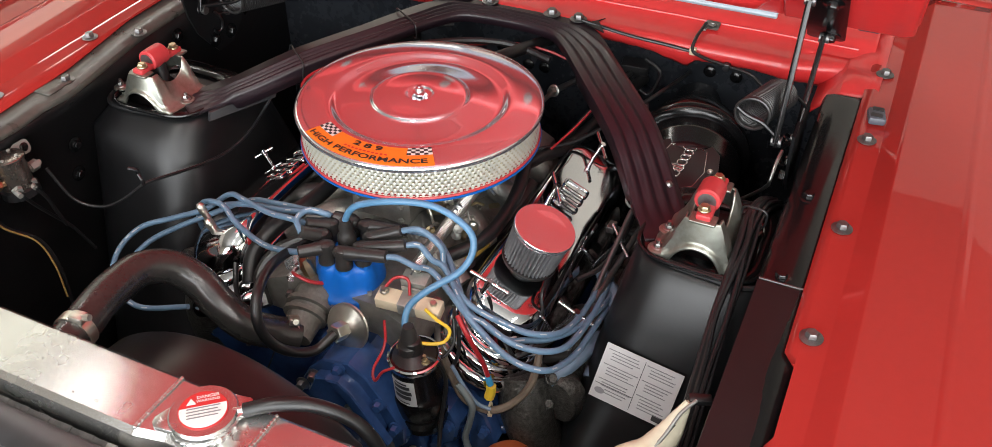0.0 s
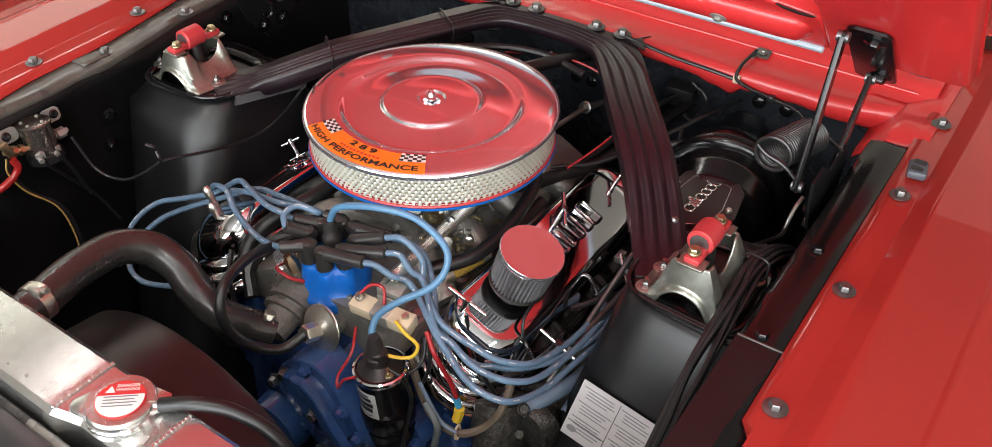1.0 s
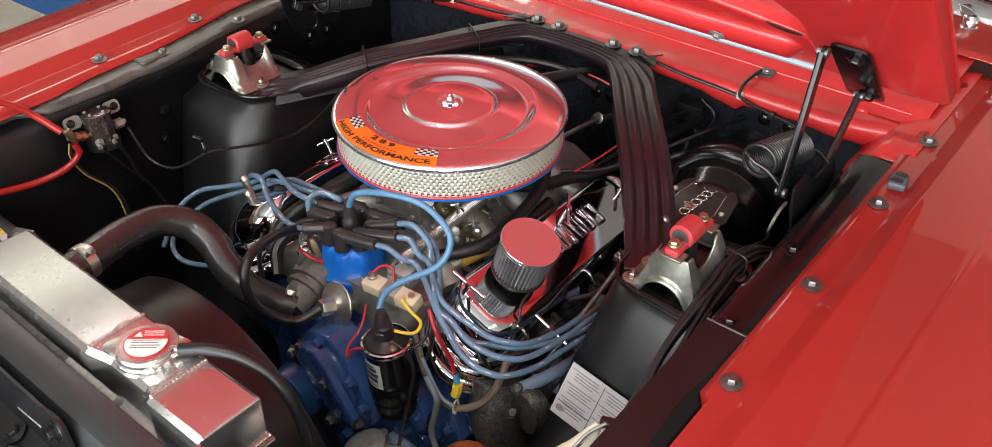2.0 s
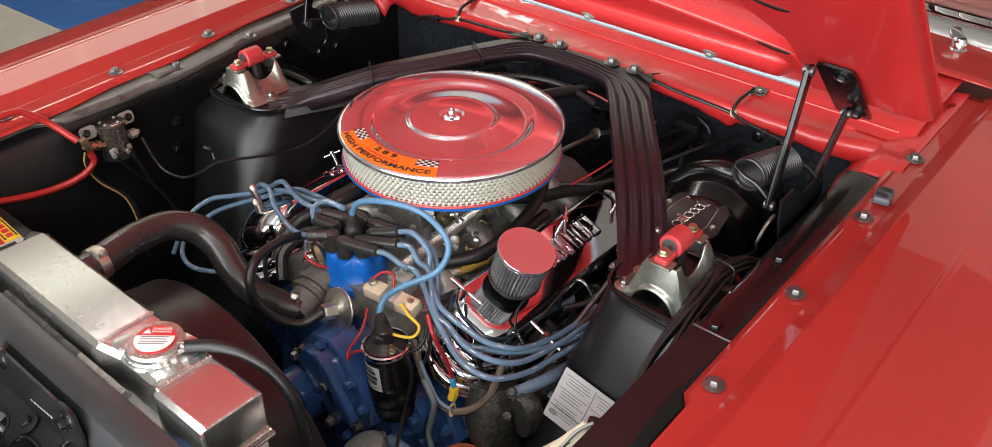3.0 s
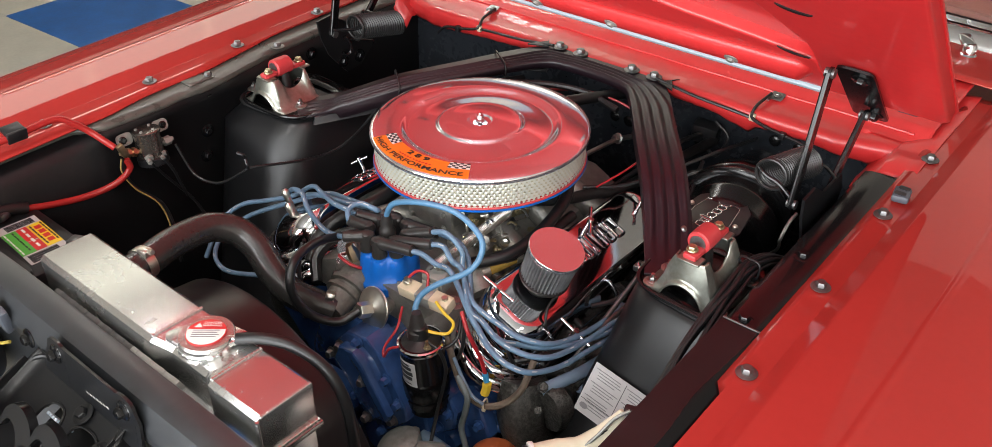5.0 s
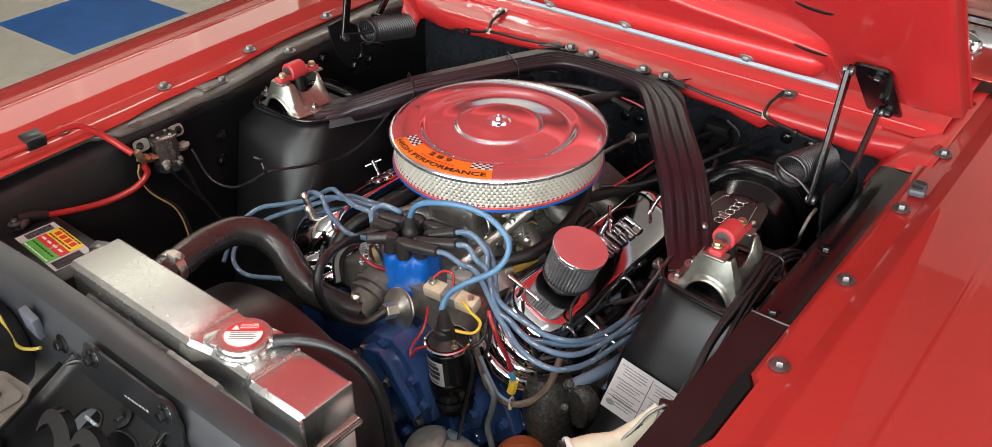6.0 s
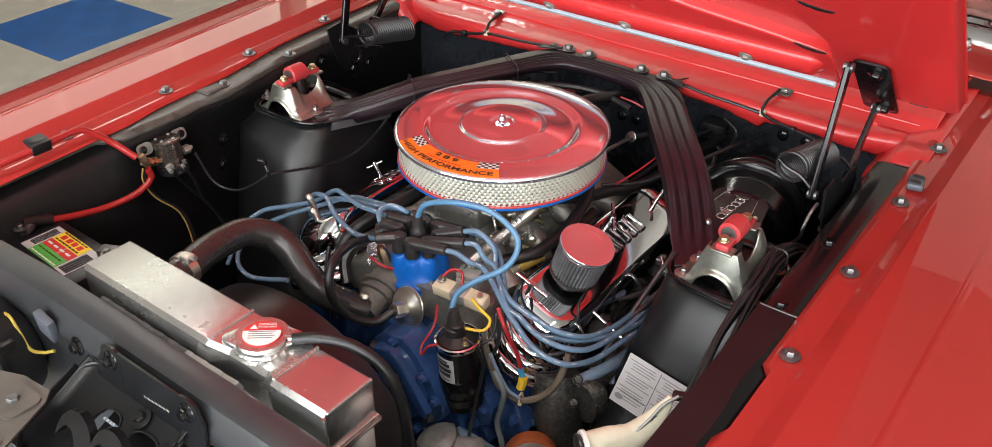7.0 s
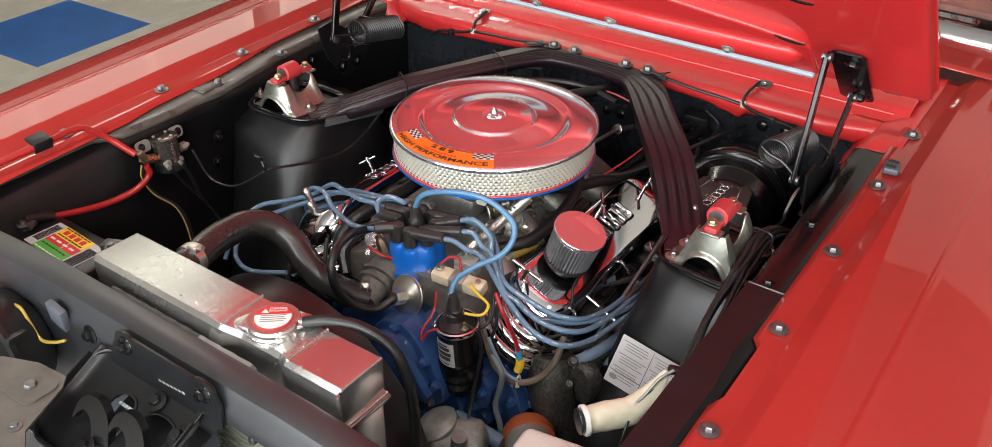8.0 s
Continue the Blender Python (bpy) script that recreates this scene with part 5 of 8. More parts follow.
def coil():
    top, bot = Vector((0.149, -0.307, 0.765)), Vector((0.155, -0.302, 0.635))
    up = (top - bot).normalized()
    ob = thing("ignition_coil", bot, "black and chrome canister ignition coil with a silver label", "ignition coil")
    m = Matrix.Translation(bot) @ axes(up)
    h = (top - bot).length
    bm = fresh()
    lathe(bm, [(0.026, 0), (0.0315, 0.003), (0.033, 0.008), (0.033, h - 0.008), (0.0345, h - 0.006), (0.0345, h), (0.032, h + 0.001)], m, 40)
    part("canister", bm, BLACK_GLOSS, ob)
    bm = fresh()
    lathe(bm, [(0.0336, h - 0.009), (0.0356, h - 0.006), (0.0356, h + 0.0005), (0.033, h + 0.0018), (0.0315, h + 0.0006)], m, 40)
    part("rim", bm, CHROME, ob, "crimped chrome rim")
    bm = fresh()
    lathe(bm, [(0.0350, 0.034), (0.0356, 0.036), (0.0356, 0.060), (0.0350, 0.062), (0.0334, 0.062), (0.0334, 0.034)], m, 40)
    part("band", bm, BLACK_GLOSS, ob)
    bm = fresh()
    lathe(bm, [(0.0312, h), (0.024, h + 0.003), (0.0135, h + 0.008), (0.0115, h + 0.026), (0.009, h + 0.028)], m, 28)
    part("tower", bm, PLASTIC, ob)
    for x, y in ((-0.022, 0.004), (0.021, -0.008)):
        bm = fresh()
        p = m @ Vector((x, y, h + 0.002))
        cyl(bm, p, p + up * 0.012, 0.0025, seg=10)
        bolt(bm, p, up, 0.0048, 0.005, 1.3)
        part("terminal", bm, BRASS_ZINC, ob)
    # label wrapped round the front
    def wrap(a, z, lift):
        r = 0.033 + lift
        return m @ Vector((r * math.cos(a), r * math.sin(a), z))
    base_a = math.atan2(-0.75, -0.15) + 0.22
    bm = fresh()
    g = [[bm.verts.new(wrap(base_a - 0.75 + 1.15 * i / 16, z, 0.0004)) for i in range(17)] for z in (0.066, 0.112)]
    for i in range(16):
        bm.faces.new((g[0][i], g[0][i + 1], g[1][i + 1], g[1][i]))
    lab = part("label", bm, PAPER, ob, "silver and black label")
    for z, thick, wide in ((0.105, 0.003, 0.55), (0.097, 0.006, 0.75), (0.087, 0.007, 0.85), (0.078, 0.007, 0.75), (0.070, 0.002, 0.6)):
        bm = fresh()
        g = [[bm.verts.new(wrap(base_a - 0.18 - wide / 2 + wide * i / 10, zz, 0.0009)) for i in range(11)] for zz in (z, z + thick)]
        for i in range(10):
            bm.faces.new((g[0][i], g[0][i + 1], g[1][i + 1], g[1][i]))
        part("print_bar", bm, INK, lab)
    # bracket
    bm = fresh()
    lathe(bm, [(0.0345, 0.018), (0.0355, 0.018), (0.0355, 0.030), (0.0345, 0.030)], m, 36)
    box(bm, m @ Vector((0.012, 0.036, 0.024)), (0.02, 0.03, 0.012), bevel=0.002)
    part("bracket", bm, BLACK_GLOSS, ob)
    return ob


coil()


def ballast():
    a, b = Vector((0.086, -0.267, 0.817)), Vector((0.154, -0.258, 0.809))
    ob = thing("ballast_resistor", (a + b) / 2, "cream ceramic ballast resistor block with screw terminals", "ballast resistor")
    d = (b - a).normalized()
    turn = axes((0.05, -0.2, 1), d)
    bm = fresh()
    box(bm, (a + b) / 2 - Vector((0, 0, 0.008)), (0.090, 0.024, 0.02), turn, 0.002)
    part("block", bm, CREAM, ob)
    bm = fresh()
    box(bm, (a + b) / 2 - Vector((0, 0, 0.008)), (0.026, 0.0255, 0.0215), turn, 0.0015)
    part("strap", bm, ZINC, ob, "steel strap")
    for q in (a, b):
        bm = fresh()
        bolt(bm, q + Vector((0, 0, 0.002)), (0, -0.2, 1), 0.005, 0.008, 1.3)
        part("terminal_screw", bm, WARM_ZINC, ob)
    bm = fresh()
    box(bm, (0.118, -0.238, 0.82), (0.036, 0.022, 0.03), turn, 0.002)
    box(bm, (0.118, -0.248, 0.80), (0.03, 0.003, 0.05), turn, 0.001)
    part("bracket", bm, ZINC, ob, "folded zinc bracket")
    return ob


ballast()


def thermostat_housing():
    ob = thing("thermostat_housing", (-0.02, -0.29, 0.74), "grey cast thermostat housing with bolted flange", "thermostat housing")
    bm = fresh()
    tube(bm, [(-0.02, -0.245, 0.765), (-0.023, -0.275, 0.77), (-0.022, -0.30, 0.762), (-0.018, -0.335, 0.75)], (0.036, 0.021), 20)
    part("neck", bm, CAST_BROWN, ob)
    bm = fresh()
    prism(bm, rounded(-0.042, -0.03, 0.042, 0.03, 0.02), 0.012, Matrix.Translation((-0.022, -0.268, 0.768)) @ axes((0.1, -0.9, 0.25)))
    part("flange", bm, CAST_BROWN, ob)
    for y, z, r in ((-0.290, 0.766, 0.034), (-0.303, 0.762, 0.031)):
        bm = fresh()
        lathe(bm, [(r - 0.004, -0.004), (r, -0.003), (r, 0.003), (r - 0.004, 0.004)], Matrix.Translation((-0.022, y, z)) @ axes((0.12, -0.9, -0.3)), 28)
        part("cast_ring", bm, CAST_BROWN, ob)
    for x in (-0.056, 0.014):
        bm = fresh()
        bolt(bm, (x, -0.281, 0.772), (0.1, -0.9, 0.25), 0.0075, 0.011, 1.2)
        part("bolt", bm, DARK_STEEL, ob)
    bm = fresh()
    lathe(bm, [(0.009, 0), (0.009, 0.02), (0.006, 0.025), (0.006, 0.03)], Matrix.Translation((-0.035, -0.262, 0.80)) @ axes((-0.2, -0.2, 1)), 6)
    part("temperature_sender", bm, BRASS, ob)
    m = Matrix.Translation((-0.070, -0.246, 0.800)) @ axes((0.35, -0.5, 0.25))
    bm = fresh()
    lathe(bm, [(0.0145, -0.006), (0.0162, -0.006), (0.0162, 0.006), (0.0145, 0.006)], m, 30)
    clamp = part("clamp", bm, BOLT_CHROME, ob, "stainless worm-drive clamp")
    bm = fresh()
    for k in range(14):
        a = radians(200 + 9 * k)
        box(bm, m @ Vector((0.0166 * math.cos(a), 0.0166 * math.sin(a), 0)), (0.0012, 0.0012, 0.009), m.to_3x3().to_4x4())
    part("clamp_thread", bm, DARK_STEEL, clamp, smooth=False)
    bm = fresh()
    bolt(bm, (-0.060, -0.270, 0.790), (0.2, -0.8, 0.5), 0.006, 0.009, 1.5)
    part("bolt", bm, BOLT_CHROME, ob)
    return ob


thermostat_housing()
# ---- braces, mounts, hinges ----
def tower_brace():
    ob = thing("tower_brace", (0, 0.35, 0.93), "dark ribbed steel brace from cowl to both shock towers", "brace")
    half = [(0.408, -0.062, 0.8665), (0.392, -0.034, 0.8675), (0.371, -0.004, 0.874), (0.345, 0.034, 0.892), (0.318, 0.068, 0.913), (0.285, 0.11, 0.926), (0.20, 0.22, 0.931), (0.145, 0.292, 0.932), (0.105, 0.33, 0.932), (0.055, 0.345, 0.932)]
    other = [(0.404, -0.062, 0.8665), (0.386, -0.034, 0.8695), (0.363, -0.006, 0.877), (0.336, 0.018, 0.888), (0.297, 0.060, 0.904), (0.263, 0.102, 0.915), (0.20, 0.19, 0.926), (0.145, 0.285, 0.931), (0.105, 0.33, 0.932), (0.055, 0.345, 0.932)]
    line = curve(half + [(0, 0.348, 0.932)] + [(-x, y, z) for x, y, z in other[::-1]], 9)
    edge = [0.0355 * k / 44 * 2 - 0.0355 for k in range(45)]
    bm = fresh()
    rings = []
    n = len(line)
    for i, q in enumerate(line):
        t = (line[min(i + 1, n - 1)] - line[max(i - 1, 0)]).normalized()
        side = t.cross(Vector((0, 0, 1))).normalized()
        up = side.cross(t)
        cowl = max(0.0, min(1.0, (0.17 - abs(q.x)) / 0.09))
        flat = min(1.0, max(0.12, (0.402 - abs(q.x)) / 0.05))
        skirt = 0.024 if 0.2 < abs(q.x) < 0.36 else 0.013
        lap = 0.0035 * max(0.0, 1 - abs(abs(q.x) - 0.2) / 0.05)
        band = max(cowl, min(1.0, max(0.0, (-q.x - 0.05) / 0.1))) * min(1.0, flat * 1.3)
        fall = 0.14 * max(0.0, min(1.0, (-q.x - 0.12) / 0.08)) * flat
        row = [q - side * 0.0362 - up * skirt * max(0.3, flat), q - side * 0.0360 - up * 0.003]
        for u in edge:
            f = (u + 0.0355) / (0.071 - 0.030 * band)
            rib = math.sin(math.pi * min(1.0, f) * 4.0) ** 2 if 0.0 < f < 1.0 else 0.0
            row.append(q + side * u * (1 + 0.09 * cowl * (u > 0)) + up * (rib ** 0.8 * 0.0046 * flat + fall * min(u + 0.0355, 0.041) * 0.25 - fall * max(0.0, u - 0.0055)))
        row += [q + side * (0.0360 + 0.0032 * cowl) - up * (0.0025 + fall * 0.022), q + side * (0.0362 + 0.0032 * cowl) - up * ((0.012 - lap) * max(0.3, flat) + fall * 0.022)]
        rings.append(row)
    loft(bm, rings, closed=False)
    solid(part("pressing", bm, BRACE_PAINT, ob, crisp=55), 0.002)
    for s in (1, -1):
        for x in (0.059, 0.108):
            bm = fresh()
            bolt(bm, (s * x, 0.366, 0.934), r=0.0085, h=0.010)
            part("bolt", bm, DARK_STEEL, ob)
        bm = fresh()
        prism(bm, [(0.125, 0.352), (0.15, 0.385), (0.142, 0.372), (0.165, 0.335)] if s > 0 else [(-0.165, 0.335), (-0.142, 0.372), (-0.15, 0.385), (-0.125, 0.352)], 0.0025, Matrix.Translation((0, 0, 0.934)))
        part("ear", bm, BLACK, ob)
        # foot: a plate clasping the tower's top
        bm = fresh()
        front = -0.098 if s < 0 else -0.108
        outer = ring_of(((0.366, front), (0.532, front - 0.01), (0.532, 0.065), (0.366, 0.065)), 0.05, lambda q: 0.0)
        inner = ring_of(((0.396, -0.082), (0.512, -0.088), (0.512, 0.035), (0.396, 0.035)), 0.035, lambda q: 0.0)
        ra = [bm.verts.new((s * x, y, 0.8635)) for x, y, z in outer]
        rb = [bm.verts.new((s * x, y, 0.8635)) for x, y, z in inner]
        for i in range(len(ra)):
            j = (i + 1) % len(ra)
            bm.faces.new((ra[i], ra[j], rb[j], rb[i]))
        solid(part("foot", bm, BLACK_GLOSS, ob), 0.004, 0)
        bm = fresh()
        rim = [(s * x, y, 0.8665) for x, y, z in outer]
        rim = [(s * 0.366, 0.01, 0.8665)] + rim[:16] + [(s * 0.532, 0.01, 0.8665)]
        tube(bm, rim, 0.003, 8, 1, smooth=False)
        part("foot_lip", bm, BLACK_GLOSS, ob)
    bm = fresh()
    loft(bm, [[(-0.350, -0.068, 0.853), (-0.352, -0.062, 0.865), (-0.356, -0.060, 0.866), (-0.356, -0.066, 0.853)], [(-0.300, 0.040, 0.853), (-0.302, 0.052, 0.869), (-0.306, 0.054, 0.870), (-0.305, 0.043, 0.853)]])
    part("skirt_strip", bm, SATIN_GREY, ob, "worn grey lower strip", crisp=20)
    bm = fresh()
    lathe(bm, [(0.006, 0), (0.006, 0.004), (0.003, 0.006)], Matrix.Translation((0.374, 0.03, 0.884)) @ axes((0.6, 0.3, 0.7)), 12)
    part("screw", bm, STEEL, ob)
    return ob


tower_brace()


def cable_tie(p, along, r, name="cable_tie", label="black nylon cable tie round the brace", flat=1.0, material=PLASTIC):
    bm = fresh()
    m = Matrix.Translation(p) @ axes(along, Vector(along).cross(Vector((0, 0, 1))))
    loop = [m @ Vector((x, y, 0)) for x, y in rounded(-r, -r * flat, r, r * flat, r * flat * 0.6, 4)]
    tube(bm, loop + loop[:1], 0.0016, 8, 1, smooth=False)
    box(bm, m @ Vector((r * 0.7, r * flat + 0.001, 0)), (0.006, 0.005, 0.006), m.to_3x3().to_4x4(), 0.001)
    return tagged(part(name, bm, material, None), label, "cable tie", "cable ties")


cable_tie((-0.280, 0.082, 0.902), (-0.6, -0.75, 0.15), 0.039, flat=0.42)
cable_tie((-0.165, 0.25, 0.922), (-0.55, -0.8, 0), 0.039, flat=0.36)


def shock_mount(side):
    ob = thing("shock_mount", (side * 0.455, -0.045, 0.866), "zinc plated arched shock mount with a red bushing", "shock mount", "shock mounts")
    cx, cy = (0.449 if side > 0 else 0.460), (-0.047 if side > 0 else -0.040)
    tall = 1.0 if side > 0 else 0.84

    def h(z):
        return 0.8665 + (z - 0.8665) * tall
    bm = fresh()
    n, rows = 96, 16
    rings = []
    for j in range(rows + 1):
        t = j / rows
        ring = []
        for i in range(n):
            a = 2 * math.pi * i / n
            ca, sa = math.cos(a), math.sin(a)
            sq = 1 / max(abs(ca), abs(sa)) ** 0.7
            flare = 0.010 * max(0.0, 1 - t * 7) ** 2
            hx = 0.056 - 0.030 * t ** 0.85 + flare
            hy = 0.058 - 0.008 * t + flare * 0.6
            x, y = hx * ca * sq * 0.94, hy * sa * sq * 0.94 * (0.78 if side < 0 and sa > 0 else 1.0)
            front = max(0.0, 1 - (x / 0.034) ** 2) if abs(sa) > 0.6 else 0.0
            flank = max(0.0, 1 - (y / 0.027) ** 2) if abs(ca) > 0.6 else 0.0
            z0 = 0.8665 + 0.029 * front ** 0.7
            z1 = h(0.930 - 0.030 * flank ** 0.55)
            ring.append((side * (cx + x), cy + y, z0 + (z1 - z0) * t))
        rings.append(ring)
    loft(bm, rings, cap=False)
    solid(part("bracket", bm, MOUNT_ZINC, ob, crisp=60), 0.0032)
    # flared feet with their nuts: one inboard, two outboard
    for x, y in ((-0.050, -0.046 - cy), (-0.052, -0.090 - cy), (0.052, -0.092 - cy), (0.052, 0.0 - cy)) if side > 0 else ((-0.052, -0.049 - cy), (0.074, -0.060 - cy), (0.050, 0.0 - cy)):
        bm = fresh()
        lathe(bm, [(0.013, 0), (0.013, 0.0025), (0.010, 0.004)], Matrix.Translation((side * (cx + x), cy + y, 0.8665)), 20)
        foot = part("foot", bm, MOUNT_ZINC, ob)
        bm = fresh()
        bolt(bm, (side * (cx + x), cy + y, 0.870), r=0.0058, h=0.007, flange=1.4)
        cyl(bm, (side * (cx + x), cy + y, 0.872), (side * (cx + x), cy + y, 0.882), 0.003, seg=10)
        part("nut", bm, STEEL, foot)
    for y in (-0.036, 0.036):
        bm = fresh()
        box(bm, (side * cx, cy + y * 1.12, h(0.9300)), (0.034, 0.022, 0.0045), bevel=0.002)
        part("ear", bm, MOUNT_ZINC, ob)
        bm = fresh()
        box(bm, (side * cx, cy + y * 0.9, h(0.936)), (0.020, 0.030, 0.009), bevel=0.003)
        part("pin_end", bm, RED_POLY, ob, "red painted pin end")
        bm = fresh()
        bolt(bm, (side * (cx - 0.002), cy + y, h(0.942)), r=0.0068, h=0.007, flange=1.25)
        part("bolt", bm, BRASS_ZINC, ob, "yellow zinc plated bolt")
    m = Matrix.Translation((side * cx - 0.003, cy - 0.002, h(0.943))) @ axes((0, 1, 0))
    bm = fresh()
    lathe(bm, [(0.009, -0.018), (0.0148, -0.018), (0.0168, -0.016), (0.0173, 0.0), (0.0168, 0.016), (0.0148, 0.018), (0.009, 0.018)], m, 36)
    part("bushing", bm, RED_POLY, ob, "red polyurethane bushing")
    for s in (-1, 1):
        bm = fresh()
        lathe(bm, [(0.0085, s * 0.0190), (0.0118, s * 0.0188), (0.0118, s * 0.0172)], m, 28)
        part("sleeve", bm, DARK_STEEL, ob)
    bm = fresh()
    lathe(bm, [(0.019, 0.862), (0.019, 0.885), (0.013, 0.892), (0.011, 0.93)], Matrix.Translation((side * cx, cy, 0)), 24)
    part("shock_eye", bm, BLACK_DULL, ob)
    return ob


for side in (1, -1):
    shock_mount(side)


def hood_hinge(side):
    ob = thing("hood_hinge", (side * 0.5, 0.2, 0.9), "black hood hinge with two arms and a coil spring", "hood hinge", "hood hinges")

    def plate_poly(bm, poly, x, t):
        a = [bm.verts.new((side * x, y, z)) for y, z in poly]
        b = [bm.verts.new((side * (x + t), y, z)) for y, z in poly]
        bm.faces.new(a)
        bm.faces.new(b[::-1])
        for i in range(len(a)):
            j = (i + 1) % len(a)
            bm.faces.new((a[j], a[i], b[i], b[j]))
        return bm
    # plate bolted to the hood's underside
    bm = fresh()
    prism(bm, [(side * x, y) for x, y in rounded(0.485, -0.046, 0.541, 0.138, 0.012)][:: side], 0.004, HOOD @ Matrix.Translation((0, 0, -0.001)))
    plate = part("hood_plate", bm, BLACK_GLOSS, ob)
    for y in (-0.026, 0.112):
        bm = fresh()
        bolt(bm, HOOD @ Vector((side * 0.520, y, 0.003)), HOOD.to_3x3() @ Vector((0, 0, 1)), 0.0085, 0.009)
        part("bolt", bm, BLACK_GLOSS, plate)

    def arm(name, a, b, w, x):
        a, b = Vector(a), Vector(b)
        d = (b - a).normalized()
        nrm = Vector((-d.y, d.x))
        poly = []
        for k in range(9):
            ang = math.pi * k / 8
            poly.append(tuple(b + nrm * w * math.cos(ang) + d * w * math.sin(ang)))
        for k in range(9):
            ang = math.pi * k / 8
            poly.append(tuple(a - nrm * w * math.cos(ang) - d * w * math.sin(ang)))
        bm = fresh()
        plate_poly(bm, poly, x, 0.004)
        bmesh.ops.recalc_face_normals(bm, faces=bm.faces)
        o = part(name, bm, BLACK_GLOSS, ob)
        bm = fresh()
        tube(bm, [(side * (x - 0.001), *(a + nrm * w * 0.8)), (side * (x - 0.001), *((a + b) / 2 + nrm * w * 0.8)), (side * (x - 0.001), *(b + nrm * w * 0.8))], 0.0025, 8)
        part("edge_fold", bm, BLACK_GLOSS, o)
        for q in (a, b):
            bm = fresh()
            cyl(bm, (side * (x - 0.006), *q), (side * (x + 0.008), *q), 0.007, seg=16)
            part("rivet", bm, DARK_STEEL, o)
    arm("long_arm", (0.120, 0.936), (0.162, 1.128), 0.009, 0.494)
    arm("short_arm", (0.195, 0.90), (0.30, 1.015), 0.008, 0.512)
    bm = fresh()
    plate_poly(bm, [(0.098, 0.962), (0.135, 0.966), (0.175, 0.940), (0.235, 0.945), (0.252, 0.91), (0.238, 0.865), (0.205, 0.835), (0.165, 0.832), (0.142, 0.858), (0.120, 0.885), (0.104, 0.925)], 0.516, 0.004)
    part("base_plate", bm, BLACK, ob)
    bm = fresh()
    tube(bm, [(side * 0.508, 0.158, 0.915), (side * 0.502, 0.168, 0.898), (side * 0.502, 0.166, 0.880), (side * 0.505, 0.156, 0.876), (side * 0.507, 0.150, 0.884)], 0.0035, 8)
    part("hook", bm, BLACK_GLOSS, ob)
    bm = fresh()
    tube(bm, [(side * 0.510, 0.170, 0.905), (side * 0.498, 0.195, 0.900), (side * 0.496, 0.225, 0.888), (side * 0.504, 0.235, 0.878)], 0.0022, 8)
    part("retaining_wire", bm, BLACK_GLOSS, ob)
    for y, z in ((0.155, 0.860), (0.20, 0.858)):
        bm = fresh()
        bolt(bm, (side * 0.514, y, z), (-side, 0, 0), 0.008, 0.009)
        part("bolt", bm, BLACK_GLOSS, ob)
    # coil spring along the car
    y0, y1, cz = 0.125, 0.192, 0.970
    turns = 18

    if side < 0:
        y0, y1, cz = 0.127, 0.194, 0.966
    cx, lean = (0.456, 0.36) if side > 0 else (0.431, -0.66)

    def mid(y):
        return cx + lean * (y - y0)
    pts = []
    for k in range(turns * 14 + 1):
        a = 2 * math.pi * k / 14
        y = y0 + (y1 - y0) * k / (turns * 14)
        pts.append((side * (mid(y) + 0.0235 * math.cos(a)), y, cz + 0.0235 * math.sin(a)))
    bm = fresh()
    tube(bm, pts, 0.0021, 6, 1, smooth=False)
    part("spring", bm, SPRING, ob, "black coil spring")
    bm = fresh()
    tube(bm, [(side * (cx + 0.0235 * math.cos(a)), y0 - 0.004, cz + 0.0235 * math.sin(a)) for a in [2 * math.pi * k / 20 for k in range(21)]], 0.0026, 8, 1, smooth=False)
    part("end_ring", bm, SPRING, ob)
    bm = fresh()
    tube(bm, [(side * (cx - 0.021), y0 - 0.004, cz + 0.006), (side * (cx - 0.006), y0 - 0.008, cz - 0.001), (side * (cx + 0.016), y0 - 0.008, cz - 0.008), (side * 0.493, 0.118, 0.945)], 0.0032, 8)
    part("spring_hook", bm, BLACK_GLOSS, ob)
    bm = fresh()
    tube(bm, [(side * mid(y1), y1, cz), (side * 0.50, y1 + 0.02, cz - 0.01), (side * 0.518, y1 + 0.03, cz - 0.03)], 0.003, 8)
    part("spring_hook", bm, BLACK_GLOSS, ob)
    return ob


for side in (1, -1):
    hood_hinge(side)


def fender_bumper():
    ob = thing("hood_bumper", (0.612, 0.23, 0.945), "small grey rubber bumper on the fender flange", "bumper")
    bm = fresh()
    box(bm, (0.612, 0.23, 0.946), (0.024, 0.034, 0.012), pose(0, 0, 0, 0, 0, 10), 0.004)
    part("pad", bm, GREY_PLASTIC, ob)
    # the pad is solid: shade of its two hollow cells is painted black
    for y in (0.222, 0.240):
        bm = fresh()
        prism(bm, rounded(-0.008, -0.005, 0.008, 0.005, 0.003), 0.0008, Matrix.Translation((0.612, y, 0.9522)))
        part("recess_shade", bm, INK, ob)


fender_bumper()


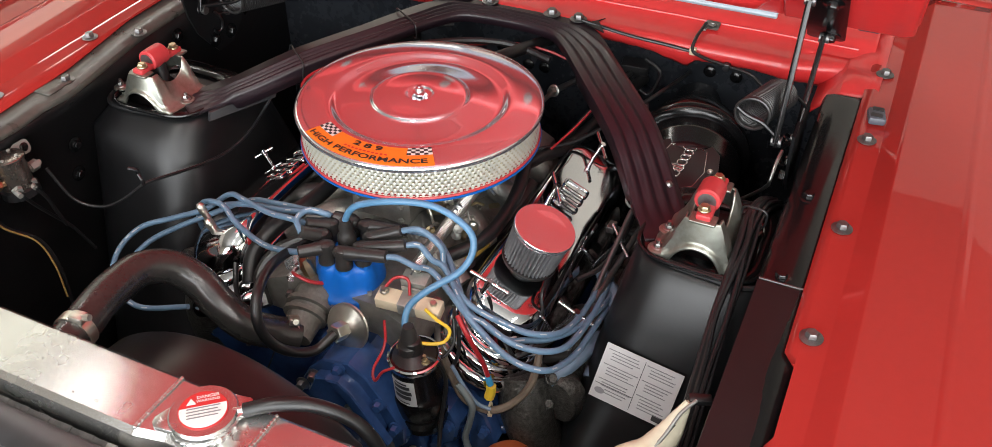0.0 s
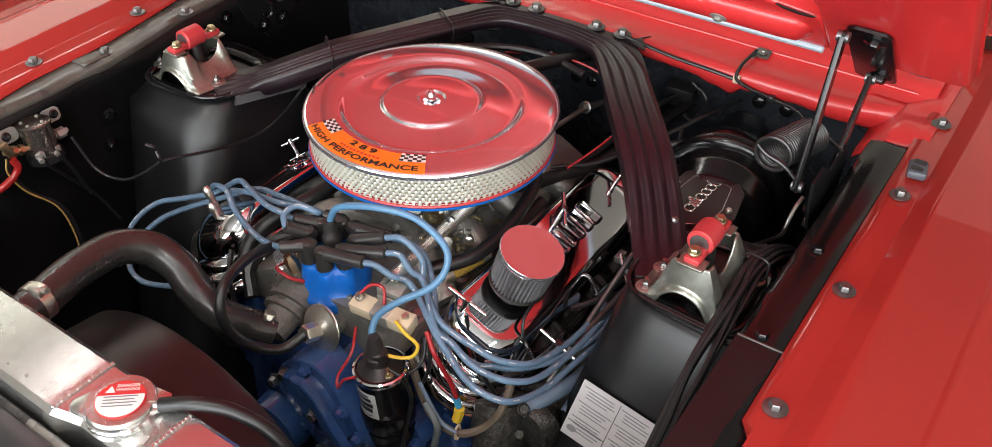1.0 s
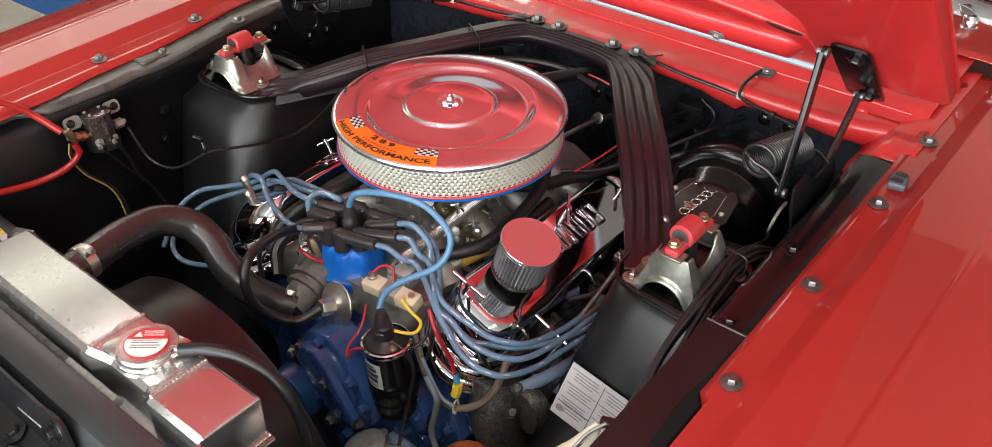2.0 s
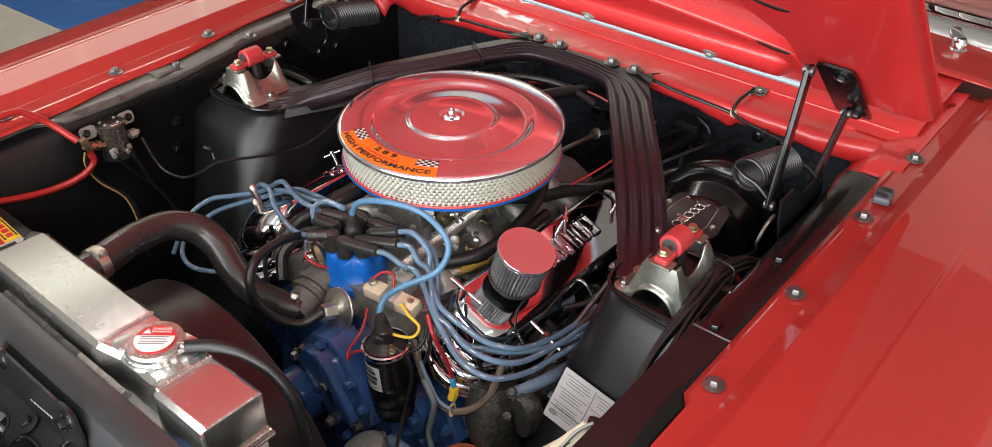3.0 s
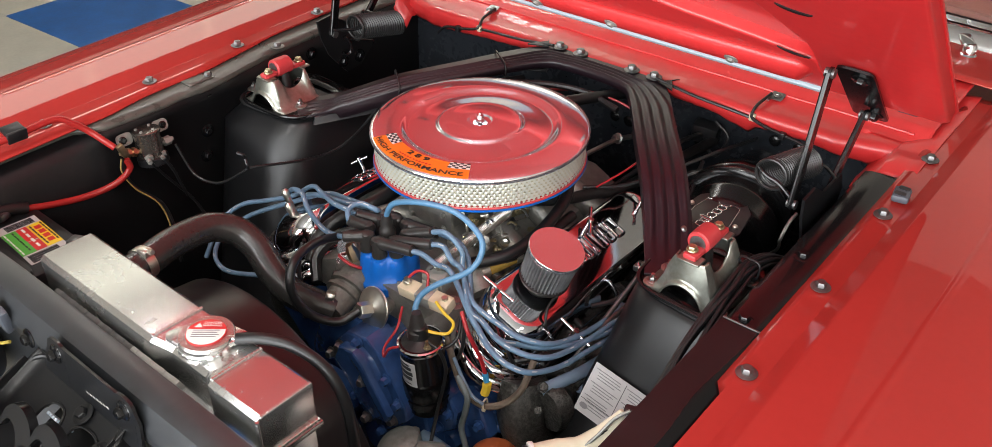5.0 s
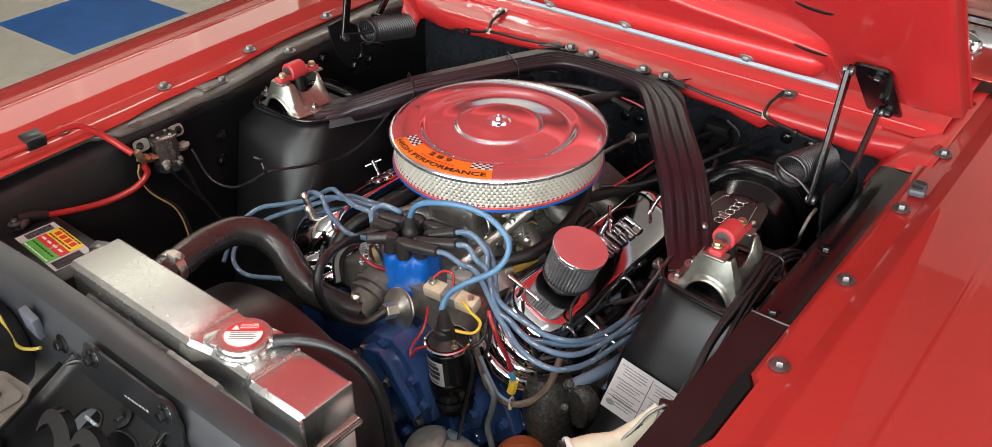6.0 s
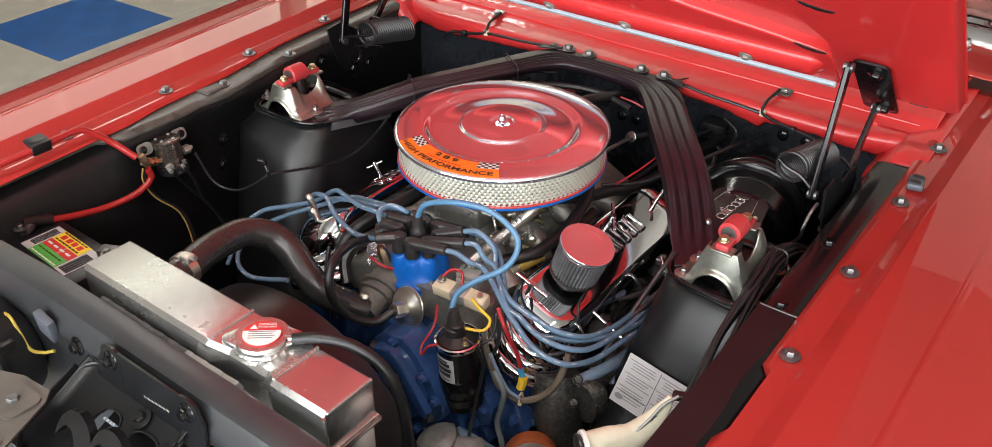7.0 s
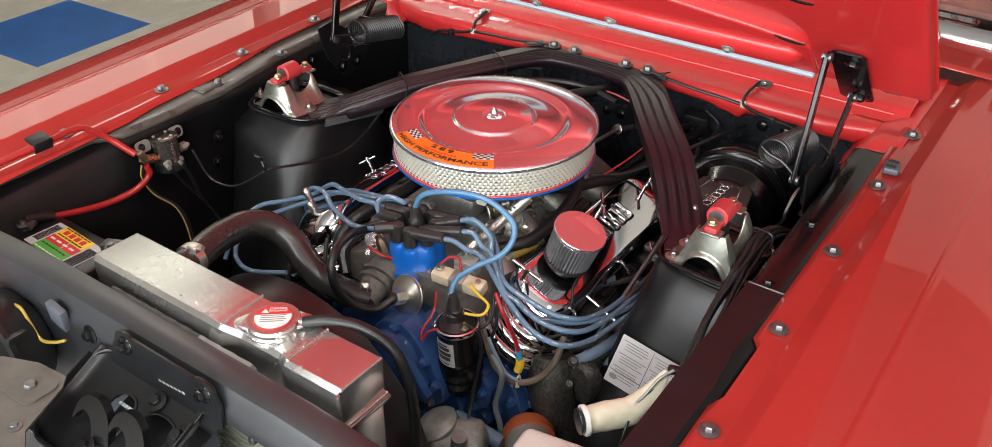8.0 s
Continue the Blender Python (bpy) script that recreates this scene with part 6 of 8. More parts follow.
# ---- brake booster and master cylinder ----
def brake_booster():
    ob = thing("brake_booster", (0.40, 0.40, 0.79), "round black brake booster on the firewall", "brake booster")
    m = Matrix.Translation((0.368, 0.178, 0.775)) @ axes((-0.2, 1, 0.08))
    bm = fresh()
    lathe(bm, [(0.02, 0.0), (0.060, 0.001), (0.073, 0.005), (0.0795, 0.012), (0.0815, 0.022), (0.0815, 0.050), (0.0835, 0.056), (0.0835, 0.064), (0.0815, 0.068), (0.0835, 0.085), (0.087, 0.12), (0.08, 0.15), (0.06, 0.17), (0.04, 0.25)], m, 64)
    part("shell", bm, BLACK_GLOSS, ob, crisp=35)
    bm = fresh()
    lathe(bm, [(0.083, 0.084), (0.093, 0.086), (0.0965, 0.090), (0.0965, 0.094), (0.0945, 0.098), (0.0965, 0.102), (0.0955, 0.108), (0.083, 0.112)], m, 64)
    part("clamp_band", bm, BLACK_GLOSS, ob)
    bm = fresh()
    cyl(bm, m @ Vector((-0.05, -0.03, 0.0)), m @ Vector((-0.05, -0.03, -0.03)), 0.008, seg=14)
    part("check_valve", bm, PLASTIC, ob)
    return ob


brake_booster()


def master_cylinder():
    ob = thing("master_cylinder", (0.385, 0.12, 0.80), "black master cylinder with a bolted engraved lid", "master cylinder")
    t = Matrix.Translation((0.367, 0.130, 0.846))
    bm = fresh()
    cyl(bm, (0.368, 0.21, 0.785), (0.372, 0.03, 0.785), 0.026, seg=24)
    box(bm, t @ Vector((0.0, 0.0, -0.030)), (0.080, 0.135, 0.056), bevel=0.008)
    part("body", bm, BLACK, ob)
    poly = [(-0.003, 0.085), (0.028, 0.074), (0.046, 0.052), (0.058, -0.010), (0.044, -0.070), (0.004, -0.086), (-0.040, -0.058), (-0.052, 0.0), (-0.047, 0.056), (-0.030, 0.076)]
    bm = fresh()
    prism(bm, poly, 0.006, t)
    bmesh.ops.recalc_face_normals(bm, faces=bm.faces)
    bmesh.ops.bevel(bm, geom=list(bm.edges), offset=0.0012, segments=2, profile=0.5, affect="EDGES")
    lid = part("lid", bm, BRACE_PAINT, ob)
    bm = fresh()
    ring = [t @ Vector((x, y, 0.0063)) for x, y in ((-0.035, 0.015), (-0.031, 0.051), (0.0, 0.064), (0.026, 0.051), (0.036, -0.004), (0.029, -0.046), (0.003, -0.062), (-0.029, -0.044))]
    tube(bm, ring + ring[:1], 0.0007, 6, 1, smooth=False)
    part("engraved_line", bm, ALU, lid)
    # the maker's mark: plain rounded bars along the lid
    turn = pose(-0.003, 0.008, 0.0064, 0, 0, -4)
    for w, c, hi in ((0.012, 0.044, 0.020), (0.012, 0.030, 0.014), (0.012, 0.016, 0.014), (0.015, 0.001, 0.014), (0.004, -0.011, 0.020), (0.004, -0.019, 0.014), (0.015, -0.031, 0.014)):
        bm = fresh()
        ring = [t @ turn @ Vector((x, y, 0)) for x, y in rounded(0.009 - hi, c - w / 2, 0.009, c + w / 2, min(w, hi) * 0.45, 4)]
        tube(bm, ring + ring[:1], 0.0013, 6, 1, smooth=False)
        part("print_bar", bm, ALU, lid)
    for x, y in ((-0.0035, 0.0725), (0.044, 0.001), (-0.001, -0.0745), (-0.044, 0.020)):
        bm = fresh()
        lathe(bm, [(0.0046, 0.006), (0.0046, 0.009), (0.003, 0.0105)], t @ Matrix.Translation((x, y, 0)), 14)
        part("screw", bm, WARM_ZINC, lid)
    bm = fresh()
    tube(bm, [(0.41, 0.10, 0.79), (0.44, 0.13, 0.80), (0.480, 0.125, 0.84), (0.497, 0.098, 0.875), (0.501, 0.085, 0.893), (0.503, 0.10, 0.915), (0.506, 0.118, 0.925)], 0.0026, 8)
    part("brake_line", bm, STEEL, ob)
    for k, p in enumerate(((0.455, 0.10, 0.80), (0.46, 0.16, 0.79))):
        bm = fresh()
        bolt(bm, p, (0.6, -0.6, 0.4), 0.007, 0.012, 1.3)
        part("fitting", bm, STEEL, ob)
    return ob


master_cylinder()

# ---- hoses ----
def hose(name, pts, r, label, material=RUBBER, category="hose", seg=16, group=""):
    bm = fresh()
    tube(bm, pts, r, seg, 8)
    ob = part(name, bm, material, None)
    return tagged(ob, label, category, group)


def upper_hose():
    ob = thing("radiator_hose", (-0.05, -0.45, 0.9), "thick black moulded upper radiator hose with steel clamps", "hose")
    pts = [(-0.138, -0.570, 0.902), (-0.143, -0.540, 0.902), (-0.151, -0.506, 0.902), (-0.159, -0.470, 0.898), (-0.163, -0.425, 0.889), (-0.147, -0.392, 0.872), (-0.119, -0.380, 0.848), (-0.089, -0.382, 0.822), (-0.058, -0.377, 0.795), (-0.038, -0.352, 0.768), (-0.017, -0.332, 0.752)]
    bm = fresh()
    tube(bm, pts, 0.0225, 24, 10)
    part("hose", bm, HOSE_RUBBER, ob)
    for p, d, in (((-0.142, -0.548, 0.902), (-0.15, 1, 0)), ((-0.025, -0.335, 0.755), (0.75, 0.6, -0.3))):
        m = Matrix.Translation(p) @ axes(d)
        bm = fresh()
        lathe(bm, [(0.022, -0.007), (0.0240, -0.007), (0.0240, 0.007), (0.022, 0.007)], m, 36)
        clamp = part("clamp", bm, WARM_ZINC, ob, "bright steel worm-drive clamp")
        bm = fresh()
        q = m @ Vector((0.010, -0.023, 0))
        box(bm, q, (0.018, 0.010, 0.014), m.to_3x3().to_4x4(), 0.002)
        cyl(bm, q, q + (m.to_3x3() @ Vector((0.016, -0.004, 0))), 0.004, seg=8)
        part("clamp_screw", bm, WARM_ZINC, clamp)


upper_hose()
hose("overflow_hose", [(0.122, -0.583, 0.934), (0.15, -0.565, 0.938), (0.185, -0.545, 0.930), (0.222, -0.53, 0.90), (0.243, -0.525, 0.84), (0.25, -0.53, 0.74), (0.25, -0.54, 0.6)], 0.0075, "black overflow hose beside the radiator tank")
hose("bypass_hose", [(0.0455, -0.331, 0.7805), (0.032, -0.362, 0.772), (0.010, -0.390, 0.790), (-0.001, -0.408, 0.826), (-0.008, -0.407, 0.859), (-0.019, -0.383, 0.877), (-0.040, -0.330, 0.866), (-0.058, -0.270, 0.838), (-0.05, -0.22, 0.825)], 0.0068, "thin black vacuum hose looping round the thermostat housing")
hose("heater_hose", [(-0.145, -0.265, 0.745), (-0.155, -0.235, 0.775), (-0.14, -0.195, 0.80), (-0.115, -0.13, 0.815), (-0.10, -0.05, 0.83), (-0.10, 0.15, 0.83), (-0.12, 0.4, 0.82)], 0.0125, "black heater hose along the intake manifold")
hose("heater_hose", [(-0.02, 0.12, 0.90), (0.02, 0.19, 0.918), (0.045, 0.25, 0.915), (0.06, 0.34, 0.895), (0.06, 0.43, 0.87)], 0.0105, "black heater hose running to the firewall")
hose("vacuum_hose", [(0.12, -0.165, 0.81), (0.155, -0.11, 0.815), (0.165, -0.04, 0.83), (0.155, 0.03, 0.845), (0.13, 0.08, 0.855)], 0.010, "black vacuum hose curving under the air cleaner")
hose("vacuum_hose", [(0.10, 0.0, 0.84), (0.135, 0.05, 0.83), (0.15, 0.12, 0.815), (0.17, 0.2, 0.80), (0.22, 0.42, 0.82)], 0.010, "black vacuum hose running to the firewall")
hose("vacuum_hose", [(0.09, -0.15, 0.80), (0.13, -0.13, 0.795), (0.155, -0.06, 0.80), (0.16, 0.05, 0.81)], 0.009, "black vacuum hose lying on the manifold")
hose("coolant_hose", [(0.300, -0.212, 0.690), (0.315, -0.188, 0.696), (0.330, -0.15, 0.700), (0.338, -0.11, 0.70)], 0.0095, "grey-blue hose passing under the plug wires", HOSE_BLUE)
hose("coolant_hose", [(0.30, 0.0, 0.715), (0.335, -0.05, 0.72), (0.35, -0.12, 0.70), (0.345, -0.17, 0.675)], 0.0105, "grey-blue hose beside the shock tower", HOSE_BLUE)
hose("drain_hose", [(0.2, -0.285, 0.711), (0.222, -0.29, 0.686), (0.22, -0.292, 0.654), (0.214, -0.295, 0.618), (0.225, -0.298, 0.585), (0.236, -0.3, 0.543)], 0.0048, "thin grey hose hanging before the block", surface("grey_hose", (0.14, 0.165, 0.17), 0.45, vary=0.2), seg=10)
hose("accelerator_rod", [(0.108, 0.04, 0.872), (0.111, 0.15, 0.865), (0.114, 0.252, 0.857)], 0.0042, "plain steel throttle rod below the brace", STEEL, "rod", 10)


def fuel_filter():
    a, b = Vector((0.126, -0.150, 0.787)), Vector((0.150, -0.075, 0.795))
    ob = thing("fuel_filter", (a + b) / 2, "small amber see-through fuel filter with metal ends", "fuel filter")
    m, h = Matrix.Translation(a) @ axes(b - a), (b - a).length
    bm = fresh()
    lathe(bm, [(0.006, 0.008), (0.0115, 0.012), (0.012, h * 0.5), (0.0115, h - 0.012), (0.006, h - 0.008)], m, 28)
    part("bowl", bm, AMBER, ob, "amber bowl")
    for z0, z1 in ((0.0, 0.016), (h - 0.016, h)):
        bm = fresh()
        lathe(bm, [(0.0055, z0 - 0.012), (0.006, z0), (0.0126, z0 + 0.001), (0.0126, z1 - 0.001), (0.006, z1), (0.0055, z1 + 0.012)], m, 28)
        part("end_cap", bm, WARM_ZINC, ob)
    return ob


fuel_filter()


# ---- ignition wires ----
def plug_wire(pts, stub, group="ignition wires"):
    ob = thing("spark_plug_wire", pts[0], "grey-blue spark plug wire with a black rubber boot", "ignition wire", group)
    bm = fresh()
    tube(bm, pts, 0.0043, 10, 8)
    part("wire", bm, WIRE_BLUE, ob)
    s = Vector(stub)
    q = Vector(pts[0])
    r = Vector(pts[1])
    bm = fresh()
    lathe(bm, [(0.0118, -0.002), (0.0122, 0.002), (0.0112, 0.006), (0.0108, 0.022), (0.0098, 0.028), (0.006, 0.031)], Matrix.Translation(s), 18)
    knee = s + Vector((0, 0, 0.022))
    far = q + (r - q).normalized() * 0.002
    d = (far - knee).normalized()
    lathe(bm, [(0.005, -0.0125), (0.0080, -0.010), (0.0097, -0.004), (0.0097, 0.010), (0.0088, 0.55 * (far - knee).length), (0.0088, 0.8 * (far - knee).length), (0.0084, (far - knee).length), (0.0060, (far - knee).length + 0.0015)], Matrix.Translation(knee) @ axes(d), 18)
    part("boot", bm, BOOT_RUBBER, ob, "black rubber boot")
    # printed dashes on the jacket
    line = curve(pts, 8)
    rng = random.Random(len(pts) * 7 + int(abs(q.x) * 1e4))
    for k in range(8):
        i = rng.randrange(6, len(line) - 3)
        a, b = line[i], line[i + 1]
        d = (b - a).normalized()
        u = (Vector((0.2, -0.6, 0.75)) - d * d.dot(Vector((0.2, -0.6, 0.75)))).normalized()
        w = d.cross(u)
        bm = fresh()
        box(bm, (a + b) / 2 + u * 0.0042, (0.0016, 0.009, 0.0006), Matrix((w, d, u)).transposed().to_4x4())
        part("print_bar", bm, PRINT_GREY, ob, smooth=False)
    return ob


def stub_at(deg):
    a = radians(deg)
    return (0.0085 + 0.034 * math.cos(a), -0.2295 + 0.034 * math.sin(a), 0.835)


plug_wire([(0.078, -0.205, 0.872), (0.107, -0.201, 0.88), (0.136, -0.2, 0.86), (0.146, -0.21, 0.838), (0.192, -0.244, 0.825), (0.224, -0.248, 0.815), (0.251, -0.246, 0.808), (0.276, -0.242, 0.8), (0.296, -0.229, 0.792), (0.311, -0.207, 0.782), (0.316, -0.169, 0.768), (0.315, -0.116, 0.75), (0.31, -0.032, 0.73)], stub_at(22))
plug_wire([(0.095, -0.225, 0.868), (0.112, -0.215, 0.866), (0.131, -0.217, 0.85), (0.15, -0.215, 0.838), (0.202, -0.259, 0.821), (0.226, -0.259, 0.811), (0.261, -0.268, 0.804), (0.286, -0.264, 0.796), (0.31, -0.251, 0.788), (0.326, -0.224, 0.778), (0.33, -0.173, 0.764), (0.327, -0.106, 0.746), (0.319, -0.015, 0.726)], stub_at(-22))
plug_wire([(0.081, -0.252, 0.864), (0.095, -0.243, 0.86), (0.117, -0.238, 0.85), (0.14, -0.228, 0.838), (0.207, -0.264, 0.817), (0.23, -0.272, 0.807), (0.262, -0.286, 0.8), (0.291, -0.289, 0.792), (0.318, -0.279, 0.784), (0.33, -0.255, 0.774), (0.337, -0.211, 0.76), (0.336, -0.142, 0.742), (0.334, -0.074, 0.722)], stub_at(-67))
plug_wire([(0.075, -0.188, 0.86), (0.115, -0.185, 0.86), (0.14, -0.19, 0.838), (0.194, -0.244, 0.813), (0.225, -0.255, 0.803), (0.261, -0.26, 0.796), (0.278, -0.244, 0.788), (0.299, -0.224, 0.78), (0.317, -0.19, 0.77), (0.324, -0.152, 0.756), (0.33, -0.091, 0.738), (0.328, -0.021, 0.718)], stub_at(67))
plug_wire([(-0.030, -0.284, 0.857), (-0.073, -0.27, 0.835), (-0.122, -0.253, 0.818), (-0.175, -0.236, 0.822), (-0.220, -0.212, 0.826), (-0.275, -0.195, 0.80), (-0.305, -0.180, 0.74), (-0.285, -0.17, 0.68)], stub_at(-113))
plug_wire([(-0.039, -0.264, 0.872), (-0.054, -0.25, 0.880), (-0.050, -0.228, 0.882), (-0.028, -0.215, 0.872), (-0.05, -0.205, 0.862), (-0.11, -0.21, 0.85), (-0.18, -0.194, 0.826), (-0.225, -0.190, 0.81), (-0.268, -0.165, 0.775), (-0.285, -0.13, 0.72), (-0.285, -0.12, 0.68)], stub_at(-158))
plug_wire([(-0.045, -0.242, 0.870), (-0.075, -0.238, 0.866), (-0.125, -0.223, 0.85), (-0.197, -0.19, 0.828), (-0.237, -0.176, 0.815), (-0.272, -0.196, 0.79), (-0.326, -0.215, 0.768), (-0.375, -0.235, 0.748), (-0.40, -0.27, 0.715), (-0.40, -0.31, 0.66)], stub_at(158))
plug_wire([(-0.025, -0.205, 0.862), (-0.07, -0.20, 0.855), (-0.14, -0.185, 0.835), (-0.20, -0.175, 0.815), (-0.26, -0.195, 0.785), (-0.345, -0.235, 0.74), (-0.375, -0.267, 0.71), (-0.383, -0.291, 0.69), (-0.356, -0.316, 0.68), (-0.315, -0.32, 0.675), (-0.242, -0.301, 0.69)], stub_at(113))


def coil_lead():
    ob = thing("coil_lead", (0.02, -0.247, 0.88), "bright blue coil lead arching over the distributor", "ignition wire")
    bm = fresh()
    tube(bm, [(0.0095, -0.2305, 0.870), (0.0125, -0.2305, 0.892), (0.035, -0.233, 0.920), (0.090, -0.228, 0.940), (0.139, -0.213, 0.936), (0.184, -0.215, 0.918), (0.196, -0.225, 0.896), (0.187, -0.244, 0.872), (0.156, -0.273, 0.852), (0.137, -0.29, 0.832), (0.136, -0.303, 0.812), (0.143, -0.309, 0.793)], 0.0046, 10, 8)
    part("wire", bm, surface("bright_blue_wire_jacket", (0.085, 0.205, 0.345), 0.36, vary=0.15, coarse=30, fine=260), ob)
    bm = fresh()
    lathe(bm, [(0.013, 0.850), (0.013, 0.862), (0.010, 0.866), (0.0095, 0.876), (0.007, 0.888)], Matrix.Translation((0.0088, -0.230, -0.002)), 16)
    part("boot", bm, BOOT_RUBBER, ob)
    bm = fresh()
    lathe(bm, [(0.015, 0.768), (0.0155, 0.784), (0.012, 0.788), (0.0105, 0.803), (0.007, 0.815)], Matrix.Translation((0.144, -0.308, 0)), 16)
    part("boot", bm, BOOT_RUBBER, ob)


coil_lead()


def throttle_spring():
    ob = thing("throttle_spring", (0.115, -0.16, 0.84), "long bright steel throttle return spring", "spring")
    a, b = Vector((0.116, -0.236, 0.845)), Vector((0.121, -0.072, 0.862))
    d = (b - a).normalized()
    u = d.orthogonal().normalized()
    w = d.cross(u)
    n = 66
    bm = fresh()
    tube(bm, [a + (b - a) * (k / (n * 8)) + 0.0080 * (u * math.cos(2 * math.pi * k / 8) + w * math.sin(2 * math.pi * k / 8)) for k in range(n * 8 + 1)], 0.0012, 6, 1, smooth=False)
    part("coil", bm, WARM_ZINC, ob)
    for e, s in ((a, -1), (b, 1)):
        bm = fresh()
        tube(bm, [e + u * 0.006, e + d * s * 0.006, e + d * s * 0.014 + u * 0.003], 0.0014, 6)
        part("hook", bm, STEEL, ob)


throttle_spring()


def wire(pts, r, material, label, seg=8, category="wire"):
    bm = fresh()
    tube(bm, pts, r, seg, 7)
    return tagged(part("wire", bm, material, None), label, category)


wire([(0.149, -0.272, 0.815), (0.168, -0.278, 0.81), (0.185, -0.275, 0.795), (0.18, -0.285, 0.78), (0.155, -0.30, 0.782), (0.128, -0.303, 0.785)], 0.0024, YELLOW, "yellow wire from resistor to coil")
wire([(0.098, -0.292, 0.792), (0.112, -0.318, 0.776), (0.106, -0.340, 0.750), (0.114, -0.350, 0.742), (0.128, -0.352, 0.766), (0.142, -0.345, 0.774)], 0.002, RED_WIRE, "thin red wire looping to the coil")
wire([(0.085, -0.27, 0.822), (0.095, -0.255, 0.835), (0.112, -0.25, 0.835), (0.12, -0.26, 0.818)], 0.0022, RED_WIRE, "short red wire at the resistor")
wire([(0.165, -0.312, 0.775), (0.185, -0.305, 0.76), (0.19, -0.30, 0.72), (0.19, -0.32, 0.66), (0.205, -0.36, 0.60), (0.235, -0.40, 0.56)], 0.003, PLASTIC, "black wire hanging below the coil")
wire([(0.159, -0.263, 0.749), (0.181, -0.273, 0.717), (0.201, -0.275, 0.677), (0.225, -0.274, 0.665), (0.247, -0.268, 0.664), (0.267, -0.253, 0.673), (0.283, -0.24, 0.697), (0.288, -0.228, 0.723), (0.286, -0.213, 0.74)], 0.0055, surface("taped_loom", (0.15, 0.115, 0.085), 0.6, vary=0.3, coarse=40), "brown taped wiring loom round the head", category="wiring loom")
wire([(0.189, -0.28, 0.736), (0.207, -0.282, 0.707), (0.226, -0.283, 0.684), (0.244, -0.278, 0.674)], 0.0028, HOSE_BLUE, "pale blue wire beside the loom")
wire([(0.190, -0.262, 0.812), (0.208, -0.272, 0.795), (0.218, -0.268, 0.768), (0.226, -0.262, 0.740), (0.232, -0.260, 0.716)], 0.0034, RED_WIRE, "red wire with a yellow end cap")
wire([(0.232, -0.260, 0.716), (0.234, -0.261, 0.710), (0.237, -0.262, 0.703)], 0.0046, surface("pale_blue_sleeve", (0.05, 0.28, 0.5), 0.35, vary=0.1), "small bright blue terminal sleeve")
wire([(0.238, -0.262, 0.702), (0.238, -0.264, 0.692), (0.236, -0.266, 0.682)], 0.0072, YELLOW, "yellow end cap on a wire")
wire([(-0.495, -0.27, 0.846), (-0.47, -0.26, 0.79), (-0.43, -0.245, 0.778), (-0.395, -0.228, 0.795), (-0.375, -0.205, 0.812), (-0.362, -0.175, 0.810), (-0.346, -0.119, 0.80), (-0.342, -0.071, 0.791), (-0.338, -0.035, 0.791), (-0.332, -0.003, 0.801), (-0.33, 0.038, 0.82), (-0.31, 0.08, 0.87)], 0.0026, PLASTIC, "thin black wire across the shock tower")
wire([(-0.384, -0.219, 0.847), (-0.374, -0.212, 0.842), (-0.382, -0.206, 0.832), (-0.374, -0.208, 0.82), (-0.376, -0.206, 0.812)], 0.003, PLASTIC, "black wire clip on the shock tower")
wire([(-0.492, -0.325, 0.834), (-0.500, -0.305, 0.800), (-0.51, -0.275, 0.755), (-0.51, -0.25, 0.715), (-0.50, -0.23, 0.66)], 0.0026, PLASTIC, "black wire below the solenoid")
wire([(-0.490, -0.300, 0.832), (-0.495, -0.285, 0.80), (-0.50, -0.275, 0.77), (-0.505, -0.262, 0.73)], 0.003, PLASTIC, "black wire from a small stud")
wire([(-0.515, -0.366, 0.85), (-0.517, -0.370, 0.825), (-0.515, -0.355, 0.785), (-0.50, -0.325, 0.745), (-0.485, -0.32, 0.70), (-0.475, -0.325, 0.64)], 0.0015, TAN_WIRE, "thin dull yellow wire below the solenoid")
wire([(-0.517, -0.364, 0.848), (-0.519, -0.365, 0.82), (-0.517, -0.350, 0.78), (-0.503, -0.318, 0.74), (-0.488, -0.312, 0.69), (-0.478, -0.318, 0.62)], 0.0035, PLASTIC, "black loom below the solenoid")
wire([(-0.185, -0.055, 0.81), (-0.20, -0.13, 0.795), (-0.195, -0.19, 0.80), (-0.16, -0.235, 0.79)], 0.003, RED_WIRE, "red wire on the valve cover")
wire([(-0.19, -0.02, 0.905), (-0.225, 0.02, 0.905), (-0.222, 0.06, 0.91), (-0.18, 0.11, 0.915), (-0.13, 0.16, 0.915)], 0.0028, RED_WIRE, "red wire beside the air cleaner")
wire([(0.17, 0.10, 0.845), (0.19, 0.16, 0.86), (0.205, 0.22, 0.88), (0.20, 0.30, 0.89)], 0.0017, RED_WIRE, "thin red wire running to the firewall")
wire([(-0.05, 0.26, 0.90), (0.02, 0.28, 0.91), (0.08, 0.29, 0.905), (0.12, 0.30, 0.89)], 0.0022, RED_WIRE, "thin red wire under the brace")
wire([(0.13, 0.12, 0.82), (0.18, 0.17, 0.82), (0.23, 0.23, 0.84), (0.28, 0.32, 0.86), (0.30, 0.42, 0.85)], 0.0035, PLASTIC, "black wire running to the firewall")
wire([(0.26, -0.10, 0.80), (0.262, -0.15, 0.79), (0.27, -0.165, 0.765), (0.268, -0.16, 0.735)], 0.0024, PLASTIC, "thin black wire over the valve cover")
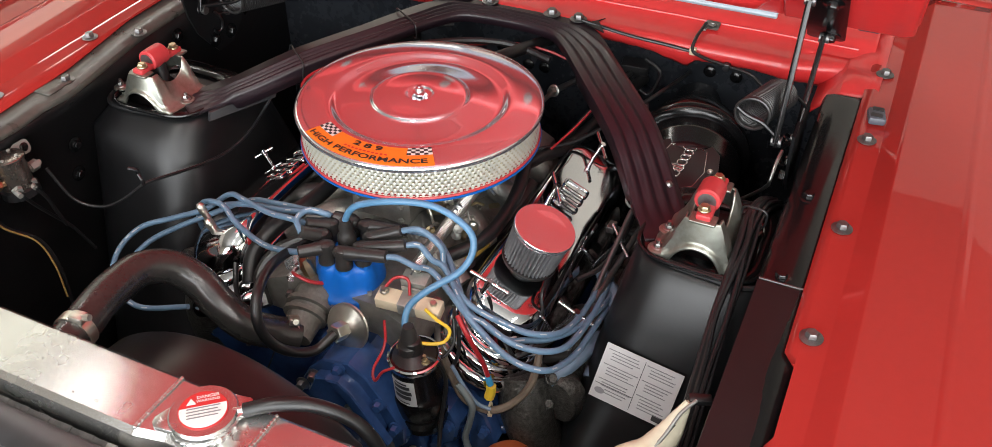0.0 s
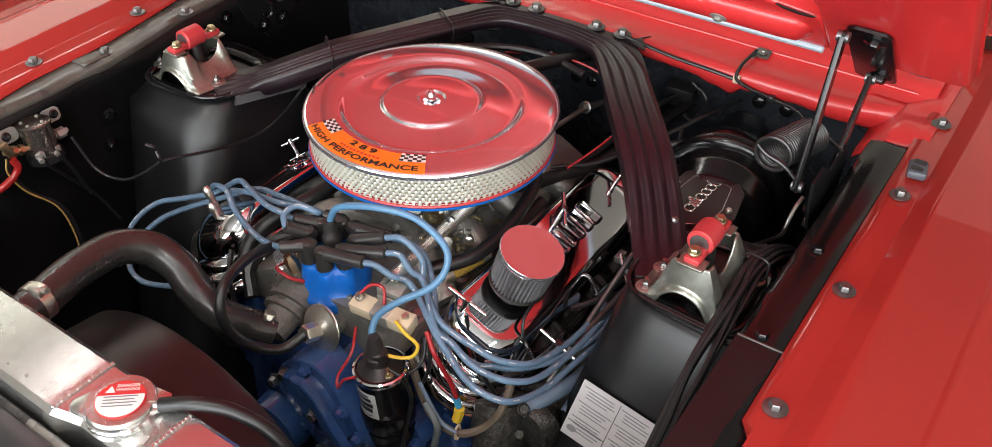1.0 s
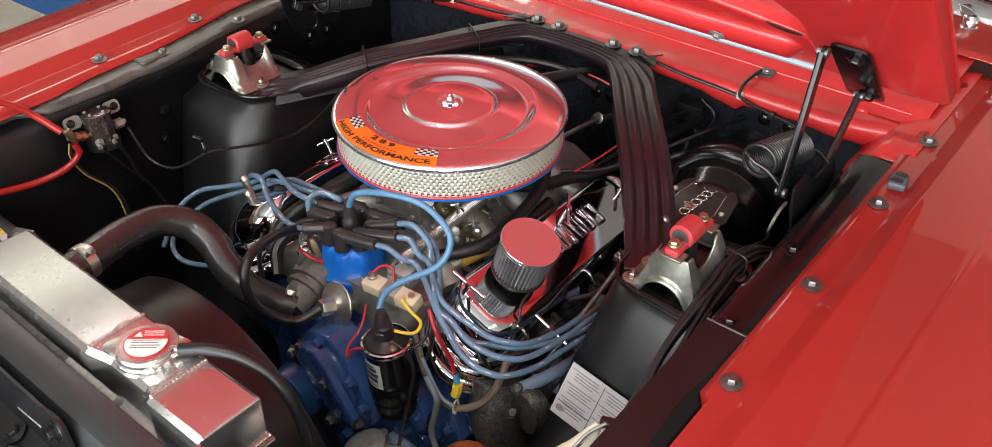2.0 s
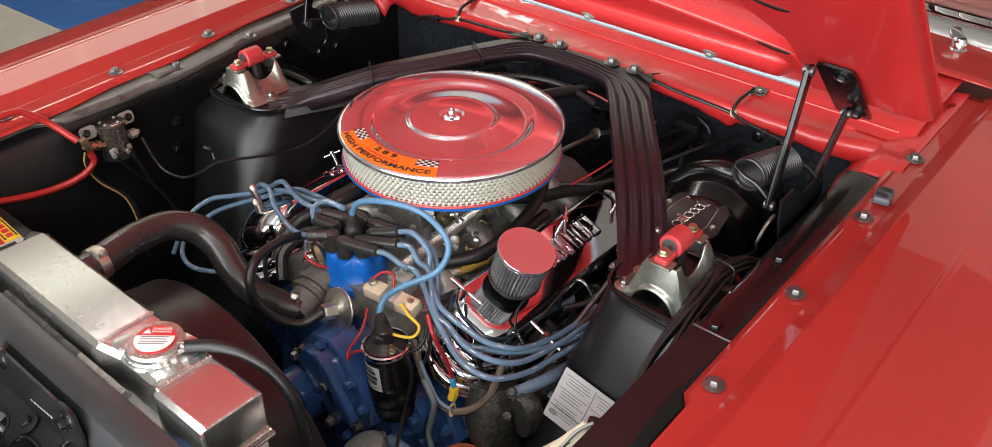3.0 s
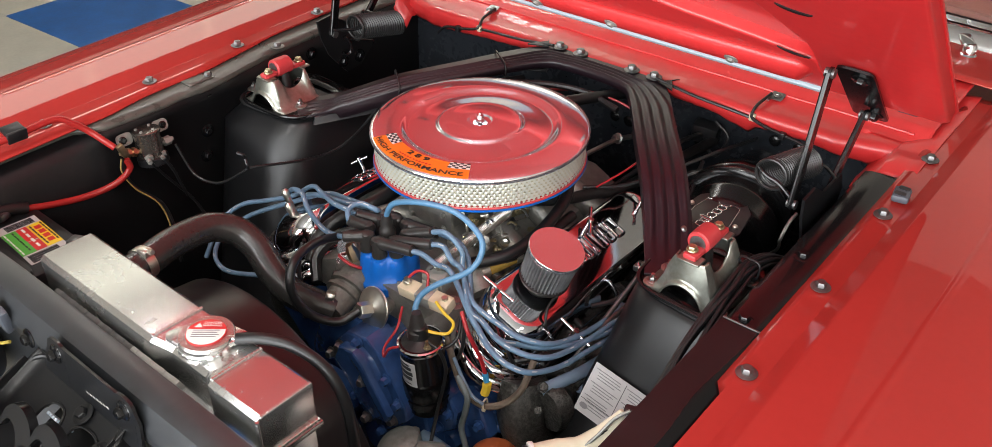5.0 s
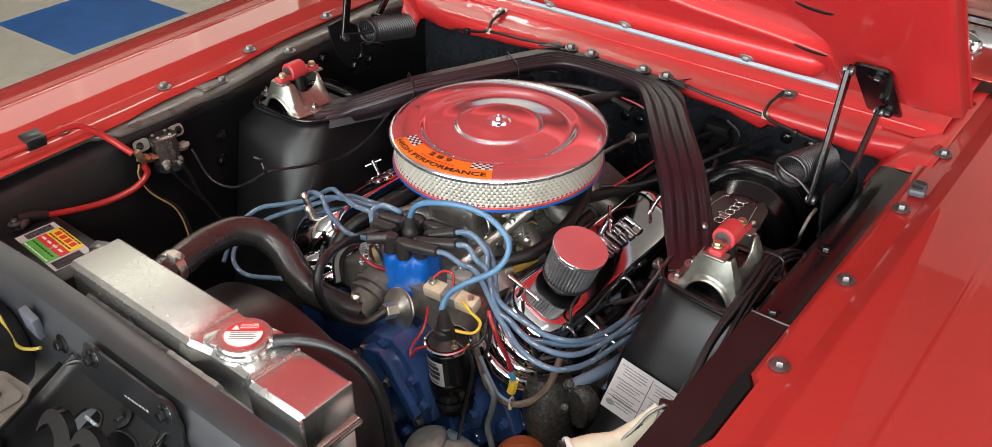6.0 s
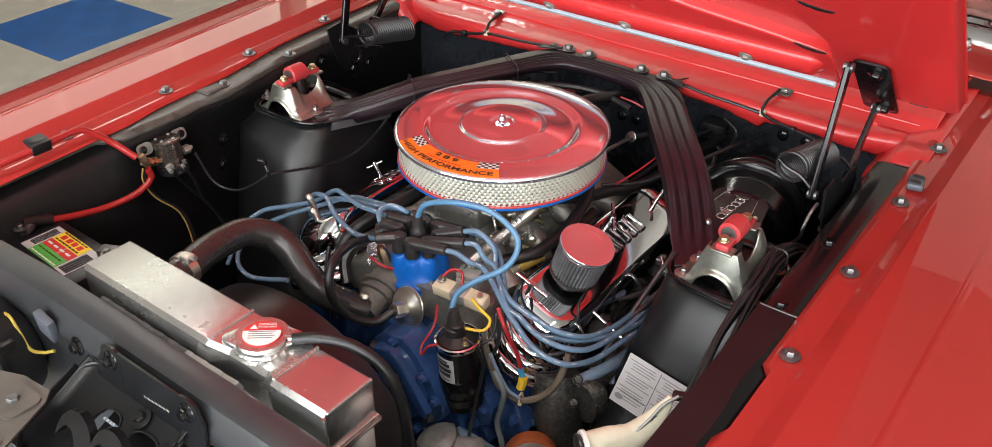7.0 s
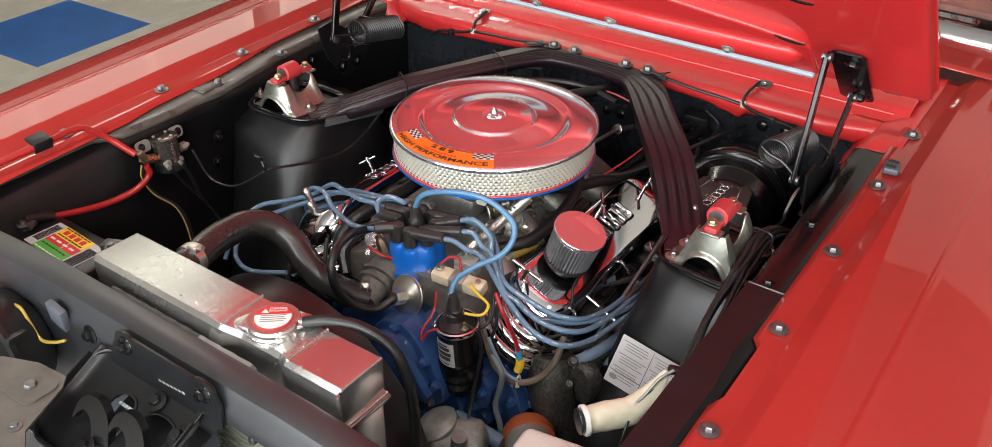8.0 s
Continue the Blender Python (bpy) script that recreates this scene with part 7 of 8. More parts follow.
for k in range(6):
    x, z = (-0.008, -0.002, 0.005, 0.010, -0.004, 0.004)[k], (0.004, 0.005, 0.003, -0.002, -0.006, -0.007)[k]
    sway = 0.004 * math.sin(k * 2.1)
    wire([(0.515 + x, 0.10, 0.85 + z), (0.506 + x, 0.045, 0.882 + z), (0.500 + x, -0.01, 0.894 + z), (0.502 + x + sway, -0.06, 0.890 + z), (0.503 + x, -0.11, 0.879 + z), (0.502 + x - sway, -0.17, 0.852 + z), (0.503 + x, -0.23, 0.818 + z), (0.505 + x, -0.34, 0.75 + z)], 0.0046 - 0.0006 * (k % 4), PLASTIC, "black wiring loom beside the shock mount", category="wiring loom")
cable_tie((0.240, -0.270, 0.667), (1, 0.2, 0.1), 0.0068, label="pale nylon cable tie round the wiring loom", material=CREAM)
cable_tie((0.500, -0.010, 0.897), (0.1, 1, -0.1), 0.0165, flat=0.8, label="black nylon cable tie round the wiring loom")


# ---- left side: battery, solenoid, cables ----
def battery():
    ob = thing("battery", (-0.455, -0.565, 0.62), "black car battery with a coloured warning label", "battery")
    bm = fresh()
    box(bm, (-0.471, -0.5825, 0.715), (0.218, 0.135, 0.19), bevel=0.008)
    part("case", bm, PLASTIC, ob)
    for x in (-0.52, -0.415):
        bm = fresh()
        prism(bm, rounded(x - 0.050, -0.645, x + 0.052, -0.612, 0.014), 0.008, Matrix.Translation((0, 0, 0.81)))
        vent = part("vent_cap", bm, PLASTIC, ob)
        bm = fresh()
        prism(bm, rounded(x - 0.035, -0.633, x + 0.035, -0.624, 0.003), 0.0006, Matrix.Translation((0, 0, 0.8182)))
        part("print_bar", bm, GREY_INK, vent)
    lab = Matrix(((1, 0, 0, -0.457), (0, 1, 0, -0.568), (0, 0, 1, 0.8105), (0, 0, 0, 1))) @ pose(0, 0, 0, 0, 0, -3)

    def flat(name, x0, y0, x1, y1, mat, lift, parent):
        bm = fresh()
        prism(bm, [(x0, y0), (x1, y0), (x1, y1), (x0, y1)], 0.0005, lab @ Matrix.Translation((0, 0, lift)))
        return part(name, bm, mat, parent, smooth=False)
    label = flat("label", -0.07, -0.033, 0.066, 0.033, PAPER, 0, ob)
    flat("yellow_panel", -0.045, 0.008, 0.035, 0.033, YELLOW_INK, 0.0006, label)
    flat("green_panel", -0.045, -0.033, 0.035, -0.010, GREEN, 0.0006, label)
    flat("red_panel", -0.045, -0.0095, 0.0, 0.0075, RED_INK, 0.0006, label)
    flat("red_panel", 0.003, -0.0095, 0.035, 0.0075, RED_INK, 0.0006, label)
    for k in range(4):
        flat("print_bar", -0.035 + 0.016 * k, 0.016, -0.024 + 0.016 * k, 0.026, RED_INK, 0.0012, label)
        flat("print_bar", -0.04 + 0.018 * k, -0.003, -0.028 + 0.018 * k, 0.001, WHITE, 0.0012, label)
    for k in range(12):
        flat("bar_code", 0.040 + 0.002 * k, -0.028, 0.0408 + 0.002 * k + 0.0005 * (k % 3), 0.02, INK, 0.0006, label)
        if k < 9:
            flat("bar_code", -0.066 + 0.002 * k, -0.02, -0.0652 + 0.002 * k, 0.025, INK, 0.0006, label)
    for k in range(7):
        flat("print_bar", -0.042 + 0.011 * k, -0.030, -0.034 + 0.011 * k, -0.0275, WHITE, 0.0012, label)
        flat("print_bar", -0.040 + 0.010 * k, -0.018, -0.033 + 0.010 * k, -0.0155, INK, 0.0012, label)
        flat("print_bar", -0.040 + 0.010 * k, 0.0105, -0.032 + 0.010 * k, 0.013, INK, 0.0012, label)
        flat("print_bar", -0.042 + 0.010 * k, 0.0285, -0.034 + 0.010 * k, 0.031, INK, 0.0012, label)
    for x, y in ((-0.380, -0.530), (-0.555, -0.575)):
        bm = fresh()
        lathe(bm, [(0.009, 0), (0.008, 0.016)], Matrix.Translation((x, y, 0.81)), 16)
        post = part("terminal_post", bm, ZINC, ob)
        bm = fresh()
        box(bm, (x, y, 0.820), (0.034, 0.024, 0.014), pose(0, 0, 0, 0, 0, 25), 0.004)
        part("clamp", bm, DARK_STEEL, post)
        bm = fresh()
        bolt(bm, (x + 0.012, y - 0.01, 0.827), r=0.006, h=0.008)
        part("clamp_bolt", bm, STEEL, post)
    bm = fresh()
    box(bm, (-0.455, -0.565, 0.61), (0.28, 0.20, 0.02), bevel=0.004)
    part("tray", bm, BLACK, ob)


battery()


def solenoid():
    ob = thing("starter_solenoid", (-0.53, -0.305, 0.84), "cylindrical metal starter solenoid with copper studs", "starter solenoid")
    m = Matrix.Translation((-0.520, -0.306, 0.846)) @ pose(0, 0, 0, 0, -6, 0)
    bm = fresh()
    lathe(bm, [(0.0235, -0.016), (0.0235, 0.030), (0.0255, 0.031), (0.0255, 0.034), (0.0235, 0.0355), (0.022, 0.0345), (0.018, 0.036), (0.008, 0.0365)], m, 36)
    can = part("can", bm, BRONZE, ob)
    bm = fresh()
    for a in (0.4, 2.2, 4.0, 5.3):
        lathe(bm, [(0.0028, 0.0355), (0.0028, 0.038), (0.001, 0.0388)], m @ Matrix.Translation((0.0165 * math.cos(a), 0.0165 * math.sin(a), 0)), 8)
    part("rivet_heads", bm, ZINC, can)
    bm = fresh()
    lathe(bm, [(0.024, -0.030), (0.0275, -0.028), (0.0275, -0.016), (0.024, -0.014)], m, 28)
    part("base", bm, PLASTIC, ob)
    for s in (1, -1):
        bm = fresh()
        prism(bm, rounded(-0.015, -0.011, 0.015, 0.011, 0.008), 0.0025, Matrix.Translation((-0.538, -0.306 + s * 0.036, 0.870)) @ axes((1, 0, 0.3), (0, 1, 0)))
        part("mounting_tab", bm, ZINC, ob)
        bm = fresh()
        bolt(bm, (-0.535, -0.306 + s * 0.040, 0.871), (1, 0, 0.3), 0.005, 0.005, 1.4)
        part("screw", bm, BLACK_GLOSS, ob)
    for s, y, z in ((1, -0.262, 0.848), (-1, -0.366, 0.860)):
        bm = fresh()
        tip = Vector((-0.516, y, z))
        root = Vector((-0.516, -0.306 + s * 0.02, 0.848))
        cyl(bm, root, tip, 0.0042, seg=10)
        d = (tip - root).normalized()
        for f in (0.35, 0.62):
            lathe(bm, [(0.0085, -0.0035), (0.0085, 0.0035)], Matrix.Translation(root.lerp(tip, f)) @ axes(d), 6)
        part("stud", bm, BRASS if s < 0 else ZINC, ob, "stud with two nuts")
    bm = fresh()
    box(bm, (-0.512, -0.362, 0.866), (0.010, 0.012, 0.026), pose(0, 0, 0, 20, 0, 0), 0.002)
    part("cable_lug", bm, BRASS, ob, "copper cable lug")
    for y, z in ((-0.322, 0.838), (-0.296, 0.836)):
        bm = fresh()
        q = Vector((-0.500, y, z))
        cyl(bm, q - Vector((0.012, 0, 0)), q + Vector((0.010, -0.006, -0.004)), 0.0042, seg=10)
        lathe(bm, [(0.007, -0.003), (0.007, 0.003)], Matrix.Translation(q) @ axes((0.9, -0.4, -0.3)), 6)
        part("small_stud", bm, ZINC, ob)


solenoid()
CABLE = surface("red_battery_cable", (0.34, 0.02, 0.018), 0.24, vary=0.1, coarse=30)
wire([(-0.585, -0.66, 0.925), (-0.573, -0.57, 0.932), (-0.566, -0.51, 0.936), (-0.568, -0.44, 0.938), (-0.562, -0.415, 0.925), (-0.550, -0.392, 0.902), (-0.520, -0.370, 0.872)], 0.0060, CABLE, "thick red battery cable along the fender", 14, "battery cable")
wire([(-0.514, -0.358, 0.846), (-0.514, -0.356, 0.826), (-0.521, -0.383, 0.806), (-0.533, -0.43, 0.798), (-0.541, -0.48, 0.803), (-0.548, -0.535, 0.815)], 0.0060, CABLE, "thick red cable from solenoid to battery", 14, "battery cable")
wire([(-0.548, -0.53, 0.814), (-0.552, -0.55, 0.822), (-0.555, -0.575, 0.828)], 0.011, RUBBER, "black boot on the battery cable", 12, "cable boot")


def fender_clip():
    ob = thing("cable_clip", (-0.572, -0.50, 0.94), "dark plastic cable clip on the fender edge", "clip")
    bm = fresh()
    box(bm, (-0.574, -0.505, 0.944), (0.026, 0.034, 0.008), pose(0, 0, 0, 0, 12, 0), 0.003)
    box(bm, (-0.562, -0.505, 0.936), (0.006, 0.034, 0.02), pose(0, 0, 0, 0, 12, 0), 0.002)
    part("clip_body", bm, PLASTIC, ob)


fender_clip()


# ---- front: shroud, cap, latch, lamp bucket ----
def fan_shroud():
    ob = thing("fan_shroud", (-0.02, -0.5, 0.62), "smooth black plastic fan shroud behind the radiator", "fan shroud")
    bm = fresh()
    rings = []
    for y, r in ((-0.562, 0.262), (-0.55, 0.256), (-0.52, 0.249), (-0.474, 0.245), (-0.469, 0.241), (-0.474, 0.237), (-0.54, 0.24)):
        rings.append([(-0.015 + r * math.cos(a), y, 0.622 + r * math.sin(a)) for a in [2 * math.pi * i / 72 for i in range(72)]])
    loft(bm, rings, cap=False)
    part("ring", bm, PLASTIC, ob, crisp=60)
    bm = fresh()
    for k in range(6):
        m = Matrix.Translation((-0.015, -0.515, 0.622)) @ Matrix.Rotation(2 * math.pi * k / 6 + 0.3, 4, "Y") @ pose(0, 0, 0, 0, 0, 0)
        prism(bm, rounded(-0.035, 0.04, 0.035, 0.215, 0.02), 0.003, m @ pose(0, 0, 0, 90, 0, 0) @ pose(0, 0, 0, 0, 25, 0))
    lathe(bm, [(0.05, -0.02), (0.05, 0.02)], Matrix.Translation((-0.015, -0.515, 0.622)) @ axes((0, -1, 0)), 28)
    part("fan", bm, BLACK, ob)


fan_shroud()


def radiator_cap():
    ob = thing("radiator_cap", (0.088, -0.602, 0.945), "chrome radiator cap with a red and white warning disc", "radiator cap")
    m = Matrix.Translation((0.088, -0.602, 0.9340)) @ pose(0, 0, 0, 0, 0, 40)
    bm = fresh()
    lathe(bm, [(0.031, -0.008), (0.0335, -0.007), (0.0350, -0.003), (0.0345, 0.001), (0.0325, 0.0032), (0.0285, 0.0030), (0.027, 0.003), (0.02, 0.0032)], m, 48)
    part("cap", bm, ALU, ob)
    for s in (1, -1):
        bm = fresh()
        poly = [(0.030, -0.017), (0.040, -0.011), (0.047, -0.007), (0.049, 0.0), (0.047, 0.007), (0.040, 0.011), (0.030, 0.017)]
        prism(bm, [(s * x, s * y) for x, y in poly], 0.006, m @ Matrix.Translation((0, 0, -0.005)))
        bmesh.ops.recalc_face_normals(bm, faces=bm.faces)
        bmesh.ops.bevel(bm, geom=list(bm.edges), offset=0.0015, segments=2, profile=0.5, affect="EDGES")
        part("lug", bm, ALU, ob)
    m = m @ Matrix.Diagonal((0.88, 0.88, 1, 1))
    bm = fresh()
    lathe(bm, [(0.0275, 0.0034), (0.0275, 0.0042), (0.001, 0.0046)], m, 40)
    disc = part("warning_disc", bm, RED_INK, ob, "red and white warning disc")
    bm = fresh()
    arc = [(0.0262 * math.cos(a), 0.0262 * math.sin(a)) for a in [radians(-192 + 204 * k / 30) for k in range(31)]]
    prism(bm, arc, 0.0004, m @ Matrix.Translation((0, 0, 0.0047)))
    part("white_panel", bm, WHITE, disc, smooth=False)
    for k in range(4):
        bm = fresh()
        y = 0.002 - 0.0045 * k
        prism(bm, [(-0.018, y), (0.019 - 0.003 * (k % 2), y), (0.019 - 0.003 * (k % 2), y + 0.0014), (-0.018, y + 0.0014)], 0.0003, m @ Matrix.Translation((0, 0, 0.0053)))
        part("print_bar", bm, GREY_INK, disc, smooth=False)
    bm = fresh()
    prism(bm, [(-0.018, 0.0095), (-0.007, 0.0095), (-0.0125, 0.019)], 0.0004, m @ Matrix.Translation((0, 0, 0.0048)))
    part("warning_triangle", bm, WHITE, disc, smooth=False)
    letters("DANGER", 0.0062, m @ Matrix.Translation((0.006, 0.0185, 0.0052)), WHITE, disc, bold=0.0001)
    letters("WARNING", 0.0054, m @ Matrix.Translation((0.006, 0.0128, 0.0052)), WHITE, disc, bold=0.0001)


radiator_cap()


def hood_latch():
    ob = thing("hood_latch", (0.01, -0.76, 0.86), "black pressed hood latch plate with cut openings", "hood latch")
    bm = fresh()
    t = Matrix.Translation((-0.022, -0.716, 0.862)) @ pose(0, 0, 0, 24)
    outline = rounded(-0.105, -0.135, 0.105, 0.004, 0.03)
    slots = ((-0.011, -0.064, 0.023, 0.033), (0.056, -0.052, 0.027, 0.021))

    def reach(x, y, slot):
        cx, cy, hx, hy = slot
        return (abs((x - cx) / hx) ** 2.6 + abs((y - cy) / hy) ** 2.6) ** (1 / 2.6)
    # a fine sheet, open inside the slots, its rims drawn onto their outline
    nx, ny = 61, 41
    sheet = {}
    for i in range(nx):
        for j in range(ny):
            x, y = -0.104 + 0.208 * i / (nx - 1), -0.134 + 0.137 * j / (ny - 1)
            for slot in slots:
                f = reach(x, y, slot)
                if 0.80 < f < 1.13:
                    x, y = slot[0] + (x - slot[0]) / f, slot[1] + (y - slot[1]) / f
            side_rise = 0.010 * max(0.0, (abs(x) - 0.085) / 0.02) ** 2
            sheet[i, j] = bm.verts.new(t @ Vector((x, y, side_rise - 0.003 * math.exp(-((y + 0.065) / 0.04) ** 2))))
    for i in range(nx - 1):
        for j in range(ny - 1):
            x, y = -0.104 + 0.208 * (i + 0.5) / (nx - 1), -0.134 + 0.137 * (j + 0.5) / (ny - 1)
            if all(reach(x, y, slot) > 0.94 for slot in slots):
                bm.faces.new((sheet[i, j], sheet[i + 1, j], sheet[i + 1, j + 1], sheet[i, j + 1]))
    for v in [v for v in bm.verts if not v.link_faces]:
        bm.verts.remove(v)
    solid(part("plate", bm, BLACK, ob), 0.003)
    for slot in slots:
        bm = fresh()
        loop = []
        for k in range(40):
            c, d = math.cos(math.pi * k / 20), math.sin(math.pi * k / 20)
            f = (abs(c) ** 2.6 + abs(d) ** 2.6) ** (-1 / 2.6)
            loop.append(t @ Vector((slot[0] + slot[2] * c * f, slot[1] + slot[3] * d * f, -0.002)))
        tube(bm, loop + loop[:1], 0.0022, 6, 1, smooth=False)
        part("slot_lip", bm, BLACK, ob)
    # added dark sheet below the slots, standing for the shade inside them
    bm = fresh()
    box(bm, t @ Vector((0.02, -0.062, -0.045)), (0.15, 0.11, 0.003), t.to_3x3().to_4x4(), 0.001)
    part("slot_shade_plate", bm, BLACK_DULL, ob)
    bm = fresh()
    rim = [t @ Vector((x, y, 0.003)) for x, y in outline]
    tube(bm, rim + rim[:1], 0.0035, 8, 1, smooth=False)
    part("rolled_edge", bm, BLACK, ob)
    for x in (-0.061, 0.088):
        bm = fresh()
        prism(bm, rounded(x - 0.021, -0.052, x + 0.021, 0.020, 0.015), 0.004, Matrix.Translation((0, -0.7165, 0.898)) @ pose(0, 0, 0, 84))
        part("mounting_ear", bm, BLACK, ob)
        bm = fresh()
        bolt(bm, (x, -0.721, 0.899), (0, -1, 0.1), 0.0072, 0.010)
        lathe(bm, [(0.013, -0.0015), (0.0135, 0.0), (0.012, 0.002)], Matrix.Translation((x, -0.7205, 0.899)) @ axes((0, -1, 0.1)), 12)
        part("bolt", bm, BLACK_GLOSS, ob)
    fin = [(0.020, -0.03), (0.0185, 0.006), (0.011, 0.026), (-0.002, 0.037), (-0.018, 0.038), (-0.031, 0.029), (-0.040, 0.013), (-0.043, 0.001), (-0.036, 0.009), (-0.028, 0.016), (-0.020, 0.016), (-0.013, 0.008), (-0.010, -0.004), (-0.010, -0.03)]
    for x, y, turn in ((-0.008, -0.078, 10), (0.054, -0.072, 10)):
        poly = [(q.x, q.y) for q in curve([Vector((u, v, 0)) for u, v in fin], 3)]
        bm = fresh()
        prism(bm, poly, 0.012, t @ Matrix.Translation((x, y, 0.004)) @ pose(0, 0, 0, 42, 0, turn))
        bmesh.ops.recalc_face_normals(bm, faces=bm.faces)
        part("latch_hook", bm, BLACK_GLOSS, ob, crisp=30)
    for x0, y0, x1, y1, h in ((-0.104, -0.015, -0.104, -0.13, 0.016), (-0.095, 0.002, -0.06, 0.004, 0.012), (0.104, -0.02, 0.104, -0.13, 0.012)):
        a, b = Vector((x0, y0, 0)), Vector((x1, y1, 0))
        d = (b - a).normalized()
        bm = fresh()
        box(bm, t @ ((a + b) / 2 + Vector((0, 0, h / 2))), ((b - a).length, 0.003, h), t.to_3x3().to_4x4() @ axes((0, 0, 1), d), 0.0012)
        part("side_flange", bm, BLACK, ob)
    for x, y in ((0.031, -0.022), (0.093, -0.042), (-0.012, -0.112)):
        bm = fresh()
        bolt(bm, t @ Vector((x, y, 0.002)), t.to_3x3() @ Vector((0, 0, 1)), 0.008, 0.008)
        part("bolt", bm, BLACK, ob)
    bm = fresh()
    prism(bm, [(-0.098, -0.040), (0.118, -0.040), (0.118, -0.004), (0.106, 0.012), (0.088, 0.017), (-0.060, 0.0175), (-0.080, 0.008), (-0.090, -0.010)], 0.0035, Matrix.Translation((0, -0.7168, 0.898)) @ pose(0, 0, 0, 84))
    part("back_flange", bm, BLACK, ob)
    for k in range(7):
        bm = fresh()
        box(bm, (0.004 + 0.0075 * k, -0.722, 0.876 + 0.0006 * k), (0.005, 0.002, 0.0035), pose(0, 0, 0, 0, 25, 0), 0.0008)
        part("stamped_mark", bm, ZINC, ob)
    bm = fresh()
    for k in range(4):
        box(bm, t @ Vector((-0.012 + 0.006 * k, -0.046, -0.012)), (0.0045, 0.004, 0.034), t.to_3x3().to_4x4(), 0.001)
    part("plunger", bm, PALE_BLUE_GREY, ob, "pale blue-grey ribbed latch plunger")
    return ob


hood_latch()


def stone_deflector():
    ob = thing("grille_brace", (-0.12, -0.84, 0.87), "grey steel grille brace plate with bolts", "brace plate")
    bm = fresh()
    prism(bm, [(-0.26, -0.90), (-0.02, -0.96), (-0.005, -0.90), (-0.055, -0.868), (-0.085, -0.80), (-0.10, -0.785), (-0.15, -0.79), (-0.20, -0.81)], 0.003, Matrix.Translation((0, 0, 0.872)) @ pose(0, 0, 0, 0, 0, 0))
    part("plate", bm, GREY_STEEL, ob)
    bm = fresh()
    prism(bm, rounded(-0.148, -0.846, -0.088, -0.798, 0.012), 0.003, Matrix.Translation((0, 0, 0.8748)))
    part("pad", bm, GREY_STEEL, ob)
    for x, y, r in ((-0.116, -0.822, 0.008), (-0.07, -0.872, 0.005), (-0.2, -0.85, 0.005)):
        bm = fresh()
        bolt(bm, (x, y, 0.875), r=r, h=r)
        part("bolt", bm, DARK_STEEL, ob)
    bm = fresh()
    tube(bm, [(-0.30, -0.905, 0.868), (-0.1, -0.945, 0.868), (0.1, -0.985, 0.866)], 0.011, 12)
    part("grille_trim", bm, CHROME, ob)


stone_deflector()


def headlamp_bucket():
    ob = thing("headlamp_bucket", (-0.33, -0.80, 0.78), "round black headlamp bucket with ribs and clips", "headlamp bucket")
    m = Matrix.Translation((-0.335, -0.735, 0.79)) @ axes((0.1, -1, 0.1))
    bm = fresh()
    lathe(bm, [(0.05, -0.02), (0.075, -0.01), (0.088, 0.02), (0.092, 0.05), (0.098, 0.052), (0.098, 0.06), (0.09, 0.062), (0.085, 0.09)], m, 48)
    part("bucket", bm, PLASTIC, ob)
    for k in range(10):
        a = 2 * math.pi * k / 10
        bm = fresh()
        box(bm, m @ Vector((0.095 * math.cos(a), 0.095 * math.sin(a), 0.045)), (0.012, 0.012, 0.03), m.to_3x3().to_4x4(), 0.002)
        part("clip", bm, PLASTIC, ob)


headlamp_bucket()
wire([(-0.37, -0.73, 0.845), (-0.324, -0.735, 0.858), (-0.288, -0.735, 0.866), (-0.272, -0.735, 0.845), (-0.255, -0.735, 0.824), (-0.23, -0.73, 0.828), (-0.212, -0.722, 0.835)], 0.0024, surface("dusty_yellow_jacket", (0.5, 0.36, 0.06), 0.45, vary=0.15), "yellow wire over the headlamp bucket")


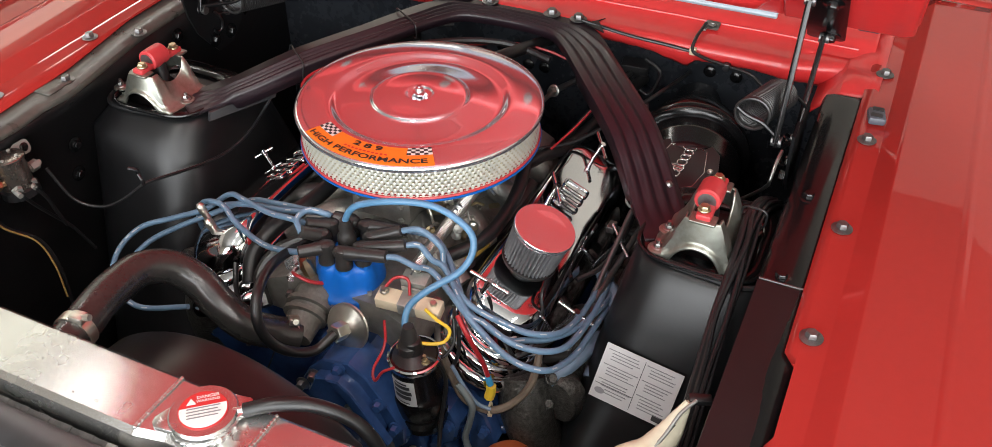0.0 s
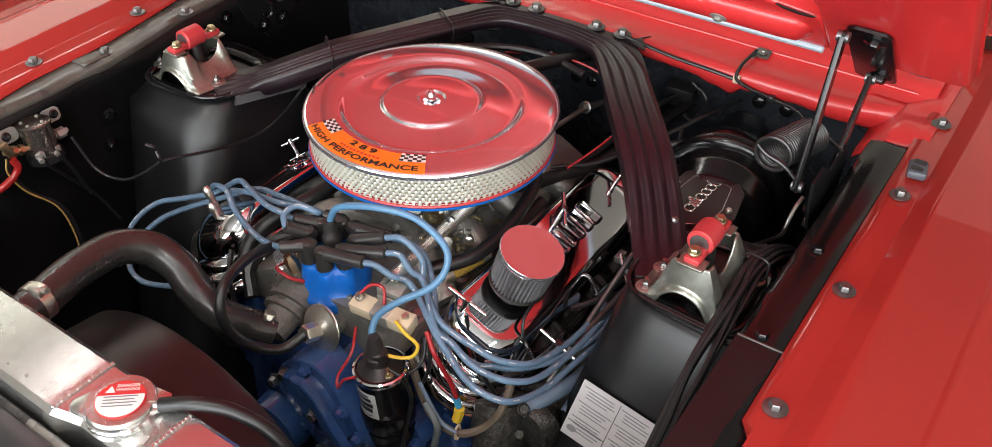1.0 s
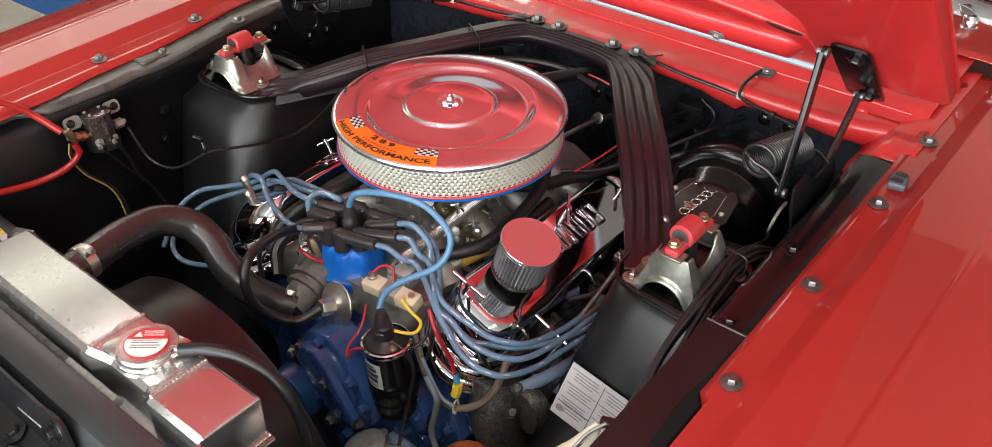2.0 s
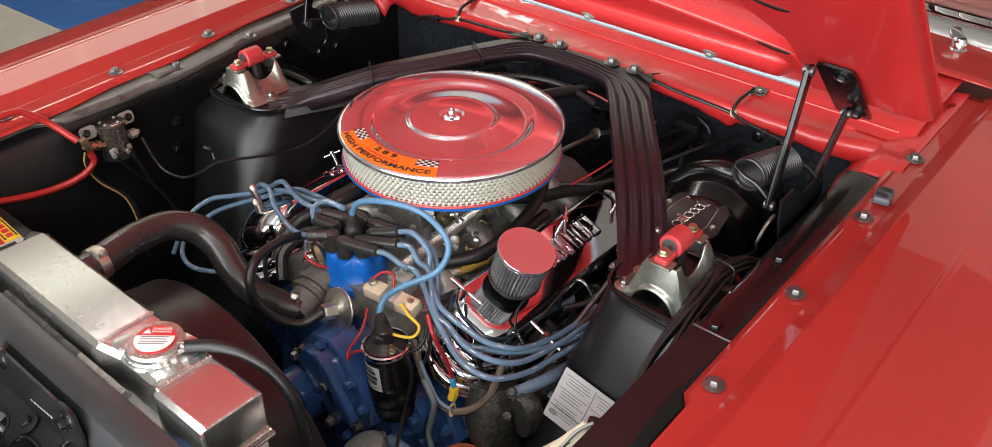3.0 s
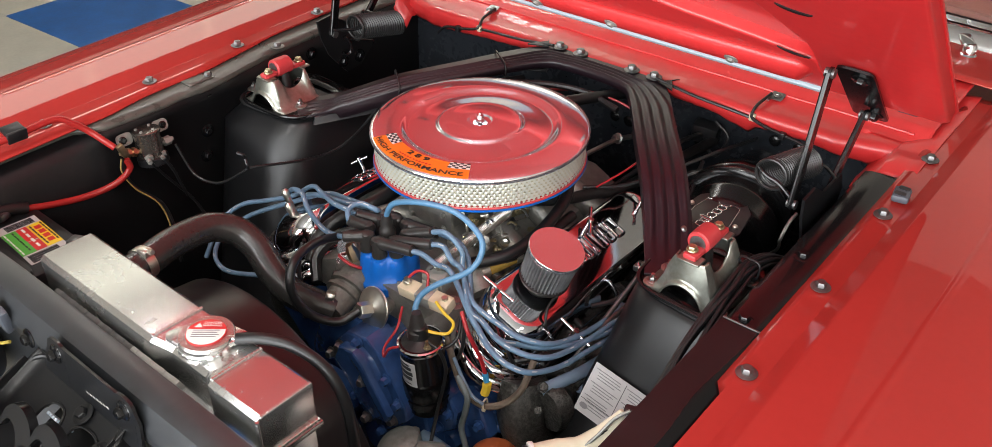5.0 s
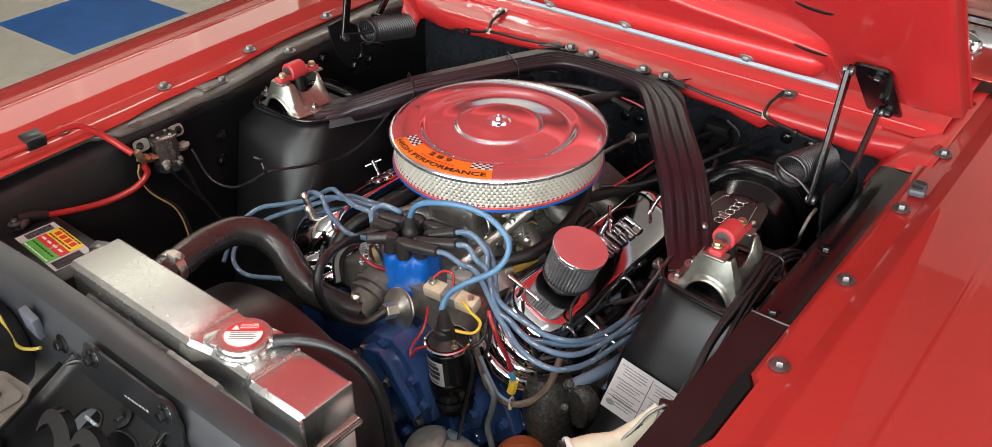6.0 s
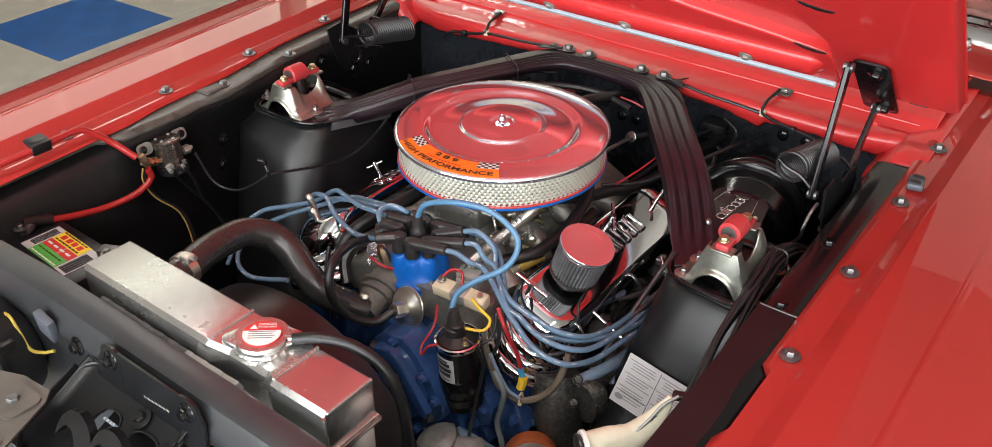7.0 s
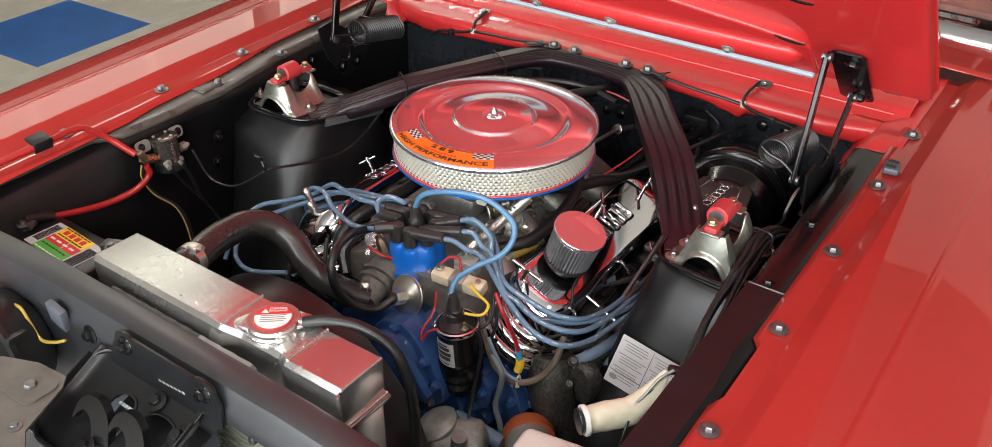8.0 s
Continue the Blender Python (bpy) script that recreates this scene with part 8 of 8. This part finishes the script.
# ---- right front corner: washer bag, reservoir, tower sticker ----
def washer_bag():
    ob = thing("washer_bag", (0.47, -0.38, 0.80), "cream vinyl washer bag hanging from a strap", "washer bag")
    bm = fresh()
    line = curve([(0.441, -0.412, 0.812), (0.460, -0.390, 0.813), (0.480, -0.372, 0.818), (0.493, -0.352, 0.832), (0.500, -0.338, 0.850), (0.506, -0.328, 0.868)], 6)
    size = [(0.0185, 0.016), (0.020, 0.017), (0.019, 0.016), (0.016, 0.012), (0.010, 0.006), (0.004, 0.003)]
    rings = []
    n = len(line)
    for i, q in enumerate(line):
        f = i / (n - 1) * 5
        k = min(4, int(f))
        a, b = [size[k][j] + (size[k + 1][j] - size[k][j]) * (f - k) for j in (0, 1)]
        t = (line[min(i + 1, n - 1)] - line[max(i - 1, 0)]).normalized()
        u = t.cross(Vector((0.3, -0.9, 0.3))).normalized()
        w = t.cross(u)
        rings.append([q + u * a * math.cos(g) + w * b * math.sin(g) + w * 0.002 * noise.noise(Vector((g * 1.5, i * 0.5, 0))) for g in [2 * math.pi * j / 24 for j in range(24)]])
    loft(bm, rings)
    part("bag", bm, CREAM_VINYL, ob)
    bm = fresh()
    d = (line[0] - line[3]).normalized()
    lathe(bm, [(0.017, -0.003), (0.0205, -0.003), (0.021, 0.001), (0.020, 0.003), (0.016, 0.003)], Matrix.Translation(line[0] + d * 0.004) @ axes(d), 36)
    part("collar", bm, WHITE_PLASTIC, ob)
    bm = fresh()
    lathe(bm, [(0.015, -0.002), (0.0175, 0.003), (0.017, 0.005), (0.008, 0.007)], Matrix.Translation(line[0] + d * 0.008) @ axes(d), 32)
    part("cap", bm, PLASTIC, ob)
    bm = fresh()
    tube(bm, [(0.478, -0.385, 0.822), (0.492, -0.362, 0.842), (0.502, -0.342, 0.862), (0.514, -0.326, 0.872)], 0.0022, 8)
    part("strap", bm, ZINC, ob, "metal strap")
    bm = fresh()
    box(bm, (0.516, -0.318, 0.866), (0.026, 0.012, 0.010), pose(0, 0, 0, 10, 0, 20), 0.003)
    part("hanger", bm, RUBBER, ob)
    bm = fresh()
    tube(bm, [(0.500, -0.345, 0.85), (0.488, -0.37, 0.832), (0.487, -0.40, 0.80), (0.49, -0.42, 0.74)], 0.0018, 8)
    part("hose", bm, PLASTIC, ob)


washer_bag()


def overflow_bottle():
    ob = thing("overflow_bottle", (0.408, -0.437, 0.585), "translucent white plastic overflow bottle", "bottle")
    bm = fresh()
    box(bm, (0.408, -0.437, 0.665), (0.115, 0.085, 0.16), pose(0, 0, 0, 0, -4, 6), 0.014, 4)
    part("bottle", bm, WHITE_PLASTIC, ob)


overflow_bottle()


def tower_sticker():
    tl, tr, bl = Vector((0.366, -0.166, 0.753)), Vector((0.474, -0.172, 0.741)), Vector((0.355, -0.203, 0.684))
    ux = (tr - tl).normalized()
    nz = ux.cross(bl - tl).normalized()
    if nz.y > 0:
        nz = -nz
    uy = nz.cross(ux)
    if uy.z < 0:
        uy = -uy
    w, h = (tr - tl).length, (tl - bl).length
    ob = thing("tower_sticker", tl, "white printed instruction sticker on the shock tower", "sticker")
    m = Matrix.Translation(tl + nz * 0.003) @ Matrix((ux, uy, nz)).transposed().to_4x4()

    def flat(name, x0, y0, x1, y1, mat, lift, parent):
        bm = fresh()
        prism(bm, [(x0, y0), (x1, y0), (x1, y1), (x0, y1)], 0.0005, m @ Matrix.Translation((0, 0, lift)))
        return part(name, bm, mat, parent, smooth=False)
    sheet = flat("sheet", 0, -h, w, 0, PAPER, 0, ob)
    rng = random.Random(9)
    mid = w * 0.52
    for x0, x1 in ((0.005, mid - 0.003), (mid + 0.003, w - 0.005)):
        for k in range(15):
            y = -0.008 - 0.0043 * k
            if k in (4, 9) or y < -h + 0.008:
                continue
            ind = 0.010 if k % 5 else 0.0
            if x0 < 0.01 and k > 12 and True:
                ind = 0.022
            flat("print_bar", x0 + ind * 0.6, y, x1 - rng.uniform(0.0, 0.012), y + 0.0011, GREY_INK, 0.0007, sheet)
    flat("rule", mid - 0.0004, -h + 0.004, mid + 0.0004, -0.004, INK, 0.0007, sheet)
    flat("rule", 0.003, -h + 0.021, mid, -h + 0.0216, INK, 0.0007, sheet)
    bm = fresh()
    bmesh.ops.create_circle(bm, cap_ends=True, segments=24, radius=0.0055, matrix=m @ Matrix.Translation((0.012, -h + 0.012, 0.0012)) @ Matrix.Diagonal((1.3, 0.8, 1, 1)))
    part("emblem", bm, GREY_INK, sheet, smooth=False)
    flat("emblem_block", w - 0.02, -h + 0.004, w - 0.006, -h + 0.012, INK, 0.0007, sheet)


tower_sticker()


# ---- more wiring and linkages ----
def spark_plug(p, d):
    ob = thing("spark_plug_boot", p, "black rubber spark plug boot below the valve cover", "plug boot", "spark plug boots")
    p, d = Vector(p), Vector(d).normalized()
    bm = fresh()
    lathe(bm, [(0.0065, 0), (0.0085, 0.004), (0.0085, 0.018), (0.007, 0.022), (0.0062, 0.045), (0.0052, 0.05)], Matrix.Translation(p) @ axes(d), 14)
    part("boot", bm, BOOT_RUBBER, ob)
    bm = fresh()
    lathe(bm, [(0.0095, -0.012), (0.0095, -0.004), (0.006, 0.0)], Matrix.Translation(p) @ axes(d), 6)
    part("plug_hexagon", bm, STEEL, ob)


for y in (-0.16, -0.05, 0.06, 0.15):
    spark_plug((0.275, y, 0.672), (0.75, -0.1, 0.62))
    spark_plug((-0.275, y, 0.672), (-0.75, -0.1, 0.62))


def dipstick():
    ob = thing("oil_dipstick", (0.31, -0.06, 0.7), "thin steel oil dipstick with a pull loop", "dipstick")
    bm = fresh()
    tube(bm, [(0.300, -0.20, 0.67), (0.308, -0.12, 0.715), (0.312, -0.03, 0.755), (0.318, 0.06, 0.80)], 0.004, 10)
    part("guide_tube", bm, DARK_STEEL, ob)
    bm = fresh()
    tube(bm, [(0.318 + 0.012 * math.cos(a), 0.068, 0.812 + 0.012 * math.sin(a)) for a in [2 * math.pi * k / 16 for k in range(17)]], 0.002, 8, 1, smooth=False)
    part("pull_loop", bm, ZINC, ob)


dipstick()


def shift_linkage():
    ob = thing("linkage_rod", (0.33, 0.05, 0.72), "dark steel linkage rods with clevis ends", "linkage")
    for a, b, r in (((0.315, -0.10, 0.735), (0.335, 0.14, 0.765), 0.0045), ((0.325, -0.03, 0.70), (0.34, 0.2, 0.74), 0.004), ((0.29, 0.06, 0.76), (0.345, 0.08, 0.74), 0.0045)):
        bm = fresh()
        cyl(bm, a, b, r, seg=10)
        part("rod", bm, DARK_STEEL, ob)
        bm = fresh()
        box(bm, a, (0.012, 0.02, 0.012), bevel=0.002)
        part("clevis", bm, STEEL, ob)


shift_linkage()
CLUTTER = (
    ([(0.28, -0.06, 0.745), (0.305, -0.02, 0.75), (0.315, 0.06, 0.765), (0.30, 0.16, 0.80), (0.26, 0.30, 0.84)], 0.004, PLASTIC, "black wire along the valve cover"),
    ([(0.33, -0.08, 0.69), (0.34, 0.0, 0.71), (0.33, 0.1, 0.73), (0.32, 0.22, 0.76)], 0.006, RUBBER, "black hose beside the shock tower"),
    ([(0.22, 0.24, 0.80), (0.26, 0.27, 0.83), (0.30, 0.31, 0.83), (0.31, 0.40, 0.82)], 0.006, RUBBER, "black hose to the firewall"),
    ([(0.15, 0.16, 0.80), (0.17, 0.24, 0.82), (0.19, 0.33, 0.84), (0.20, 0.42, 0.83)], 0.0045, PLASTIC, "black wire to the firewall plug"),
    ([(0.20, 0.405, 0.82), (0.235, 0.40, 0.80), (0.25, 0.41, 0.84), (0.22, 0.415, 0.86)], 0.0035, PLASTIC, "black wire looping at the firewall"),
    ([(-0.17, -0.26, 0.77), (-0.155, -0.285, 0.74), (-0.14, -0.295, 0.70), (-0.15, -0.29, 0.64)], 0.004, PLASTIC, "black wire before the cylinder head"),
    ([(-0.06, -0.262, 0.80), (-0.045, -0.285, 0.815), (-0.02, -0.285, 0.81), (-0.005, -0.27, 0.80)], 0.0026, RED_WIRE, "short red wire at the temperature sender"),
    ([(-0.09, -0.30, 0.75), (-0.115, -0.275, 0.775), (-0.105, -0.24, 0.80), (-0.07, -0.21, 0.815)], 0.0095, RUBBER, "black bypass hose beside the distributor"),
    ([(0.10, -0.31, 0.725), (0.09, -0.30, 0.70), (0.075, -0.31, 0.67), (0.09, -0.325, 0.64)], 0.003, PLASTIC, "black wire behind the coil"),
    ([(0.185, -0.25, 0.78), (0.19, -0.262, 0.745), (0.182, -0.272, 0.715), (0.17, -0.28, 0.69)], 0.003, PLASTIC, "black wire beside the coil"),
    ([(0.178, -0.25, 0.79), (0.186, -0.268, 0.765), (0.178, -0.29, 0.755), (0.16, -0.30, 0.772)], 0.0025, PLASTIC, "black wire looping to the coil"),
    ([(0.205, -0.20, 0.80), (0.225, -0.215, 0.765), (0.25, -0.225, 0.735), (0.262, -0.215, 0.70)], 0.0028, PLASTIC, "black wire before the valve cover"),
    ([(0.245, -0.225, 0.72), (0.265, -0.205, 0.725), (0.29, -0.17, 0.73), (0.30, -0.12, 0.725)], 0.004, PLASTIC, "black wire below the plug wires"),
    ([(-0.12, 0.20, 0.915), (-0.04, 0.245, 0.918), (0.03, 0.265, 0.915), (0.10, 0.26, 0.905)], 0.006, PLASTIC, "braided black loom under the brace"),
    ([(-0.35, 0.10, 0.87), (-0.30, 0.18, 0.885), (-0.22, 0.28, 0.89), (-0.12, 0.34, 0.89)], 0.0045, PLASTIC, "black wire under the brace arm"),
    ([(-0.29, 0.20, 0.72), (-0.30, 0.28, 0.78), (-0.28, 0.36, 0.80), (-0.25, 0.43, 0.80)], 0.011, RUBBER, "black heater hose at the firewall"),
)
for pts, r, m, label in CLUTTER:
    wire(pts, r, m, label)


def firewall_fittings():
    ob = thing("firewall_fitting", (0.11, 0.26, 0.85), "small steel throttle pivot on the firewall", "fitting")
    bm = fresh()
    bolt(bm, (0.113, 0.25, 0.856), (-0.2, -1, 0.3), 0.008, 0.012, 1.3)
    part("pivot_nut", bm, STEEL, ob)
    bm = fresh()
    cyl(bm, (0.113, 0.252, 0.855), (0.118, 0.43, 0.80), 0.005, seg=10)
    part("pivot_shaft", bm, DARK_STEEL, ob)


firewall_fittings()
# ---- floor tiles ----
def floor_tiles():
    """Beige tiles with a blue one in every second row and column."""
    size, zt = 0.612, 0.05
    lay = pose(-2.94, 1.322, zt, 0, 0, 3)
    flat = lay.to_3x3().to_4x4()
    plan = [(i, j, lay @ Vector((size * (i - 0.5), size * (j - 0.5), 0))) for i in range(-6, 17) for j in range(-13, 11)]
    plan = [(i, j, p) for i, j, p in plan if -5.75 < p.x < 5.95 and -5.0 < p.y < 4.1]
    for blue, mat in ((False, TILE_BEIGE), (True, TILE_BLUE)):
        bm = fresh()
        box(bm, (0, 0, 0), (size - 0.0015, size - 0.0015, 0.004), flat, bevel=0.0008, seg=1)
        data = bpy.data.meshes.new("tile")
        bm.to_mesh(data)
        bm.free()
        data.materials.append(mat)
        rest = fresh()
        for i, j, p in plan:
            if (i % 2 == 0 and j % 2 == 0) != blue:
                continue
            if p.x < 0.5 and p.y > -2.5:
                ob = new("tile", data)
                ob.parent = FLOOR
                ob.location = p
            else:
                box(rest, p, (size - 0.0015, size - 0.0015, 0.004), flat)
        far = part("far_tiles", rest, mat, None, smooth=False)
        tagged(far, "more tiles of the checkered shop floor", "floor tiles", kind="stuff")


floor_tiles()
